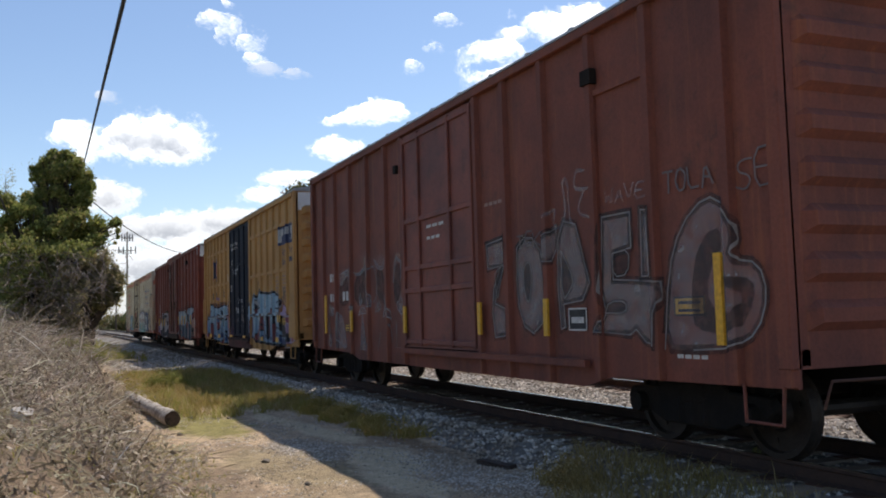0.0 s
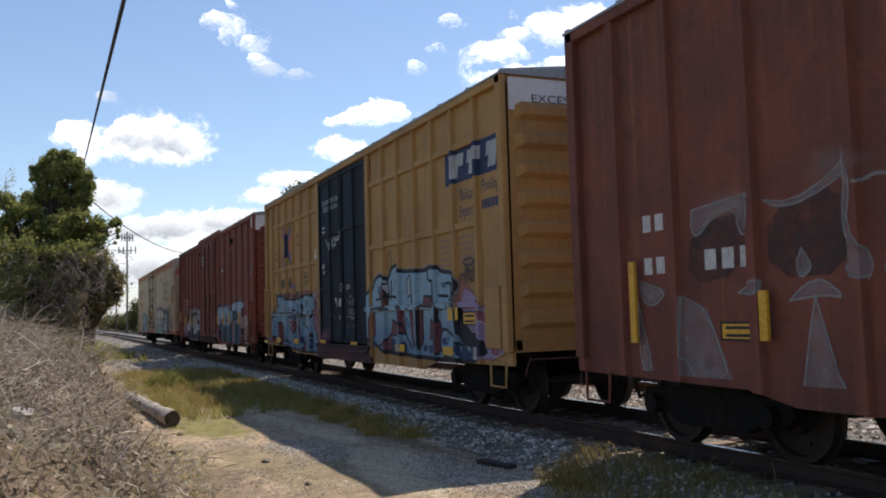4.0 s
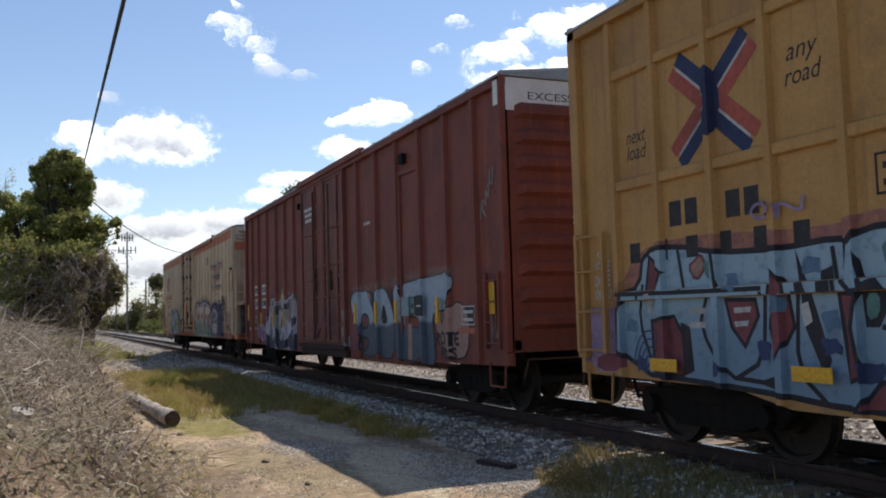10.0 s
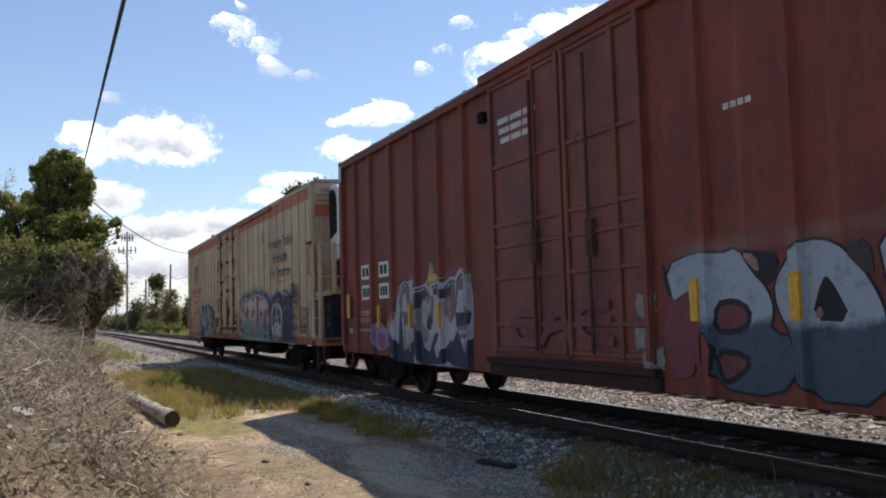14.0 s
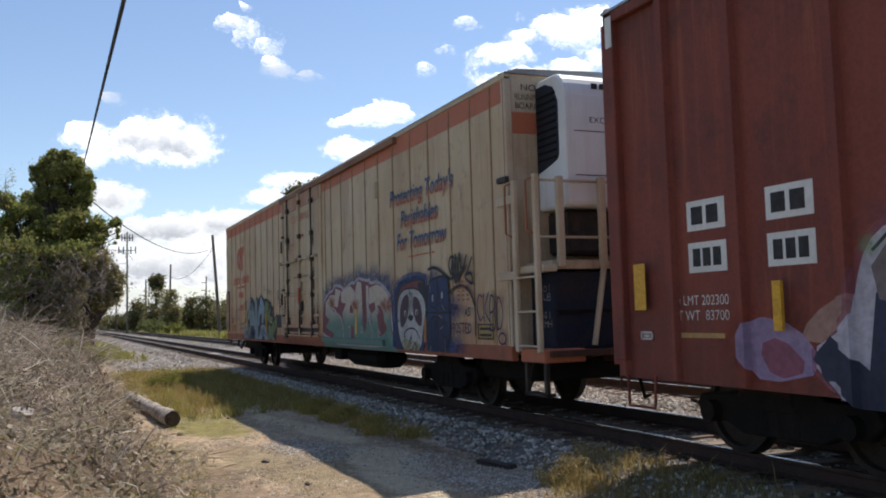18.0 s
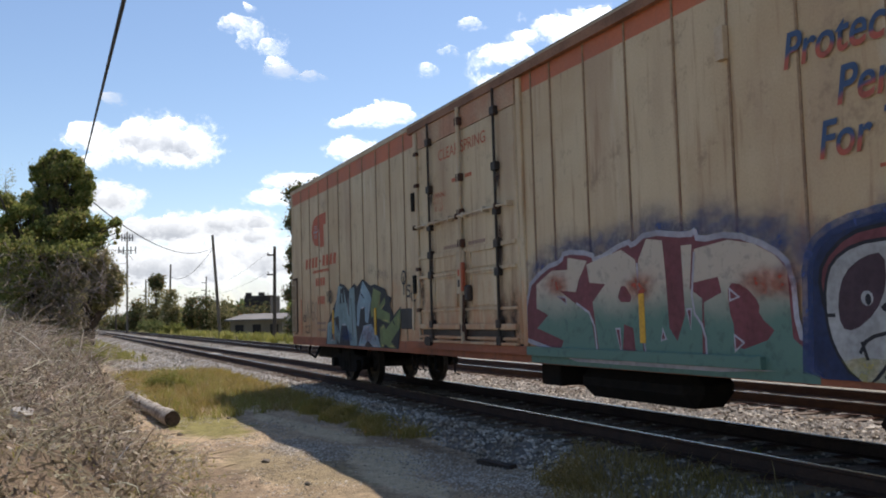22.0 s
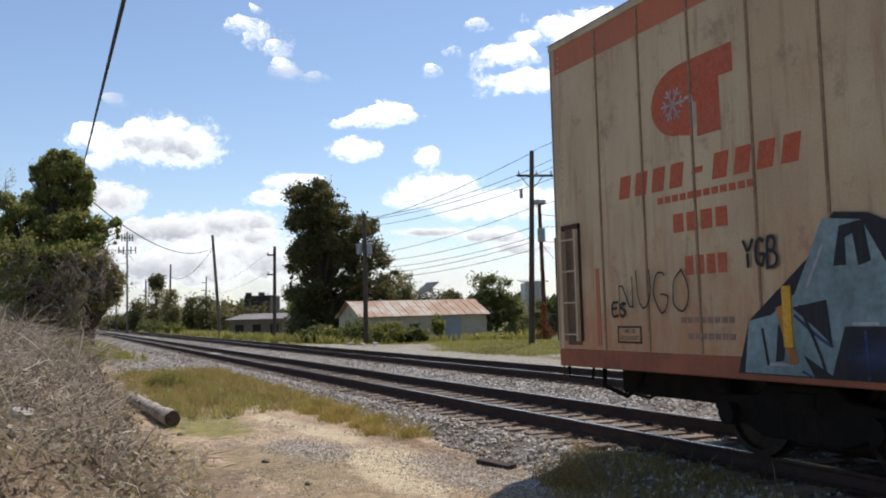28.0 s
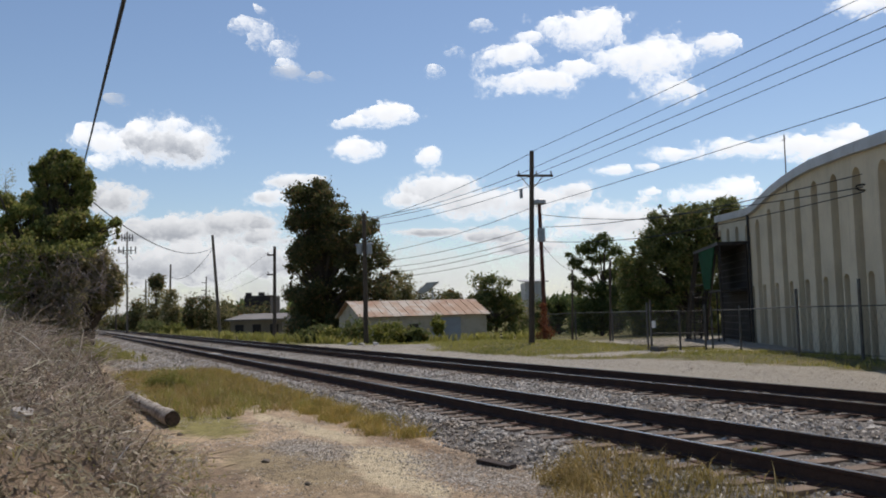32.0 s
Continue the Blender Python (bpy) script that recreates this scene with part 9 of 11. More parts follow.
def build_fence():
    line = [on_ground(a, b) for a, b in ((972, 600), (1020, 602), (1085, 604), (1148, 621))]
    fence = empty("fence", Matrix.Translation((0, 0, 0)))
    tagged(fence, "weathered steel fence with thin rails along the yard", "fence")
    right = [on_ground(a, b) for a, b in ((1262, 617), (1312, 620), (1415, 630), (1528, 636))]
    right.append(right[-1] + (right[-1] - right[-2]))

    def post(p, h, r=0.045):
        z = float(ground_z(p.x, p.y))
        bm = bmesh.new()
        rod(bm, (p.x, p.y, z - 0.1), (p.x, p.y, z + h), r, 8)
        part("post", bm, M_FENCE, fence)

    for run_ in (line, right):
        for p, q in zip(run_, run_[1:]):
            post(p, 1.9)
            for h in (1.72, 0.12):
                a, b = Vector((p.x, p.y, float(ground_z(p.x, p.y)) + h)), Vector((q.x, q.y, float(ground_z(q.x, q.y)) + h))
                bm = bmesh.new()
                rod(bm, a, b, 0.024 if h > 1 else 0.01, 6)
                part("rail", bm, M_FENCE, fence)
            # woven wire
            bm = bmesh.new()
            n = max(4, int((q - p).length / 0.22))
            for i in range(n):
                for s in (0, 1):
                    t0, t1 = i / n, min(1.0, (i + 3) / n)
                    if s:
                        t0, t1 = t1, t0
                    a = p.lerp(q, t0)
                    b = p.lerp(q, t1)
                    rod(bm, (a.x, a.y, float(ground_z(a.x, a.y)) + 0.15), (b.x, b.y, float(ground_z(b.x, b.y)) + 1.7), 0.0035, 3)
            tagged(part("woven_wire", bm, M_FENCE, fence), kind="stuff")
        post(run_[-1], 2.1)
    post(right[3], 2.6, 0.055)
    post(right[2], 2.35, 0.05)
    gate = empty("gate")
    tagged(gate, "closed double steel-tube gate in the yard fence", "gate")
    a, b = on_ground(1154, 622), on_ground(1250, 619)
    for p, h in ((a, 2.2), (b, 2.0), (a.lerp(b, 0.52), 1.75)):
        z = float(ground_z(p.x, p.y))
        bm = bmesh.new()
        rod(bm, (p.x, p.y, z - 0.05), (p.x, p.y, z + h), 0.05, 8)
        part("gate_post", bm, M_FENCE, gate)
    for h in (0.15, 0.75, 1.7):
        bm = bmesh.new()
        rod(bm, (a.x, a.y, float(ground_z(a.x, a.y)) + h), (b.x, b.y, float(ground_z(b.x, b.y)) + h), 0.024, 6)
        part("gate_rail", bm, M_FENCE, gate)
    bm = bmesh.new()
    for i in range(60):
        for s in (0, 1):
            t0, t1 = i / 60, min(1.0, (i + 2.6) / 60)
            p, q = (a.lerp(b, t1), a.lerp(b, t0)) if s else (a.lerp(b, t0), a.lerp(b, t1))
            rod(bm, (p.x, p.y, float(ground_z(p.x, p.y)) + 0.15), (q.x, q.y, float(ground_z(q.x, q.y)) + 1.7), 0.0035, 3)
    tagged(part("woven_wire", bm, M_FENCE, gate), kind="stuff")
    z = float(ground_z(a.x, a.y))
    boxes("gate_sign", [(a.x + 0.15, a.x + 0.4, a.y - 0.07, a.y - 0.05, z + 1.0, z + 1.3)], M_WHITE, gate, "small white sign")
    blk = on_ground(1166, 622)
    tagged(boxes("concrete_block", [(blk.x - 0.3, blk.x + 0.3, blk.y - 0.25, blk.y + 0.25, blk.z - 0.05, blk.z + 0.22)], mat("dark_concrete", (0.12, 0.11, 0.1), scale=4), None, bevel=0.04), "dark concrete block at the gate post", "block")


build_fence()

# ---- shed and far buildings ----
M_TINROOF = mat("rusty_tin_roof", (0.56, 0.5, 0.42), (0.42, 0.25, 0.155), 0.7, 0.0, dirt=(0.36, 0.16, 0.08), streak=(0.44, 0.25, 0.15), scale=0.42, lo=0.35, hi=0.6, grime=1.0)
M_TINWALL = mat("dull_white_tin_wall", (0.6, 0.52, 0.4), (0.48, 0.41, 0.31), 0.7, dirt=(0.27, 0.2, 0.14), streak=(0.3, 0.22, 0.15), scale=0.5)
M_TINDOOR = mat("blue_grey_door", (0.4, 0.42, 0.45), (0.34, 0.35, 0.37), 0.6, scale=1)
M_DARKBRICK = mat("dark_brick", (0.05, 0.04, 0.038), (0.035, 0.03, 0.03), 0.9, scale=0.6)
M_GREYWALL = mat("grey_block_wall", (0.3, 0.25, 0.19), (0.22, 0.18, 0.14), 0.9, scale=0.4)
M_DULLROOF = mat("dull_brown_metal_roof", (0.26, 0.24, 0.22), (0.19, 0.165, 0.145), 0.8, scale=0.5, streak=(0.15, 0.11, 0.09))


def build_shed():
    a, b = sight(640, 606, 80.0), sight(862, 602, 85.5)
    a.z, b.z = float(ground_z(a.x, a.y)), float(ground_z(b.x, b.y))
    d = Vector((b.x - a.x, b.y - a.y, 0))
    L = d.length
    z = min(a.z, b.z) - 0.05
    sh = empty("shed", Matrix.Translation((a.x, a.y, z)) @ pose(0, 0, 0, 0, 0, math.degrees(math.atan2(d.y, d.x))))
    tagged(sh, "long low tin shed with rusty gabled roof", "shed")
    H, W, R = 2.6, 6.0, 1.35
    bm = bmesh.new()
    box(bm, 0, L, 0, 0.12, 0, H)
    part("front_wall", bm, M_TINWALL, sh)
    boxes("rear_wall", [(0, L, W - 0.12, W, 0, H)], M_TINWALL, sh)
    for x in (0.0, L - 0.12):
        bm = bmesh.new()
        loft_x(bm, [(0.12, 0), (0.12, H), (W / 2, H + R - 0.04), (W - 0.12, H), (W - 0.12, 0)], x, x + 0.12)
        part("gable_wall", bm, M_TINWALL, sh)
    for s in (0, 1):
        bm = bmesh.new()
        y0, y1 = (-0.3, W / 2) if s == 0 else (W / 2, W + 0.3)
        z0, z1 = (H - 0.13, H + R) if s == 0 else (H + R, H - 0.13)
        loft_x(bm, [(y0, z0), (y1, z1), (y1, z1 + 0.06), (y0, z0 + 0.06)], -0.3, L + 0.3)
        rf = part("roof_slope", bm, M_TINROOF, sh, "rust-stained tin roof")
        n = int(L / 0.75)
        for i in range(n + 1):
            x = -0.3 + (L + 0.6) * i / n
            bm = bmesh.new()
            loft_x(bm, [(y0, z0 + 0.06), (y1, z1 + 0.06), (y1, z1 + 0.1), (y0, z0 + 0.1)], x - 0.03, x + 0.03)
            part("roof_seam", bm, M_TINROOF, rf)
    boxes("door", [(L * 0.55, L * 0.78, -0.05, 0.0, 0.0, 2.3)], M_TINDOOR, sh, "wide blue-grey sliding door")
    for x in (L * 0.15, L * 0.36):
        boxes("window", [(x, x + 1.0, -0.03, 0.0, 1.0, 1.8)], M_DARKBRICK, sh)


build_shed()


def far_block(name, label, category, a0, a1, btop, bbase, depth, wall, deep=8.0, roof=None, crown=0):
    p, q = sight(a0, bbase, depth), sight(a1, bbase, depth)
    h = (sight(a0, btop, depth) - p).length
    L = (q - p).length
    z = float(ground_z(p.x, p.y)) - 0.3
    ob = empty(name, Matrix.Translation((p.x, p.y, z)) @ pose(0, 0, 0, 0, 0, math.degrees(math.atan2(q.y - p.y, q.x - p.x))))
    tagged(ob, label, category)
    top = p.z + h - z
    boxes("wall", [(0, L, 0, deep, 0, top)], wall, ob)
    if roof:
        bm = bmesh.new()
        loft_x(bm, [(-0.5, top), (-0.5, top + 0.18), (deep + 0.3, top + 0.9), (deep + 0.3, top + 0.7)], -0.6, L + 0.6)
        part("roof", bm, roof, ob)
    for k in range(crown):
        x = L * (k + 0.1) / crown
        boxes("parapet_block", [(x, x + L / crown * 0.45, 0, 0.5, top, top + 0.7)], wall, ob)
    return ob, L, top


ob, L_, T_ = far_block("workshop", "low tan workshop with a dull metal roof", "building", 408, 500, 569, 603, 108, M_GREYWALL, 10, M_DULLROOF)
for k in range(3):
    boxes("doorway", [(0.6 + k * 2.1, 1.6 + k * 2.1, -0.06, 0.0, 0.2, T_ * 0.8)], M_DARKBRICK, ob)
ob, L_, T_ = far_block("brick_tower", "dark brick building with a notched parapet", "building", 433, 479, 524, 590, 200, M_DARKBRICK, 12, None, 2)
ob, L_, T_ = far_block("mill_building", "pale mill buildings far behind the trees", "building", 932, 968, 500, 585, 170, M_FASCIA, 10, M_FASCIA)
ob, L_, T_ = far_block("mill_building", "pale mill buildings far behind the trees", "building", 848, 880, 516, 590, 180, M_TINWALL, 8, M_FASCIA)


def build_dish():
    c = sight(757, 510, 150)
    dsh = empty("tilted_hopper", Matrix.Translation((c.x, c.y, float(ground_z(c.x, c.y)))))
    tagged(dsh, "pale tilted metal hopper above the far trees", "hopper")
    zc = c.z - dsh.matrix_basis.translation.z
    bm = bmesh.new()
    for x0, z0, x1, z1, o in ((-1.9, -0.9, 1.9, 0.9, 0.0),):
        vs = [AX_R * x0 + Vector((0, 0, zc + z0)), AX_R * (x0 + 1.4) + Vector((0, 0, zc + z0 - 0.1)), AX_R * x1 + Vector((0, 0, zc + z1)), AX_R * (x1 - 2.0) + Vector((0, 0, zc + z1 - 0.15))]
        f0 = [bm.verts.new(v) for v in vs]
        f1 = [bm.verts.new(v - FORWARD * 0.6 + Vector((0, 0, 0.2))) for v in vs]
        bm.faces.new(f0)
        bm.faces.new(f1[::-1])
        for i in range(4):
            bm.faces.new((f0[i], f1[i], f1[(i + 1) % 4], f0[(i + 1) % 4]))
    part("trough", bm, M_FASCIA, dsh)
    bm = bmesh.new()
    for s in (-1.2, 0.8):
        rod(bm, AX_R * s, AX_R * s + Vector((0, 0, zc - 0.3)), 0.15, 6)
    part("legs_frame", bm, M_GALV, dsh)


build_dish()


# ---- loose things on the ground ----
def build_loose():
    near, far = on_ground(305, 757), on_ground(228, 712)
    near.z, far.z = float(ground_z(near.x, near.y)) + 0.15, float(ground_z(far.x, far.y)) + 0.13
    ax = (far - near).normalized()
    s = ax.orthogonal().normalized()
    t = ax.cross(s)
    bm = bmesh.new()
    rings = []
    rng = random.Random(4)
    n, m = 16, 14
    for k in range(m + 1):
        p = near.lerp(far, k / m)
        r = (0.15 - 0.025 * k / m) * (1 + 0.035 * math.sin(k * 1.9))
        rings.append([bm.verts.new(p + (s * math.cos(2 * math.pi * i / n) + t * math.sin(2 * math.pi * i / n)) * r * (1 + rng.uniform(-0.13, 0.1))) for i in range(n)])
    for q0, q1 in zip(rings, rings[1:]):
        for i in range(n):
            bm.faces.new((q0[i], q0[(i + 1) % n], q1[(i + 1) % n], q1[i]))
    log = part("log", bm, mat("grey_weathered_log", (0.56, 0.5, 0.42), (0.2, 0.16, 0.125), 0.9, scale=7, fine=34, bump=1.0, dirt=(0.09, 0.07, 0.05)), smooth=True)
    tagged(log, "grey weathered log lying at the foot of the bank", "log")
    bm = bmesh.new()
    vs = [bm.verts.new(near - ax * 0.012 + (s * math.cos(2 * math.pi * i / n) + t * math.sin(2 * math.pi * i / n)) * 0.14 * (1 + rng.uniform(-0.1, 0.05))) for i in range(n)]
    vs2 = [bm.verts.new(v.co + ax * 0.05) for v in vs]
    bm.faces.new(vs)
    for i in range(n):
        bm.faces.new((vs[i], vs[(i + 1) % n], vs2[(i + 1) % n], vs2[i]))
    part("cut_end", bm, mat("charred_log_end", (0.13, 0.085, 0.06), (0.06, 0.04, 0.03), 0.95, scale=12, bump=0.8), log, "dark rotten cut end")
    a, b = on_ground(845, 820), on_ground(912, 832)
    c = (a + b) / 2
    bm = bmesh.new()
    box(bm, -0.34, 0.34, -0.07, 0.07, -0.01, 0.045)
    bmesh.ops.subdivide_edges(bm, edges=bm.edges[:], cuts=2)
    for v in bm.verts:
        v.co += Vector((rng.uniform(-0.02, 0.02), rng.uniform(-0.015, 0.015), rng.uniform(-0.008, 0.012)))
    pl = part("broken_plank", bm, mat("rotten_dark_wood", (0.075, 0.055, 0.045), (0.05, 0.038, 0.032), 0.95, scale=6, bump=0.8))
    pl.matrix_basis = Matrix.Translation((c.x, c.y, float(ground_z(c.x, c.y)))) @ pose(0, 0, 0, 0, 0, math.degrees(math.atan2(b.y - a.y, b.x - a.x)))
    tagged(pl, "rotten piece of dark tie wood on the gravel", "plank")

    def lump(name, a, b, r, material, label, cat):
        p = on_ground(a, b)
        bm = bmesh.new()
        bmesh.ops.create_icosphere(bm, subdivisions=2, radius=r)
        for v in bm.verts:
            v.co *= 1 + rng.uniform(-0.22, 0.22)
            v.co.z *= 0.6
        o = part(name, bm, material)
        o.matrix_basis = Matrix.Translation((p.x, p.y, float(ground_z(p.x, p.y)) + r * 0.35))
        tagged(o, label, cat)

    white = mat("bleached_white", (0.62, 0.58, 0.52), (0.5, 0.45, 0.4), 0.9, scale=8)
    lump("white_stone", 36, 742, 0.13, white, "pale broken stone in the dry grass", "stone")
    lump("white_stone", 165, 714, 0.09, white, "pale broken stone in the dry grass", "stone")
    for a, b in ((338, 741), (405, 742), (545, 860), (470, 820), (318, 772)):
        lump("flat_stone", a, b, rng.uniform(0.035, 0.06), mat("brown_stone", (0.22, 0.18, 0.14), scale=6), "flat brown stone on the path", "stone")
    for a, b in ((620, 612), (665, 611), (640, 612)):
        lump("litter", a, b, 0.22, white, "white litter beside the track", "litter")
    o = boxes("white_board", [(-0.9, 0.9, -0.12, 0.12, 0.0, 0.04)], white)
    o.matrix_basis = pose(-46.5, 7.36, -0.17, 0, 0, 8)
    tagged(o, "white board lying between the rails", "board")


build_loose()


# ---- plants ----
def leaf_mesh(name, centres, size, material, rng, squash=0.55):
    n = len(centres)
    e1 = rng.normal(size=(n, 3))
    e1 /= np.linalg.norm(e1, axis=1)[:, None]
    e2 = np.cross(e1, rng.normal(size=(n, 3)))
    e2 /= np.linalg.norm(e2, axis=1)[:, None]
    s = (size * rng.uniform(0.6, 1.35, n))[:, None]
    v = np.stack([centres - e1 * s, centres + e2 * s * squash - e1 * s * 0.2, centres + e1 * s, centres - e2 * s * squash + e1 * s * 0.1], 1)
    f = np.arange(4 * n).reshape(n, 4)
    return raw(name, v.reshape(-1, 3), f, material)


def crown_points(blobs, n, rng, clump=0.2):
    """Places for leaves: clumps near the skin of overlapping bulges. blobs: centre, half-sizes (across, deep, up)."""
    vol = np.array([b[1][0] * b[1][2] for b in blobs])
    pick = rng.choice(len(blobs), size=max(8, n // 20), p=vol / vol.sum())
    c = np.array([blobs[i][0] for i in pick])
    r = np.array([blobs[i][1] for i in pick])
    d = rng.normal(size=(len(pick), 3))
    d /= np.linalg.norm(d, axis=1)[:, None]
    d *= rng.uniform(0.25, 1.0, len(pick))[:, None] ** 0.5
    R, D, U = np.array(AX_R), np.array(FORWARD), np.array((0, 0, 1.0))
    cl = c + R * (d[:, :1] * r[:, :1]) + D * (d[:, 1:2] * r[:, 1:2]) + U * (d[:, 2:] * r[:, 2:])
    k = rng.integers(0, len(cl), n)
    spread = clump * r[k].min(axis=1)[:, None] * rng.uniform(0.5, 1.6, (n, 1))
    return cl[k] + rng.normal(size=(n, 3)) * spread


def tree(name, label, foot, blobs, n, size, leaf, bark, seed, trunk=0.2, category="tree", clump=0.2, group=""):
    """blobs: (a, b, half width, half height)."""
    rng = np.random.default_rng(seed)
    foot = Vector(foot)
    depth = (foot - EYE).dot(FORWARD)
    k = depth / FOCAL
    bl = [(np.array(sight(a, b, depth + o * k)), np.array((w * k, min(w, h * 1.2) * k, h * k))) for a, b, w, h, o in [(*q, 0)[:5] if len(q) == 4 else q for q in blobs]]
    foot.z = float(ground_z(foot.x, foot.y)) - 0.1
    tr = empty(name, Matrix.Translation(foot))
    tagged(tr, label, category, group)
    pts = crown_points(bl, n, rng, clump) - np.array(foot)
    pts = pts[pts[:, 2] > 0.05]
    crown = leaf_mesh("crown", pts, size, leaf, rng)
    crown.parent = tr
    if trunk:
        top = max((Vector(b[0]) for b in bl), key=lambda p: p.z) - foot
        bm = bmesh.new()
        mid = Vector((top.x * 0.35, top.y * 0.35, top.z * 0.5))
        rod(bm, (0, 0, 0), mid, trunk, 9, trunk * 0.7)
        rod(bm, mid, top * 0.98, trunk * 0.7, 8, trunk * 0.2)
        part("trunk", bm, bark, tr)
        for c, r in bl:
            e = Vector(c) - foot
            st = Vector((mid.x, mid.y, min(mid.z, max(0.3, e.z * 0.55))))
            bm = bmesh.new()
            rod(bm, st, st.lerp(e, 0.55) + Vector((0, 0, 0.1)), trunk * 0.45, 6, trunk * 0.25)
            rod(bm, st.lerp(e, 0.55) + Vector((0, 0, 0.1)), e, trunk * 0.25, 6, trunk * 0.08)
            part("limb", bm, bark, tr)
    return tr


LEAF_DARK = leaf_mat("dark_green_leaves", (0.09, 0.125, 0.045), (0.16, 0.195, 0.07), (0.28, 0.25, 0.1))
LEAF_VINE = leaf_mat("vine_leaves", (0.19, 0.21, 0.065), (0.36, 0.36, 0.115), (0.56, 0.42, 0.18), 0.75, 0.9)
LEAF_OLIVE = leaf_mat("olive_leaves", (0.14, 0.165, 0.06), (0.23, 0.245, 0.09), (0.38, 0.29, 0.13), 0.7, 0.5)
LEAF_DRY = leaf_mat("drying_brown_leaves", (0.23, 0.21, 0.1), (0.38, 0.32, 0.165), (0.6, 0.48, 0.31), 0.85, 0.9)
LEAF_AUTUMN = leaf_mat("turning_leaves", (0.1, 0.11, 0.048), (0.18, 0.165, 0.072), (0.36, 0.2, 0.1), 0.65, 0.4)
G_GREENLEAF = leaf_mat("yellow_green_leaves", (0.22, 0.23, 0.055), (0.3, 0.29, 0.08), (0.4, 0.34, 0.13))
BARK = mat("grey_brown_bark", (0.11, 0.085, 0.065), (0.07, 0.055, 0.042), 0.95, scale=4, bump=0.8)



def bulges(outline, n, r0, r1, seed, deep=0.0, sprays=0, reach=9.0):
    """Many bulges inside an outline and small sprays over its upper edge, so that the crown's edge is uneven."""
    rng = random.Random(seed)
    xs_, ys_ = [p[0] for p in outline], [p[1] for p in outline]
    out = []

    def inside_(x, y):
        c = False
        for (xa, ya), (xb, yb) in zip(outline, outline[1:] + outline[:1]):
            if (ya > y) != (yb > y) and x < (xb - xa) * (y - ya) / (yb - ya) + xa:
                c = not c
        return c

    while len(out) < n:
        x, y = rng.uniform(min(xs_), max(xs_)), rng.uniform(min(ys_), max(ys_))
        if inside_(x, y):
            r = rng.uniform(r0, r1)
            out.append((x, y, r, r * rng.uniform(0.6, 0.95), rng.uniform(-deep, deep)))
    mid = sum(xs_) / len(xs_), sum(ys_) / len(ys_)
    for i in range(sprays):
        k = rng.randrange(len(outline))
        (xa, ya), (xb, yb) = outline[k], outline[(k + 1) % len(outline)]
        f, g = rng.random(), rng.uniform(-0.5, 1.0) * reach
        x, y = xa + (xb - xa) * f, ya + (yb - ya) * f
        r = math.hypot(x - mid[0], y - mid[1]) + 1e-6
        if y > mid[1] + 0.5 * (max(ys_) - mid[1]):
            continue
        w = rng.uniform(2.2, 5.0)
        out.append((x + (x - mid[0]) / r * g, y + (y - mid[1]) / r * g - 0.3 * abs(g), w, w * rng.uniform(0.7, 1.5), rng.uniform(-deep, deep)))
    return out


tree("vine_covered_tree", "tall tree trunk thickly covered by green vines", sight(112, 645, 44), bulges([(64, 318), (68, 290), (84, 286), (96, 276), (118, 272), (134, 288), (148, 308), (162, 312), (150, 338), (150, 372), (56, 376), (52, 352)], 54, 6, 13, 1, 20, 46), 44000, 0.075, LEAF_VINE, BARK, 1, 0.22, "tree", 0.38)
tree("leafy_tree", "leafy green tree with vines at the track side", sight(80, 650, 42), bulges([(0, 345), (40, 370), (100, 385), (150, 380), (185, 405), (203, 392), (208, 402), (200, 430), (165, 440), (120, 455), (90, 480), (50, 470), (20, 500), (0, 495)], 84, 6, 15, 2, 30, 40), 56000, 0.075, LEAF_VINE, BARK, 2, 0.18, "tree", 0.38)
tree("leafy_tree", "thin pale tree behind the vines", sight(10, 640, 60), [(10, 312, 16, 16), (18, 335, 16, 18), (4, 345, 18, 16), (26, 365, 18, 14)], 420, 0.055, LEAF_DRY, BARK, 3, 0.1, "tree", 0.3)
tree("shrub", "dense shrub with brown and green leaves at the track side", sight(165, 640, 43), bulges([(130, 440), (165, 445), (190, 462), (212, 500), (206, 525), (180, 545), (150, 550), (140, 590), (120, 600), (110, 480)], 70, 6, 14, 4, 20, 36), 36000, 0.065, LEAF_DRY, BARK, 4, 0.1, "shrub", 0.45)
tree("shrub", "dense shrub with brown and green leaves on the bank", sight(60, 650, 41.5), bulges([(0, 470), (50, 478), (80, 462), (118, 456), (136, 480), (144, 520), (134, 560), (128, 600), (90, 610), (40, 600), (0, 590)], 96, 6, 14, 5, 30, 40), 56000, 0.065, LEAF_DRY, BARK, 5, 0.08, "shrub", 0.5)
tree("vine_drape", "green vines hanging down over the brown shrubs", sight(60, 645, 40), bulges([(0, 425), (60, 435), (130, 430), (160, 445), (135, 470), (110, 462), (90, 500), (60, 480), (40, 540), (0, 555)], 44, 5, 12, 46, 24, 20), 7500, 0.065, LEAF_VINE, BARK, 46, 0.0, "vine", 0.7)
tree("thicket", "dark brown-green thicket behind the vines", sight(70, 640, 49), bulges([(0, 430), (150, 430), (185, 470), (190, 520), (150, 560), (140, 605), (0, 605)], 70, 14, 26, 45, 20), 30000, 0.11, LEAF_DRY, BARK, 45, 0.1, "thicket", 0.5)
tree("shrub", "low green shrub beside the ballast", on_ground(150, 648), [(150, 630, 24, 12), (120, 620, 20, 14), (176, 638, 14, 8), (100, 625, 16, 12)], 5000, 0.045, G_GREENLEAF, BARK, 6, 0.0, "shrub", 0.35)
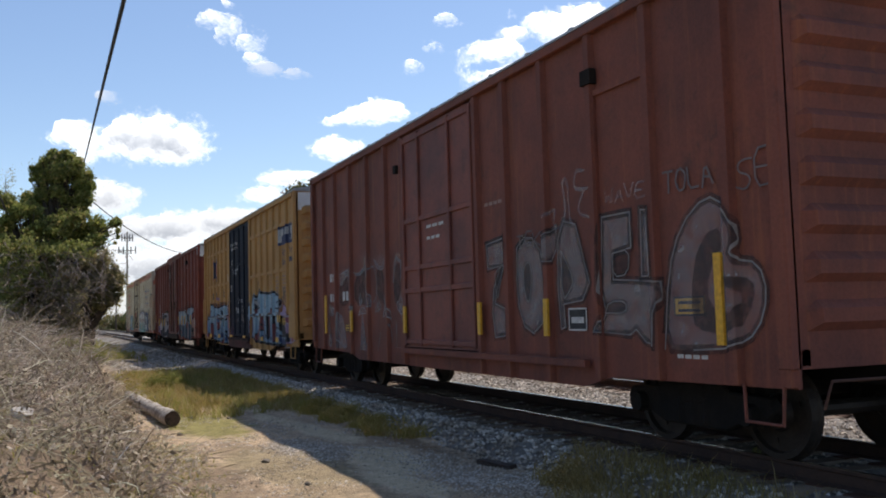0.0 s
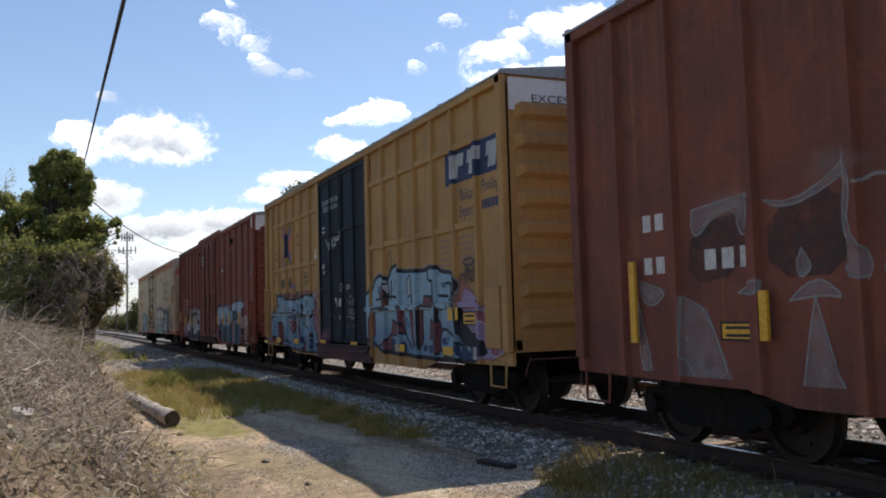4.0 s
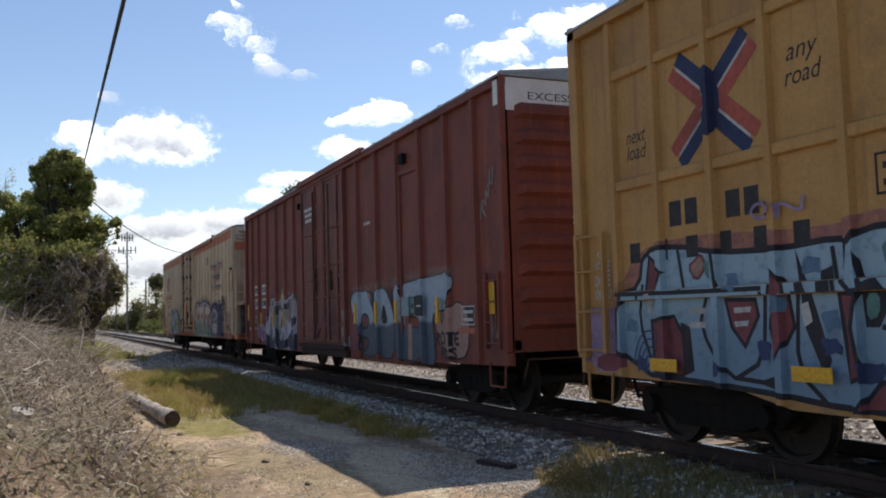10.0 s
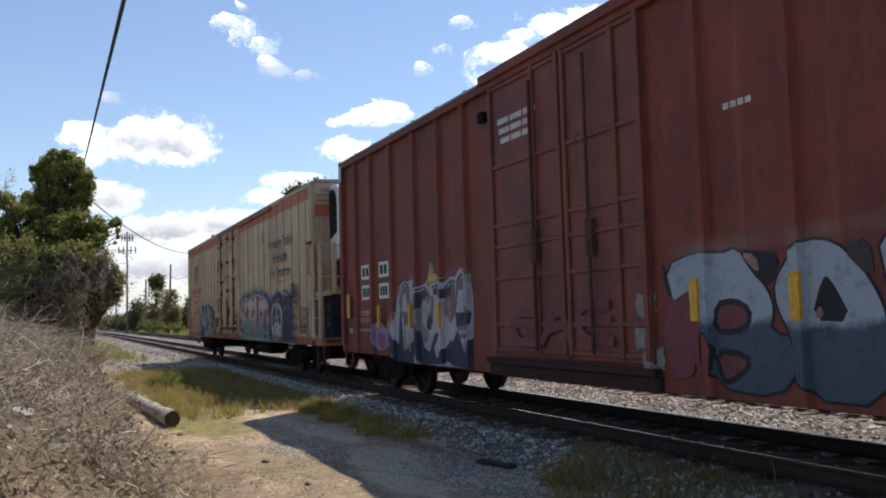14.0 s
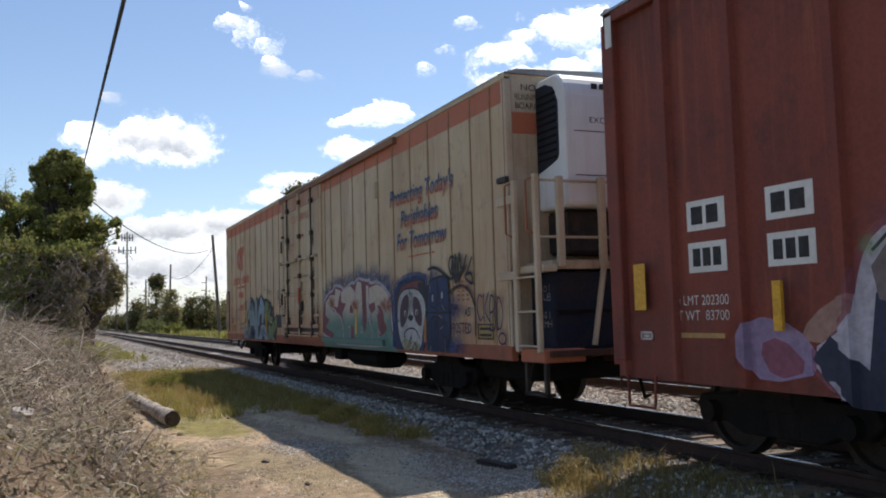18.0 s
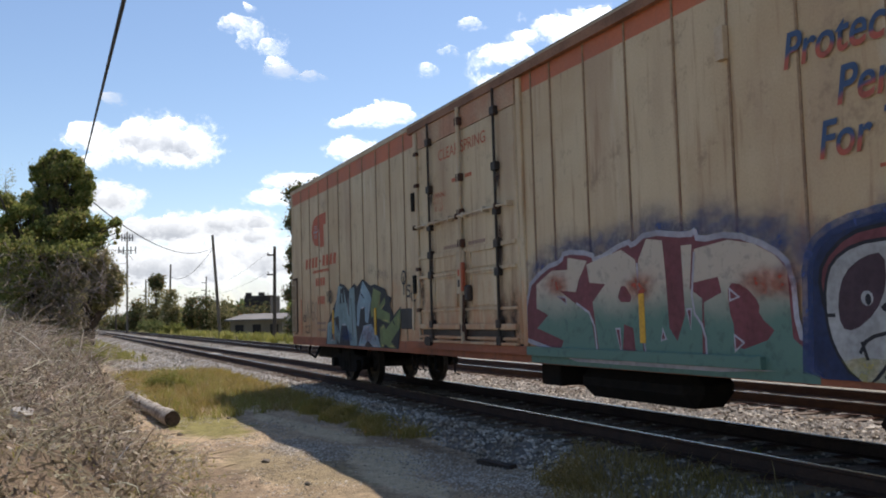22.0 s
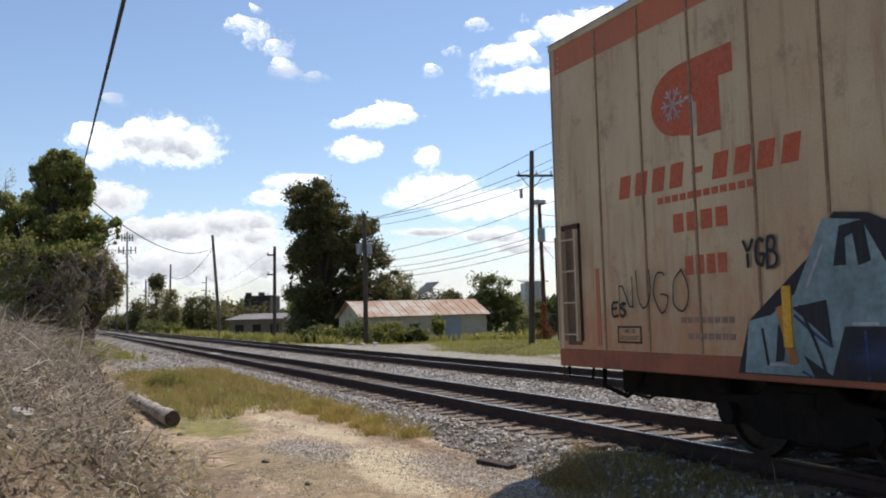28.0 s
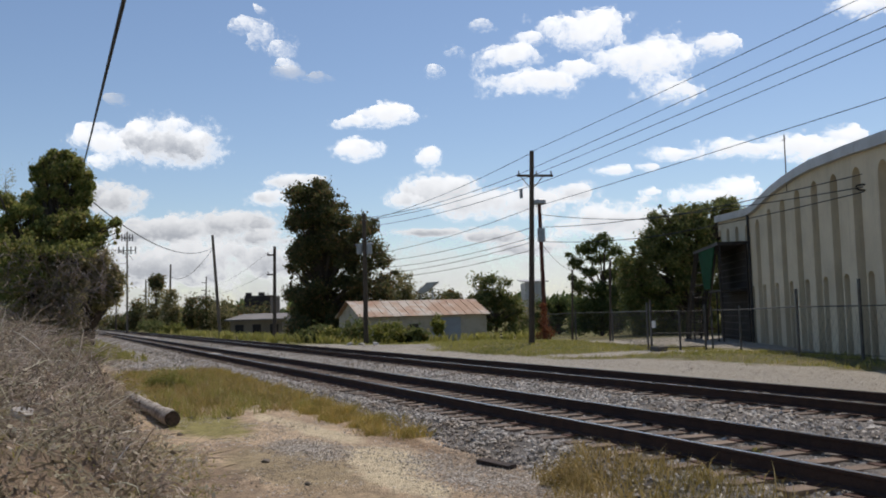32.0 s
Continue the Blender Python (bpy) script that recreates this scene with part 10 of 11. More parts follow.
tree("broad_tree", "tall dark green tree turning brown beside the shed", sight(600, 598, 98), bulges([(518, 340), (540, 330), (565, 326), (588, 352), (608, 358), (612, 390), (640, 388), (662, 392), (672, 420), (682, 460), (696, 490), (690, 530), (655, 560), (600, 600), (516, 600), (516, 560), (520, 480), (514, 455), (520, 430), (514, 395), (522, 370)], 190, 7, 18, 7, 40, 60), 92000, 0.15, LEAF_AUTUMN, BARK, 7, 0.35, "tree", 0.4)
tree("pine_tree", "open-crowned pine with flat needle clumps behind the fence", sight(1066, 598, 80), [(1060, 428, 24, 9, 0), (1036, 442, 18, 9, 10), (1086, 444, 20, 9, -8), (1020, 466, 13, 9, 0), (1058, 458, 20, 8, 14), (1096, 466, 14, 8, 4), (1042, 482, 15, 8, -10), (1080, 486, 18, 9, 6), (1026, 508, 14, 11, 4), (1062, 514, 26, 12, -8), (1096, 514, 18, 13, 10), (1046, 546, 34, 18, 0), (1088, 552, 26, 22, -6), (1030, 574, 22, 14, 0), (1072, 576, 40, 14, 8), (1008, 452, 7, 5, 0), (1108, 486, 9, 6, 0), (1072, 418, 12, 5, 0), (1012, 492, 8, 5, 0)], 26000, 0.11, LEAF_DARK, BARK, 8, 0.2, "tree", 0.3)
tree("broad_tree", "large olive green tree beside the warehouse", sight(1210, 600, 66), bulges([(1128, 434), (1150, 424), (1158, 385), (1172, 372), (1184, 392), (1196, 396), (1208, 366), (1228, 366), (1238, 386), (1246, 370), (1268, 366), (1276, 352), (1292, 356), (1300, 380), (1296, 420), (1290, 595), (1135, 595), (1112, 560), (1106, 510), (1106, 470), (1124, 452)], 180, 7, 17, 9, 40, 70, 8), 96000, 0.105, LEAF_OLIVE, BARK, 9, 0.3, "tree", 0.4)
tree("small_tree", "green tree with yellow patches behind the shed", sight(880, 600, 92), bulges([(832, 522), (848, 498), (875, 490), (902, 506), (924, 524), (926, 588), (836, 588)], 40, 8, 16, 10, 20), 14000, 0.14, LEAF_OLIVE, BARK, 10, 0.18, "tree", 0.3)
tree("small_tree", "dark tree behind the yard fence", sight(990, 600, 97), bulges([(950, 560), (975, 530), (1000, 525), (1020, 545), (1024, 588), (950, 588)], 26, 8, 16, 11, 20), 8000, 0.15, LEAF_DARK, BARK, 11, 0.18, "tree", 0.3)
for i, (a, b, w, h, dep) in enumerate(((278, 540, 24, 38, 165), (276, 498, 12, 12, 165), (240, 555, 14, 24, 180), (303, 545, 16, 36, 160), (340, 550, 16, 28, 175), (365, 552, 18, 28, 170), (395, 556, 22, 26, 165), (420, 560, 16, 22, 185), (455, 560, 30, 20, 190), (712, 508, 20, 30, 150), (760, 530, 38, 20, 160), (800, 530, 18, 16, 165), (940, 560, 30, 24, 140), (180, 562, 30, 16, 240), (215, 570, 24, 14, 220))):
    tree("far_tree", "dark tree in the distant tree line", sight(a, 588, dep), [(a, b, w, h), (a - w * 0.4, b + h * 0.5, w * 0.7, h * 0.5), (a + w * 0.5, b + h * 0.45, w * 0.6, h * 0.5), (a, min(b + h, 580), w * 0.8, h * 0.4)], 2600, 0.24, LEAF_AUTUMN if i % 3 else LEAF_DRY, BARK, 30 + i, 0.2, "tree", 0.2, "distant tree line")
for i, (a, b, w, h, dep) in enumerate(((268, 578, 24, 12, 150), (310, 582, 22, 8, 140), (570, 590, 24, 14, 80), (600, 594, 30, 12, 78), (632, 585, 24, 18, 76), (690, 588, 34, 16, 72), (735, 592, 24, 12, 72), (775, 575, 9, 16, 70), (540, 596, 22, 10, 85))):
    tree("bush", "low green bush near the shed", sight(a, 600, dep), [(a, b, w, h), (a - w * 0.5, b + h * 0.4, w * 0.5, h * 0.6), (a + w * 0.5, b + h * 0.4, w * 0.5, h * 0.6)], 1600, 0.14, G_GREENLEAF if i % 2 else LEAF_OLIVE, BARK, 60 + i, 0.0, "bush", 0.25, "low bushes along the railway")


def far_woods():
    """One dark wooded belt all round the horizon."""
    rng = np.random.default_rng(99)
    n = 26000
    ang = rng.uniform(0, 2 * math.pi, n)
    rad = rng.uniform(300, 420, n)
    h = np.abs(lumps(np.cos(ang) * 9, np.sin(ang) * 9, 3.0)) * 3 + 5
    z = rng.uniform(0, 1, n) ** 1.3 * h - 0.5
    pts = np.stack([np.cos(ang) * rad, np.sin(ang) * rad, z], -1)
    keep = np.abs(pts[:, 1] - 9.0) > 14
    ob = leaf_mesh("far_woods", pts[keep], 2.2, LEAF_DARK, rng, 0.8)
    tagged(ob, "belt of dark woods along the horizon", "woods", kind="stuff")


far_woods()


def grass_mat(name, a, b_, c_, hollow=0.55, patch=0.6):
    return leaf_mat(name, a, b_, c_, hollow, patch)


G_GREEN = grass_mat("green_grass", (0.28, 0.265, 0.07), (0.39, 0.345, 0.105), (0.52, 0.43, 0.2))
G_YELLOW = grass_mat("yellowing_grass", (0.27, 0.2, 0.07), (0.42, 0.31, 0.125), (0.55, 0.43, 0.24))
G_GOLD = grass_mat("golden_seed_grass", (0.42, 0.29, 0.09), (0.55, 0.4, 0.15), (0.62, 0.44, 0.22), 0.5, 0.6)
G_VERGE = grass_mat("golden_verge_grass", (0.34, 0.275, 0.07), (0.48, 0.36, 0.115), (0.6, 0.4, 0.17), 0.5, 0.8)
G_DRY = grass_mat("dry_grey_brown_grass", (0.4, 0.31, 0.24), (0.7, 0.6, 0.49), (0.93, 0.87, 0.78), 0.8, 1.1)
G_TWIG = grass_mat("bare_brown_twigs", (0.25, 0.185, 0.145), (0.56, 0.45, 0.37), (0.93, 0.86, 0.76), 0.8, 1.1)
G_BRUSH = grass_mat("dead_brown_brush", (0.16, 0.12, 0.09), (0.38, 0.3, 0.235), (0.75, 0.64, 0.53), 0.8, 1.4)
G_PALE = grass_mat("pale_dead_leaves", (0.5, 0.41, 0.3), (0.66, 0.58, 0.46), (0.78, 0.7, 0.6))
G_FAR = grass_mat("far_green_grass", (0.32, 0.31, 0.08), (0.44, 0.39, 0.12), (0.58, 0.48, 0.22))


def blades(name, label, xy, h, w, material, seed, lean=0.45, ground=ground_z, category="grass", tuft=0, uneven=0.0):
    rng = np.random.default_rng(seed)
    n = len(xy)
    if tuft:
        c = xy[rng.integers(0, max(1, n // tuft), n)]
        xy = c + rng.normal(size=(n, 2)) * 0.09
    hh = h * rng.uniform(0.35, 1.25, n) * np.clip(1 + uneven * lumps(xy[:, 0], xy[:, 1], 3.1, 0.7), 0.35, 2.0)
    a = rng.uniform(0, 2 * math.pi, n)
    la = rng.uniform(0, 2 * math.pi, n)
    ln = hh * lean * rng.uniform(0.2, 1.5, n)
    z = ground(xy[:, 0], xy[:, 1]) - 0.02
    base = np.stack([xy[:, 0], xy[:, 1], z], -1)
    side = np.stack([np.cos(a), np.sin(a), np.zeros(n)], -1) * (w * rng.uniform(0.6, 1.4, n))[:, None]
    out = np.stack([np.cos(la), np.sin(la), np.zeros(n)], -1)
    up = np.array((0, 0, 1.0))
    mid = base + out * (ln * 0.35)[:, None] + up * (hh * 0.6)[:, None]
    tip = base + out * ln[:, None] + up * (hh * 0.95)[:, None]
    v = np.stack([base - side, base + side, mid + side * 0.7, mid - side * 0.7, tip], 1).reshape(-1, 3)
    k = 5 * np.arange(n)
    faces = np.concatenate([np.stack([k, k + 1, k + 2, k + 3], -1)]).tolist() + np.stack([k + 3, k + 2, k + 4], -1).tolist()
    # keep both faces of a blade one island
    ob = raw(name, v, faces, material)
    return tagged(ob, label, category, kind="stuff")


R_ = np.random.default_rng(5)


def area(n, x0, x1, y0, y1, power=1.0):
    return np.stack([x1 + (x0 - x1) * R_.uniform(0, 1, n) ** power, R_.uniform(y0, y1, n)], -1)


def mound(x, y):
    """Ground or ballast, whichever is higher."""
    return np.maximum(ground_z(x, y), np.where((y > 5.0) & (y < 14.2), bed_z(y), -9))


# dry bank
def bank_part(n, x0, x1, y0, power=0.8, over=0.0):
    xy = area(n, x0, x1, y0, 2.0, power)
    toe = 1.2 + over + 0.022 * (-xy[:, 0] - 10) + 0.2 * lumps(xy[:, 0], xy[:, 1], 1.1)
    on_log = (np.abs(xy[:, 0] + 19.5) < 3.4) & (np.abs(xy[:, 1] - 1.72 + 0.055 * (xy[:, 0] + 19.5)) < 0.34)
    return xy[(xy[:, 1] < toe) & ~on_log]


def tangle(name, label, xy, length, w, material, seed, low=0.05, high=0.9, lift=0.0, category="twigs"):
    """Bent dry stems, each one thin strip that rises from the ground, arches and droops."""
    rng = np.random.default_rng(seed)
    n = len(xy)
    az = rng.uniform(0, 2 * math.pi, n)
    el = rng.uniform(low, high, n)
    ln = length * rng.uniform(0.3, 1.3, n)
    p = np.stack([xy[:, 0], xy[:, 1], ground_z(xy[:, 0], xy[:, 1]) - 0.02 + lift * rng.uniform(0, 1, n)], -1)
    rows = [p]
    for k in range(4):
        az = az + rng.normal(size=n) * 0.35
        el = el - rng.uniform(0.0, 0.5, n)
        p = p + np.stack([np.cos(az) * np.cos(el), np.sin(az) * np.cos(el), np.sin(el)], -1) * (ln / 4)[:, None]
        rows.append(np.stack([p[:, 0], p[:, 1], np.maximum(p[:, 2], ground_z(p[:, 0], p[:, 1]) + 0.005)], -1))
    side = rng.normal(size=(n, 3))
    side /= np.linalg.norm(side, axis=1)[:, None]
    ww = w * rng.uniform(0.5, 1.5, n)
    vs = []
    for k, q in enumerate(rows):
        t = (ww * (1.0, 0.9, 0.75, 0.55, 0.2)[k])[:, None]
        vs += [q - side * t, q + side * t]
    v = np.stack(vs, 1).reshape(-1, 3)
    b = 10 * np.arange(n)[:, None]
    f = np.concatenate([b + np.array((2 * k, 2 * k + 1, 2 * k + 3, 2 * k + 2)) for k in range(4)])
    return tagged(raw(name, v, f, material), label, category, kind="stuff")


blades("dry_grass", "matted dry grey-brown grass over the bank", bank_part(9000, -34, -6.0, -5.0), 0.14, 0.006, G_DRY, 11, 2.4, tuft=14)
blades("green_weeds", "low green weeds between the dry grass", bank_part(9000, -24, -6.5, -2.0, 0.8, 0.25), 0.1, 0.006, G_GREEN, 21, 0.9, tuft=14)
tangle("dry_stalks", "tall grey-brown dead stalks arching over the bank", bank_part(6000, -34, -8.0, -5.0, 0.8, -0.3), 0.8, 0.008, G_TWIG, 22, 0.5, 1.5, category="weeds")
tangle("twigs", "tangled brown twigs lying over the bank", bank_part(11000, -30, -6.5, -4.0, 0.75, 0.1), 0.5, 0.008, G_TWIG, 23, 0.0, 0.9, 0.12)
tangle("pale_straw", "bleached straw tangled over the bank", bank_part(4500, -30, -6.5, -4.0, 0.75, 0.15), 0.4, 0.0075, G_DRY, 27, 0.0, 0.8, 0.15, "straw")


def brush(n, seed):
    """Low dead brush: clumps of small curled leaves and stems, thick in some places and open in others."""
    rng = np.random.default_rng(seed)
    c = bank_part(n, -32, -7.0, -4.5, 0.8, -0.1)
    c = c[lumps(c[:, 0], c[:, 1], 1.3, 2.0) > -0.5]
    h = rng.uniform(0.05, 0.34, len(c)) * (1 + 0.5 * lumps(c[:, 0], c[:, 1], 2.1, 3.0)).clip(0.3, 2)
    k = rng.integers(0, len(c), len(c) * 55)
    p = np.concatenate([c[k] + rng.normal(size=(len(k), 2)) * (h[k] * 0.7)[:, None], np.zeros((len(k), 1))], 1)
    p[:, 2] = ground_z(p[:, 0], p[:, 1]) + np.abs(rng.normal(size=len(k))) * h[k] * 0.75
    return p, rng


wx = area(5200, -37, -23, -7, 1.1)
tangle("tall_weeds", "tall grey-brown dead weeds standing before the shrubs", wx[lumps(wx[:, 0], wx[:, 1], 0.8, 3.0) > -0.6], 1.5, 0.011, G_TWIG, 28, 0.7, 1.5, category="weeds")
bp, br = brush(1500, 41)
tagged(leaf_mesh("dead_brush", bp, 0.034, G_BRUSH, br, 0.4), "low dead brown brush on the bank", "brush", kind="stuff")
tw = bank_part(1500, -16, -6.0, 0.4, 0.8, 0.75)
tangle("fallen_sticks", "thin grey sticks strewn at the foot of the bank", tw[:420], 0.55, 0.006, G_TWIG, 24, 0.0, 0.12, 0.02, "sticks")
blades("low_green", "sparse low green plants at the foot of the bank", bank_part(5000, -15, -6.5, 0.6, 0.8, 0.6), 0.05, 0.007, G_GREEN, 25, 1.2, category="weeds", tuft=16)
lt = bank_part(9000, -26, -6.0, -4.0, 0.7, 0.45)
tagged(leaf_mesh("leaf_litter", np.concatenate([lt, ground_z(lt[:, 0], lt[:, 1])[:, None] + R_.uniform(0.01, 0.14, (len(lt), 1))], 1), 0.036, G_PALE, R_), "pale dead leaves strewn over the bank", "leaf litter", kind="stuff")
# verge by the ballast
xy = area(90000, -35, -12.9, 4.35, 5.6, 0.75)
edge = 0.16 * lumps(xy[:, 0], xy[:, 1], 1.4)
xy = xy[(xy[:, 1] > 4.62 + edge) & (xy[:, 1] < 5.4 + edge * 0.4)]
xy = xy[lumps(xy[:, 0], xy[:, 1], 2.6, 1.1) > -0.75 + 0.35 * (xy[:, 0] < -19)]
blades("verge_grass", "yellow-green grass strip along the ballast", xy, 0.135, 0.006, G_VERGE, 13, 0.8, mound, tuft=20, uneven=0.6)
xy = xy[(lumps(xy[:, 0], xy[:, 1], 1.7, 2.2) > 0.1) & (xy[:, 0] > -24)][::6]
blades("seeding_grass", "golden seeding grass in the strip along the ballast", xy, 0.2, 0.005, G_GOLD, 33, 0.9, mound, tuft=24, uneven=0.5)
xy = area(52000, -37, -16.0, 1.6, 5.4, 0.8)
k = lumps(xy[:, 0], xy[:, 1], 0.9, 1.5)
xy = xy[(k > np.where(xy[:, 0] < -19.5, -1.2, 0.0)) & (xy[:, 1] > 1.9 + 0.15 * k) & ((xy[:, 0] < -20.5 + 0.6 * k) | (xy[:, 1] < 2.8) | (xy[:, 1] > 4.5))]
xy = xy[xy[:, 0] > -35.5 + 0.9 * lumps(xy[:, 0], xy[:, 1], 1.3, 0.3)]
blades("green_grass", "green grass patches around the log", xy, 0.1, 0.007, G_GREEN, 14, 0.8, mound, tuft=14, uneven=0.55)
xy = np.concatenate([area(5000, -34, -18.5, 2.0, 5.3, 0.9), area(4000, -30, -13.2, 4.6, 5.5, 0.8)])
blades("grass_tufts", "taller straw-coloured tufts in the grass", xy, 0.27, 0.007, G_YELLOW, 31, 0.7, mound, tuft=22)
xy = area(4500, -36, -18.0, 1.9, 5.0, 0.9)
blades("green_tufts", "taller green tufts in the grass", xy, 0.24, 0.008, G_GREEN, 32, 0.8, mound, tuft=26)
# weeds in the near corner
xy = area(2600, -9.7, -6.0, 4.5, 6.05)
k = 0.25 * lumps(xy[:, 0], xy[:, 1], 2.3, 0.4)
xy = xy[(xy[:, 1] > 5.05 + k - 0.3 * (xy[:, 0] + 9.2))]
blades("weeds", "straw-coloured and green weeds beside the ballast", xy, 0.2, 0.005, G_YELLOW, 15, 0.75, mound, tuft=9)
xy = area(700, -9.2, -6.0, 4.9, 6.1)
blades("weeds", "taller green weeds beside the ballast", xy, 0.24, 0.006, G_YELLOW, 16, 0.7, mound, tuft=10)
tree("weed", "leafy green weed growing at the rail", Vector((-8.35, 6.25, -0.2)), [(1330, 818, 16, 16), (1318, 830, 14, 10), (1345, 826, 10, 14)], 500, 0.028, LEAF_VINE, BARK, 90, 0.0, "weed", 0.3)
tree("shrub", "low yellow-green shrub in the grass by the log", on_ground(300, 690), [(296, 674, 34, 14), (275, 680, 20, 10), (320, 682, 18, 8)], 2600, 0.03, G_GREENLEAF, BARK, 91, 0.0, "shrub", 0.4)
tree("weed", "golden-brown bushy weed beside the ballast", on_ground(1010, 862), [(1010, 838, 34, 26), (985, 850, 24, 16), (1040, 852, 24, 16)], 2600, 0.014, G_YELLOW, BARK, 92, 0.0, "weed", 0.4)
tree("red_vine", "reddish brown vine round the foot of the leaning pole", on_ground(966, 604), [(962, 548, 4, 18), (964, 575, 7, 16), (968, 590, 11, 9), (956, 595, 8, 6)], 2600, 0.045, leaf_mat("red_vine_leaves", (0.2, 0.07, 0.035), (0.28, 0.1, 0.05), (0.3, 0.18, 0.08)), BARK, 93, 0.0, "vine", 0.4)
def hanging_vines(n, seed):
    """Bare grey-brown vines that droop and tangle in the brush."""
    rng = random.Random(seed)
    bm = bmesh.new()
    for _ in range(n):
        a, b, dep = rng.uniform(0, 205), rng.uniform(440, 560), rng.uniform(35.5, 41)
        a = min(a, 130 + (b - 440) * 0.2) if b > 520 else a
        q = sight(a, b, dep)
        pts = [q]
        d = Vector((rng.uniform(-1, 1), rng.uniform(-1, 1), rng.uniform(-0.6, 0.8)))
        for _k in range(5):
            d = (d + Vector((rng.uniform(-0.5, 0.5), rng.uniform(-0.5, 0.5), rng.uniform(-0.6, 0.2)))).normalized()
            pts.append(pts[-1] + d * rng.uniform(0.12, 0.34))
        path_tube(bm, pts, rng.uniform(0.006, 0.014), 4)
    return tagged(part("bare_vines", bm, mat("grey_brown_vine", (0.3, 0.24, 0.2), (0.2, 0.155, 0.13), 0.9, scale=3)), "bare grey-brown vines tangled in the brush", "vines", kind="stuff")


hanging_vines(260, 77)
# far side
xy = area(42000, -64, -14, 17.2, 28.5, 0.9)
k = lumps(xy[:, 0], xy[:, 1], 0.5, 0.7)


def oval(xy, cx, cy, rx, ry, t):
    dx, dy = xy[:, 0] - cx, xy[:, 1] - cy
    return ((dx * math.cos(t) + dy * math.sin(t)) / rx) ** 2 + ((-dx * math.sin(t) + dy * math.cos(t)) / ry) ** 2


keep = (xy[:, 1] > 18.3 + 0.35 * k + 2.3 * smooth(-31, -27.5, xy[:, 0])) & (oval(xy, -50, 18.2, 11.5, 2.7, -0.36) > 1.0 + 0.2 * k) & (oval(xy, -31.5, 22.5, 5.2, 1.5, -1.9) > 1.0 + 0.25 * k) & (xy[:, 1] < 26.8)
keep &= (R_.uniform(0, 1, len(xy)) < np.where(xy[:, 0] > -28, 0.35 + 0.4 * (k > 0.1), 1.0))
blades("far_grass", "green grass beyond the tracks", xy[keep], 0.17, 0.012, G_FAR, 17, 0.6, tuft=6)
xy = area(16000, -175, -68, 14.9, 40, 1.4)
k = lumps(xy[:, 0], xy[:, 1], 0.2, 0.7)
blades("tall_grass", "tall yellow-green grass along the far track", xy[k > -0.7], 0.8, 0.05, G_FAR, 18, 0.5, tuft=12)
xy = area(9000, -150, -34, -3.0, 4.6, 1.2)
blades("track_side_grass", "green grass along the track bed", xy[(xy[:, 1] < 4.2 + 0.3 * lumps(xy[:, 0], xy[:, 1], 0.7)) & (xy[:, 0] < -46)], 0.4, 0.03, G_GREEN, 19, 0.6, tuft=10)

# pebbles on the path
pts = area(9000, -20, -5.5, 1.3, 5.2, 0.7)
pts = pts[lumps(pts[:, 0], pts[:, 1], 1.7, 0.6) > 0.15]
pts = np.concatenate([pts, np.stack([R_.normal(-9.0, 1.3, 5200), R_.normal(4.7, 0.36, 5200)], -1), np.stack([R_.normal(-12.9, 0.75, 2400), R_.normal(3.3, 0.28, 2400)], -1), np.stack([R_.normal(-10.3, 0.9, 1500), R_.normal(4.35, 0.3, 1500)], -1)])
pts = pts[pts[:, 1] > 1.0]
scatter("pebbles", np.concatenate([pts, ground_z(pts[:, 0], pts[:, 1])[:, None] + 0.004], 1), R_.uniform(0.07, 0.15, len(pts)) ** 2, M_PEBBLE, "small grey pebbles strewn on the path", "gravel", 0.5)
pts = area(6000, -60, -12, 14.1, 20.0, 0.8)
scatter("road_gravel", np.concatenate([pts, ground_z(pts[:, 0], pts[:, 1])[:, None] + 0.005], 1), R_.uniform(0.01, 0.026, len(pts)), M_STONE, "loose gravel on the service road", "gravel")


# ---- clouds and painted horizon haze, far behind everything ----
CLOUDS = []


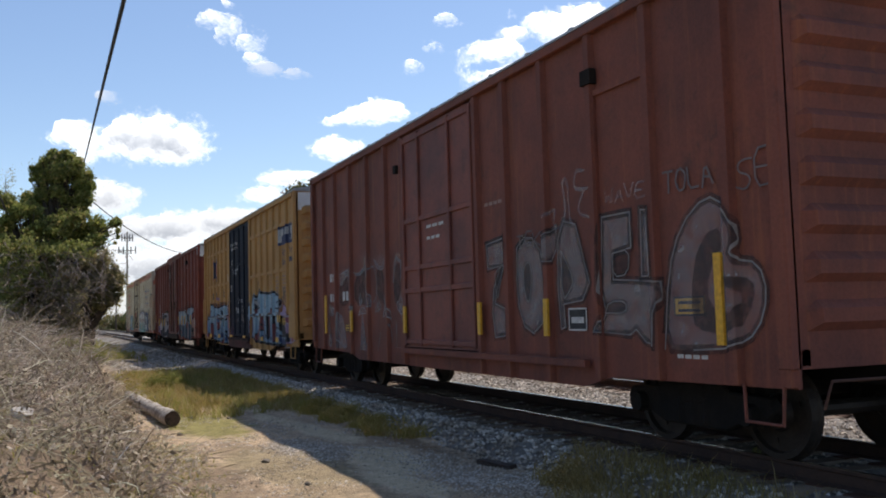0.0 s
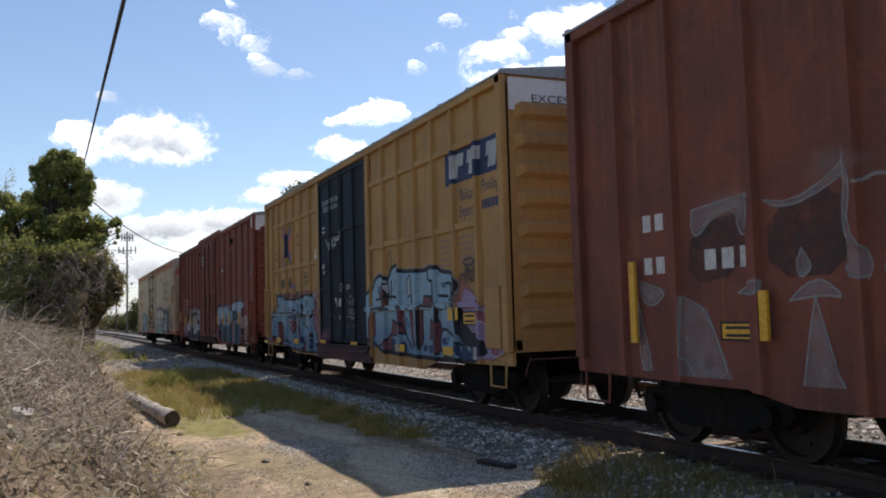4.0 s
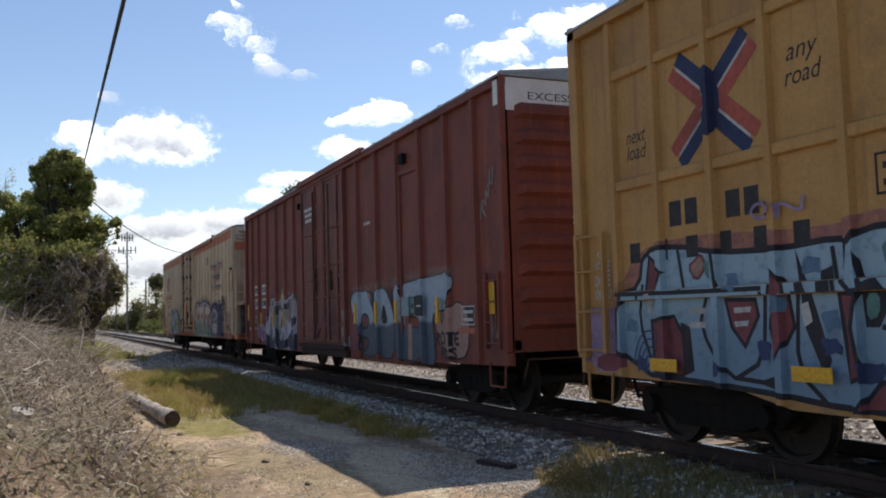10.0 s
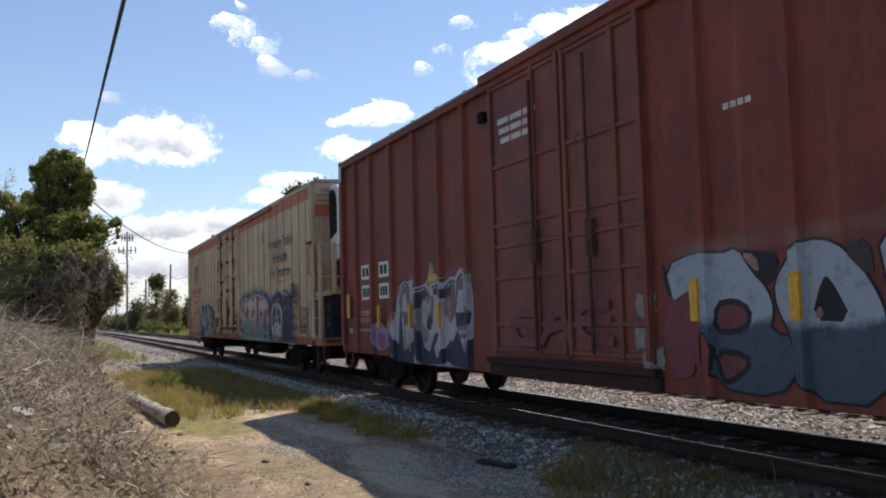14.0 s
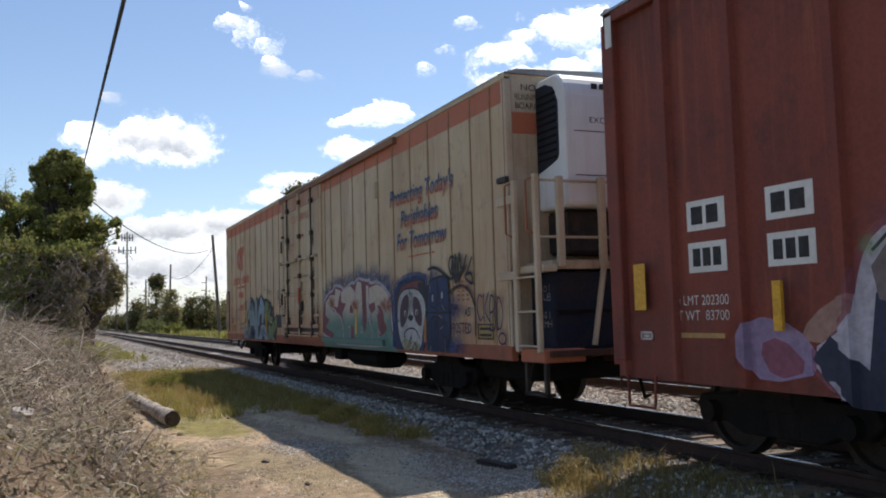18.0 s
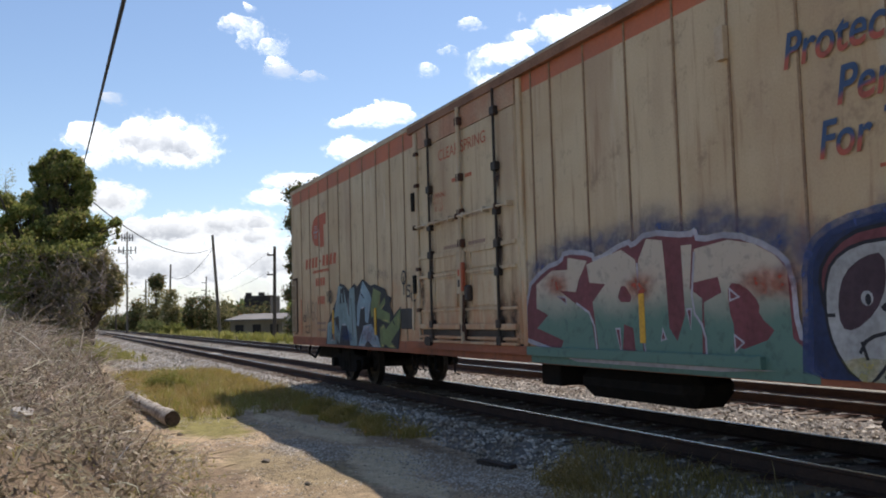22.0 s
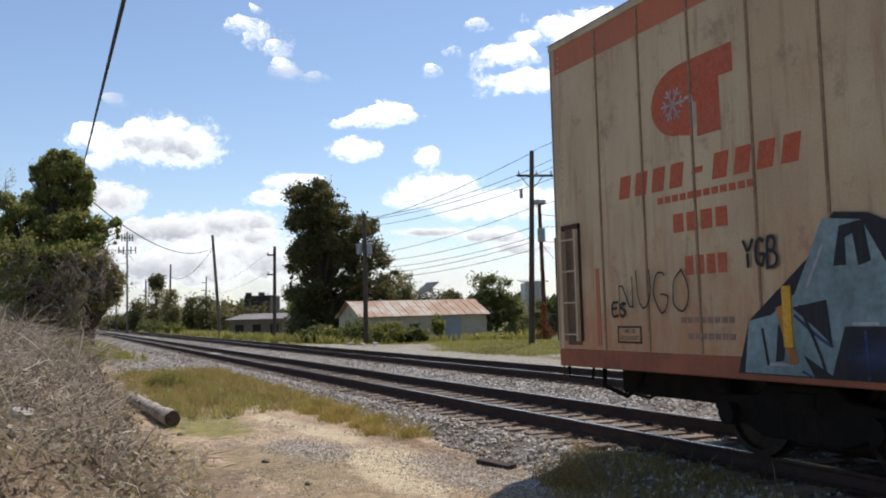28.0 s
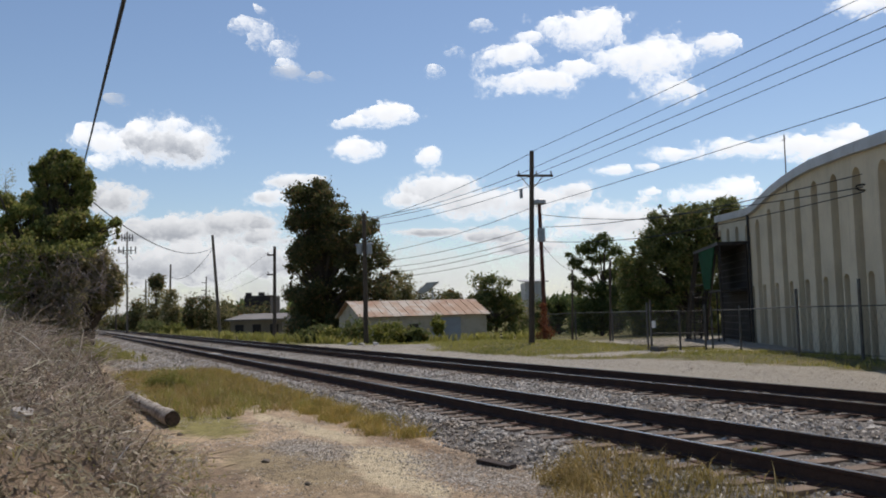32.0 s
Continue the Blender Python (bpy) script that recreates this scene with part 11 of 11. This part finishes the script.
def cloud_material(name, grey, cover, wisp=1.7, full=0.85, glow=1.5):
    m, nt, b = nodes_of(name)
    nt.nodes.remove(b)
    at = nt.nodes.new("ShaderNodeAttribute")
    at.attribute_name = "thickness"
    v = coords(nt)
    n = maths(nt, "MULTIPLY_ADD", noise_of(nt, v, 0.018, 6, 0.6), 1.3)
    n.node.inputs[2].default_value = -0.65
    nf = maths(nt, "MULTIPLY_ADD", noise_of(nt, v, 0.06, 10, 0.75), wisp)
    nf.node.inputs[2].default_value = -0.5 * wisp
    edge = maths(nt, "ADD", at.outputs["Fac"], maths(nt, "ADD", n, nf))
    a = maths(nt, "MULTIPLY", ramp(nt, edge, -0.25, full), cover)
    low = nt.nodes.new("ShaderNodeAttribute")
    low.attribute_name = "underside_shade"
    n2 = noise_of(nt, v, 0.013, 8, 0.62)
    # shade on the lower side is mixed into the colour as grey
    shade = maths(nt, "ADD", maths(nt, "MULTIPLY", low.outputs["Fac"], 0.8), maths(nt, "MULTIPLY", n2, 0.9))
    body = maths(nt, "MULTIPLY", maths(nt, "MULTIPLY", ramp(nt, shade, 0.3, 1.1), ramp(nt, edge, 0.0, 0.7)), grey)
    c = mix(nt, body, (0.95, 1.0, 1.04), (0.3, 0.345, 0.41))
    # the sunlit white is emitted by the sheet itself
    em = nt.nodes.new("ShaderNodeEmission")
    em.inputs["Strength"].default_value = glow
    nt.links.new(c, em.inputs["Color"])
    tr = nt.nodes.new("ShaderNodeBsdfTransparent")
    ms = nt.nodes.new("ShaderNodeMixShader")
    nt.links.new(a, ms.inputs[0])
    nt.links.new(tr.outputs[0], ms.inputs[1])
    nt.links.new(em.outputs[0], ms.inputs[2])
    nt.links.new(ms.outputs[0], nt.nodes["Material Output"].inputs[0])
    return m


CM_WHITE = cloud_material("white_cloud", 0.3, 1.0, 1.15, 0.66, 1.56)
CM_WISP = cloud_material("wispy_white_cloud", 0.1, 0.8, 2.4, 1.15, 1.5)
CM_SOFT = cloud_material("soft_white_cloud", 0.5, 1.0, 1.0, 0.5, 1.38)
CM_GREY = cloud_material("grey_bellied_cloud", 0.95, 1.0, 0.8, 0.48)
CM_THIN = cloud_material("thin_cloud", 0.1, 0.5, 1.7, 0.85, 1.05)
# painted haze that whitens the low sky
CM_HAZE = cloud_material("horizon_haze_layer", 0.4, 0.85, 0.6, 0.85, 0.9)
CM_BANK = cloud_material("low_cloud_bank", 0.75, 1.0, 1.0, 0.4, 1.16)
TURN = CAM_POSE.to_3x3().to_4x4()


def cloud(puffs, drift, material, label, depth, cell=3.0, rough=0.55):
    """puffs: (a, b, half width, half height) at the clip's end; drift: how far back it was at the start."""
    k = depth / FOCAL
    a0, a1 = min(p[0] - p[2] for p in puffs) - 40, max(p[0] + p[2] for p in puffs) + 40
    b0, b1 = min(p[1] - p[3] for p in puffs) - 30, max(p[1] + p[3] for p in puffs) + 30
    ca, cb = (a0 + a1) / 2, (b0 + b1) / 2
    na, nb = int((a1 - a0) / cell) + 1, int((b1 - b0) / cell) + 1
    A, B = np.meshgrid(np.linspace(a0, a1, na), np.linspace(b0, b1, nb), indexing="ij")
    d = np.full(A.shape, -9.0)
    low = np.zeros(A.shape)
    for a, b, w, h in puffs:
        dy = (B - b) / h
        dy = np.where(dy > 0, dy * 1.25, dy)
        q = 1 - np.sqrt(((A - a) / w) ** 2 + dy ** 2)
        low = np.where(q > d, np.clip(dy * 0.5 + 0.4, 0, 1), low)
        d = np.maximum(d, q)
    def fbm(f, g, seed):
        return np.array([[noise.fractal(Vector((x * f, y * g, seed)), 0.7, 2.0, 5) for y in B[0]] for x in A[:, 0]])

    billow = np.abs(fbm(0.03, 0.042, depth * 0.01))
    d = d + rough * (0.75 * fbm(0.018, 0.028, depth * 0.013) + 0.5 * (billow - 0.25))
    ok = d > -0.75
    idn = np.full(A.shape, -1)
    idn[ok] = np.arange(ok.sum())
    verts = np.stack([(A - ca) * k, -(B - cb) * k, np.sqrt(np.clip(d, 0, 1)) * 60 * k], -1)[ok]
    q = np.stack([idn[:-1, :-1], idn[:-1, 1:], idn[1:, 1:], idn[1:, :-1]], -1).reshape(-1, 4)
    q = q[(q >= 0).all(axis=1)]
    ob = raw("cloud", verts, q, material, True)
    at = ob.data.attributes.new("thickness", "FLOAT", "POINT")
    at.data.foreach_set("value", np.clip(d[ok], -0.9, 1.2).astype(np.float32))
    at = ob.data.attributes.new("underside_shade", "FLOAT", "POINT")
    at.data.foreach_set("value", low[ok].astype(np.float32))
    tagged(ob, label, "cloud", "clouds in the sky", "structure")
    p1 = Matrix.Translation(sight(ca, cb, depth)) @ TURN
    p0 = Matrix.Translation(sight(ca + drift[0], cb + drift[1], depth)) @ TURN
    ob.matrix_basis = p0
    CLOUDS.append((ob, p0, p1))


WC, GC = "bright white fair-weather cloud", "white cloud with a grey belly"
cloud([(300, 258, 86, 48), (262, 250, 54, 38), (345, 262, 44, 38)], (-24, -6), CM_GREY, GC, 2600, 3.0, 0.35)
cloud([(170, 245, 46, 26), (195, 255, 40, 30), (180, 288, 24, 18)], (-36, -4), CM_WHITE, WC, 2580)
cloud([(210, 362, 50, 32), (180, 345, 34, 26)], (-12, -4), CM_BANK, WC, 2700)
cloud([(440, 50, 34, 16), (470, 72, 34, 20), (500, 92, 22, 20), (460, 22, 10, 8), (506, 118, 18, 10)], (-56, -10), CM_WISP, WC, 2400, 3.0, 0.8)
cloud([(690, 208, 50, 22), (640, 218, 44, 12), (660, 205, 40, 14)], (-16, -5), CM_WHITE, WC, 2620, 3.0, 0.75)
cloud([(622, 268, 46, 18), (640, 262, 26, 14)], (-38, -2), CM_WHITE, WC, 2630, 3.0, 0.7)
cloud([(766, 280, 20, 18)], (-20, -2), CM_WHITE, WC, 2640, 3.0, 0.8)
cloud([(765, 132, 16, 12), (804, 94, 18, 12)], (-38, -8), CM_WISP, WC, 2450, 3.0, 0.8)
cloud([(848, 48, 22, 9)], (-62, -10), CM_WISP, WC, 2440, 3.0, 0.8)
cloud([(520, 135, 30, 12), (560, 140, 20, 8)], (-40, -6), CM_THIN, "thin wisp of white cloud", 2460, 3.0, 0.9)
cloud([(475, 352, 44, 18), (520, 325, 50, 14), (560, 320, 26, 10)], (-12, -6), CM_SOFT, WC, 2720, 3.5)
cloud([(905, 102, 66, 24), (935, 72, 30, 14), (950, 148, 82, 28), (1040, 62, 86, 42), (1150, 108, 98, 44), (1178, 158, 66, 32), (1268, 82, 50, 24), (1090, 112, 60, 26), (1020, 128, 46, 20)], (-26, -8), CM_WHITE, WC, 2500, 4.0, 0.6)
cloud([(1420, 262, 110, 26), (1300, 265, 80, 18), (1200, 275, 50, 14), (1500, 245, 60, 20)], (-20, -4), CM_WHITE, WC, 2680, 4.0, 0.7)
cloud([(1300, 338, 70, 22), (1250, 348, 60, 14), (1150, 342, 18, 8), (1085, 304, 34, 10), (1140, 297, 22, 8)], (-14, -3), CM_WHITE, WC, 2690, 3.5, 0.7)
cloud([(1100, 395, 120, 36), (1010, 345, 50, 20), (1200, 400, 90, 30)], (-10, -3), CM_SOFT, "low white cloud bank", 2760, 4.0)
cloud([(780, 342, 78, 30), (850, 362, 92, 30), (725, 358, 44, 20), (940, 360, 66, 28), (810, 335, 40, 22)], (-12, -4), CM_SOFT, WC, 2710, 4.0)
cloud([(870, 420, 60, 16), (760, 412, 60, 8), (940, 440, 80, 14)], (-8, -2), CM_BANK, WC, 2770, 4.0)
cloud([(330, 410, 130, 28), (420, 400, 90, 26), (260, 415, 60, 24), (470, 420, 60, 22)], (-8, -4), CM_BANK, "low white cloud bank", 2800, 4.0, 0.6)
cloud([(330, 470, 170, 50), (180, 470, 60, 70), (480, 470, 60, 40)], (-5, 0), CM_BANK, "pale low cloud bank near the horizon", 2900, 5.0, 0.5)
# full-width sheet added as haze over the horizon
cloud([(100, 560, 500, 120), (700, 560, 700, 110), (1300, 550, 600, 110)], (-5, 0), CM_HAZE, "pale painted haze along the horizon", 3100, 9.0, 0.25)
cloud([(760, 480, 190, 46), (960, 480, 160, 50), (1150, 470, 140, 50), (700, 530, 300, 40)], (-5, 0), CM_THIN, "pale low cloud bank near the horizon", 2900, 6.0, 0.5)
cloud([(1500, 22, 40, 14), (1540, 10, 40, 16)], (-16, -4), CM_WHITE, WC, 2470, 3.0, 0.8)
cloud([(215, 182, 20, 10)], (-14, -4), CM_THIN, "thin wisp of white cloud", 2480, 3.0, 0.9)


# ---- what moves ----
SPEED_T = [0, 4, 8, 12, 16, 20, 24, 28, 32]
SPEED = [3.041, 3.056, 2.885, 2.737, 2.654, 2.513, 2.336, 2.196, 2.033]


def run(t):
    """Metres that the train has gone at t, counted from 16 s."""
    tf = np.linspace(0, 32, 321)
    sp = np.interp(tf, SPEED_T, SPEED)
    q = np.concatenate([[0], np.cumsum((sp[1:] + sp[:-1]) / 2 * 0.1)])
    return float(np.interp(t, tf, q - q[160]))


def motions():
    for car, x in ((car_a, A_X), (car_b, B_X), (car_c, C_X), (car_d, D_X)):
        walk(car, [(t, pose(x + run(t), TRACKS[0], 0)) for t in range(33)])
    steps = [k * 0.2 for k in range(161)]
    turn = [math.degrees(run(t) / WHEEL_R) for t in steps]
    for ws, w in WHEELSETS:
        walk(ws, [(t, pose(w, 0, WHEEL_R, 0, a, 0)) for t, a in zip(steps, turn)])
    for ob, p0, p1 in CLOUDS:
        walk(ob, [(0, p0), (32, p1)])


motions()
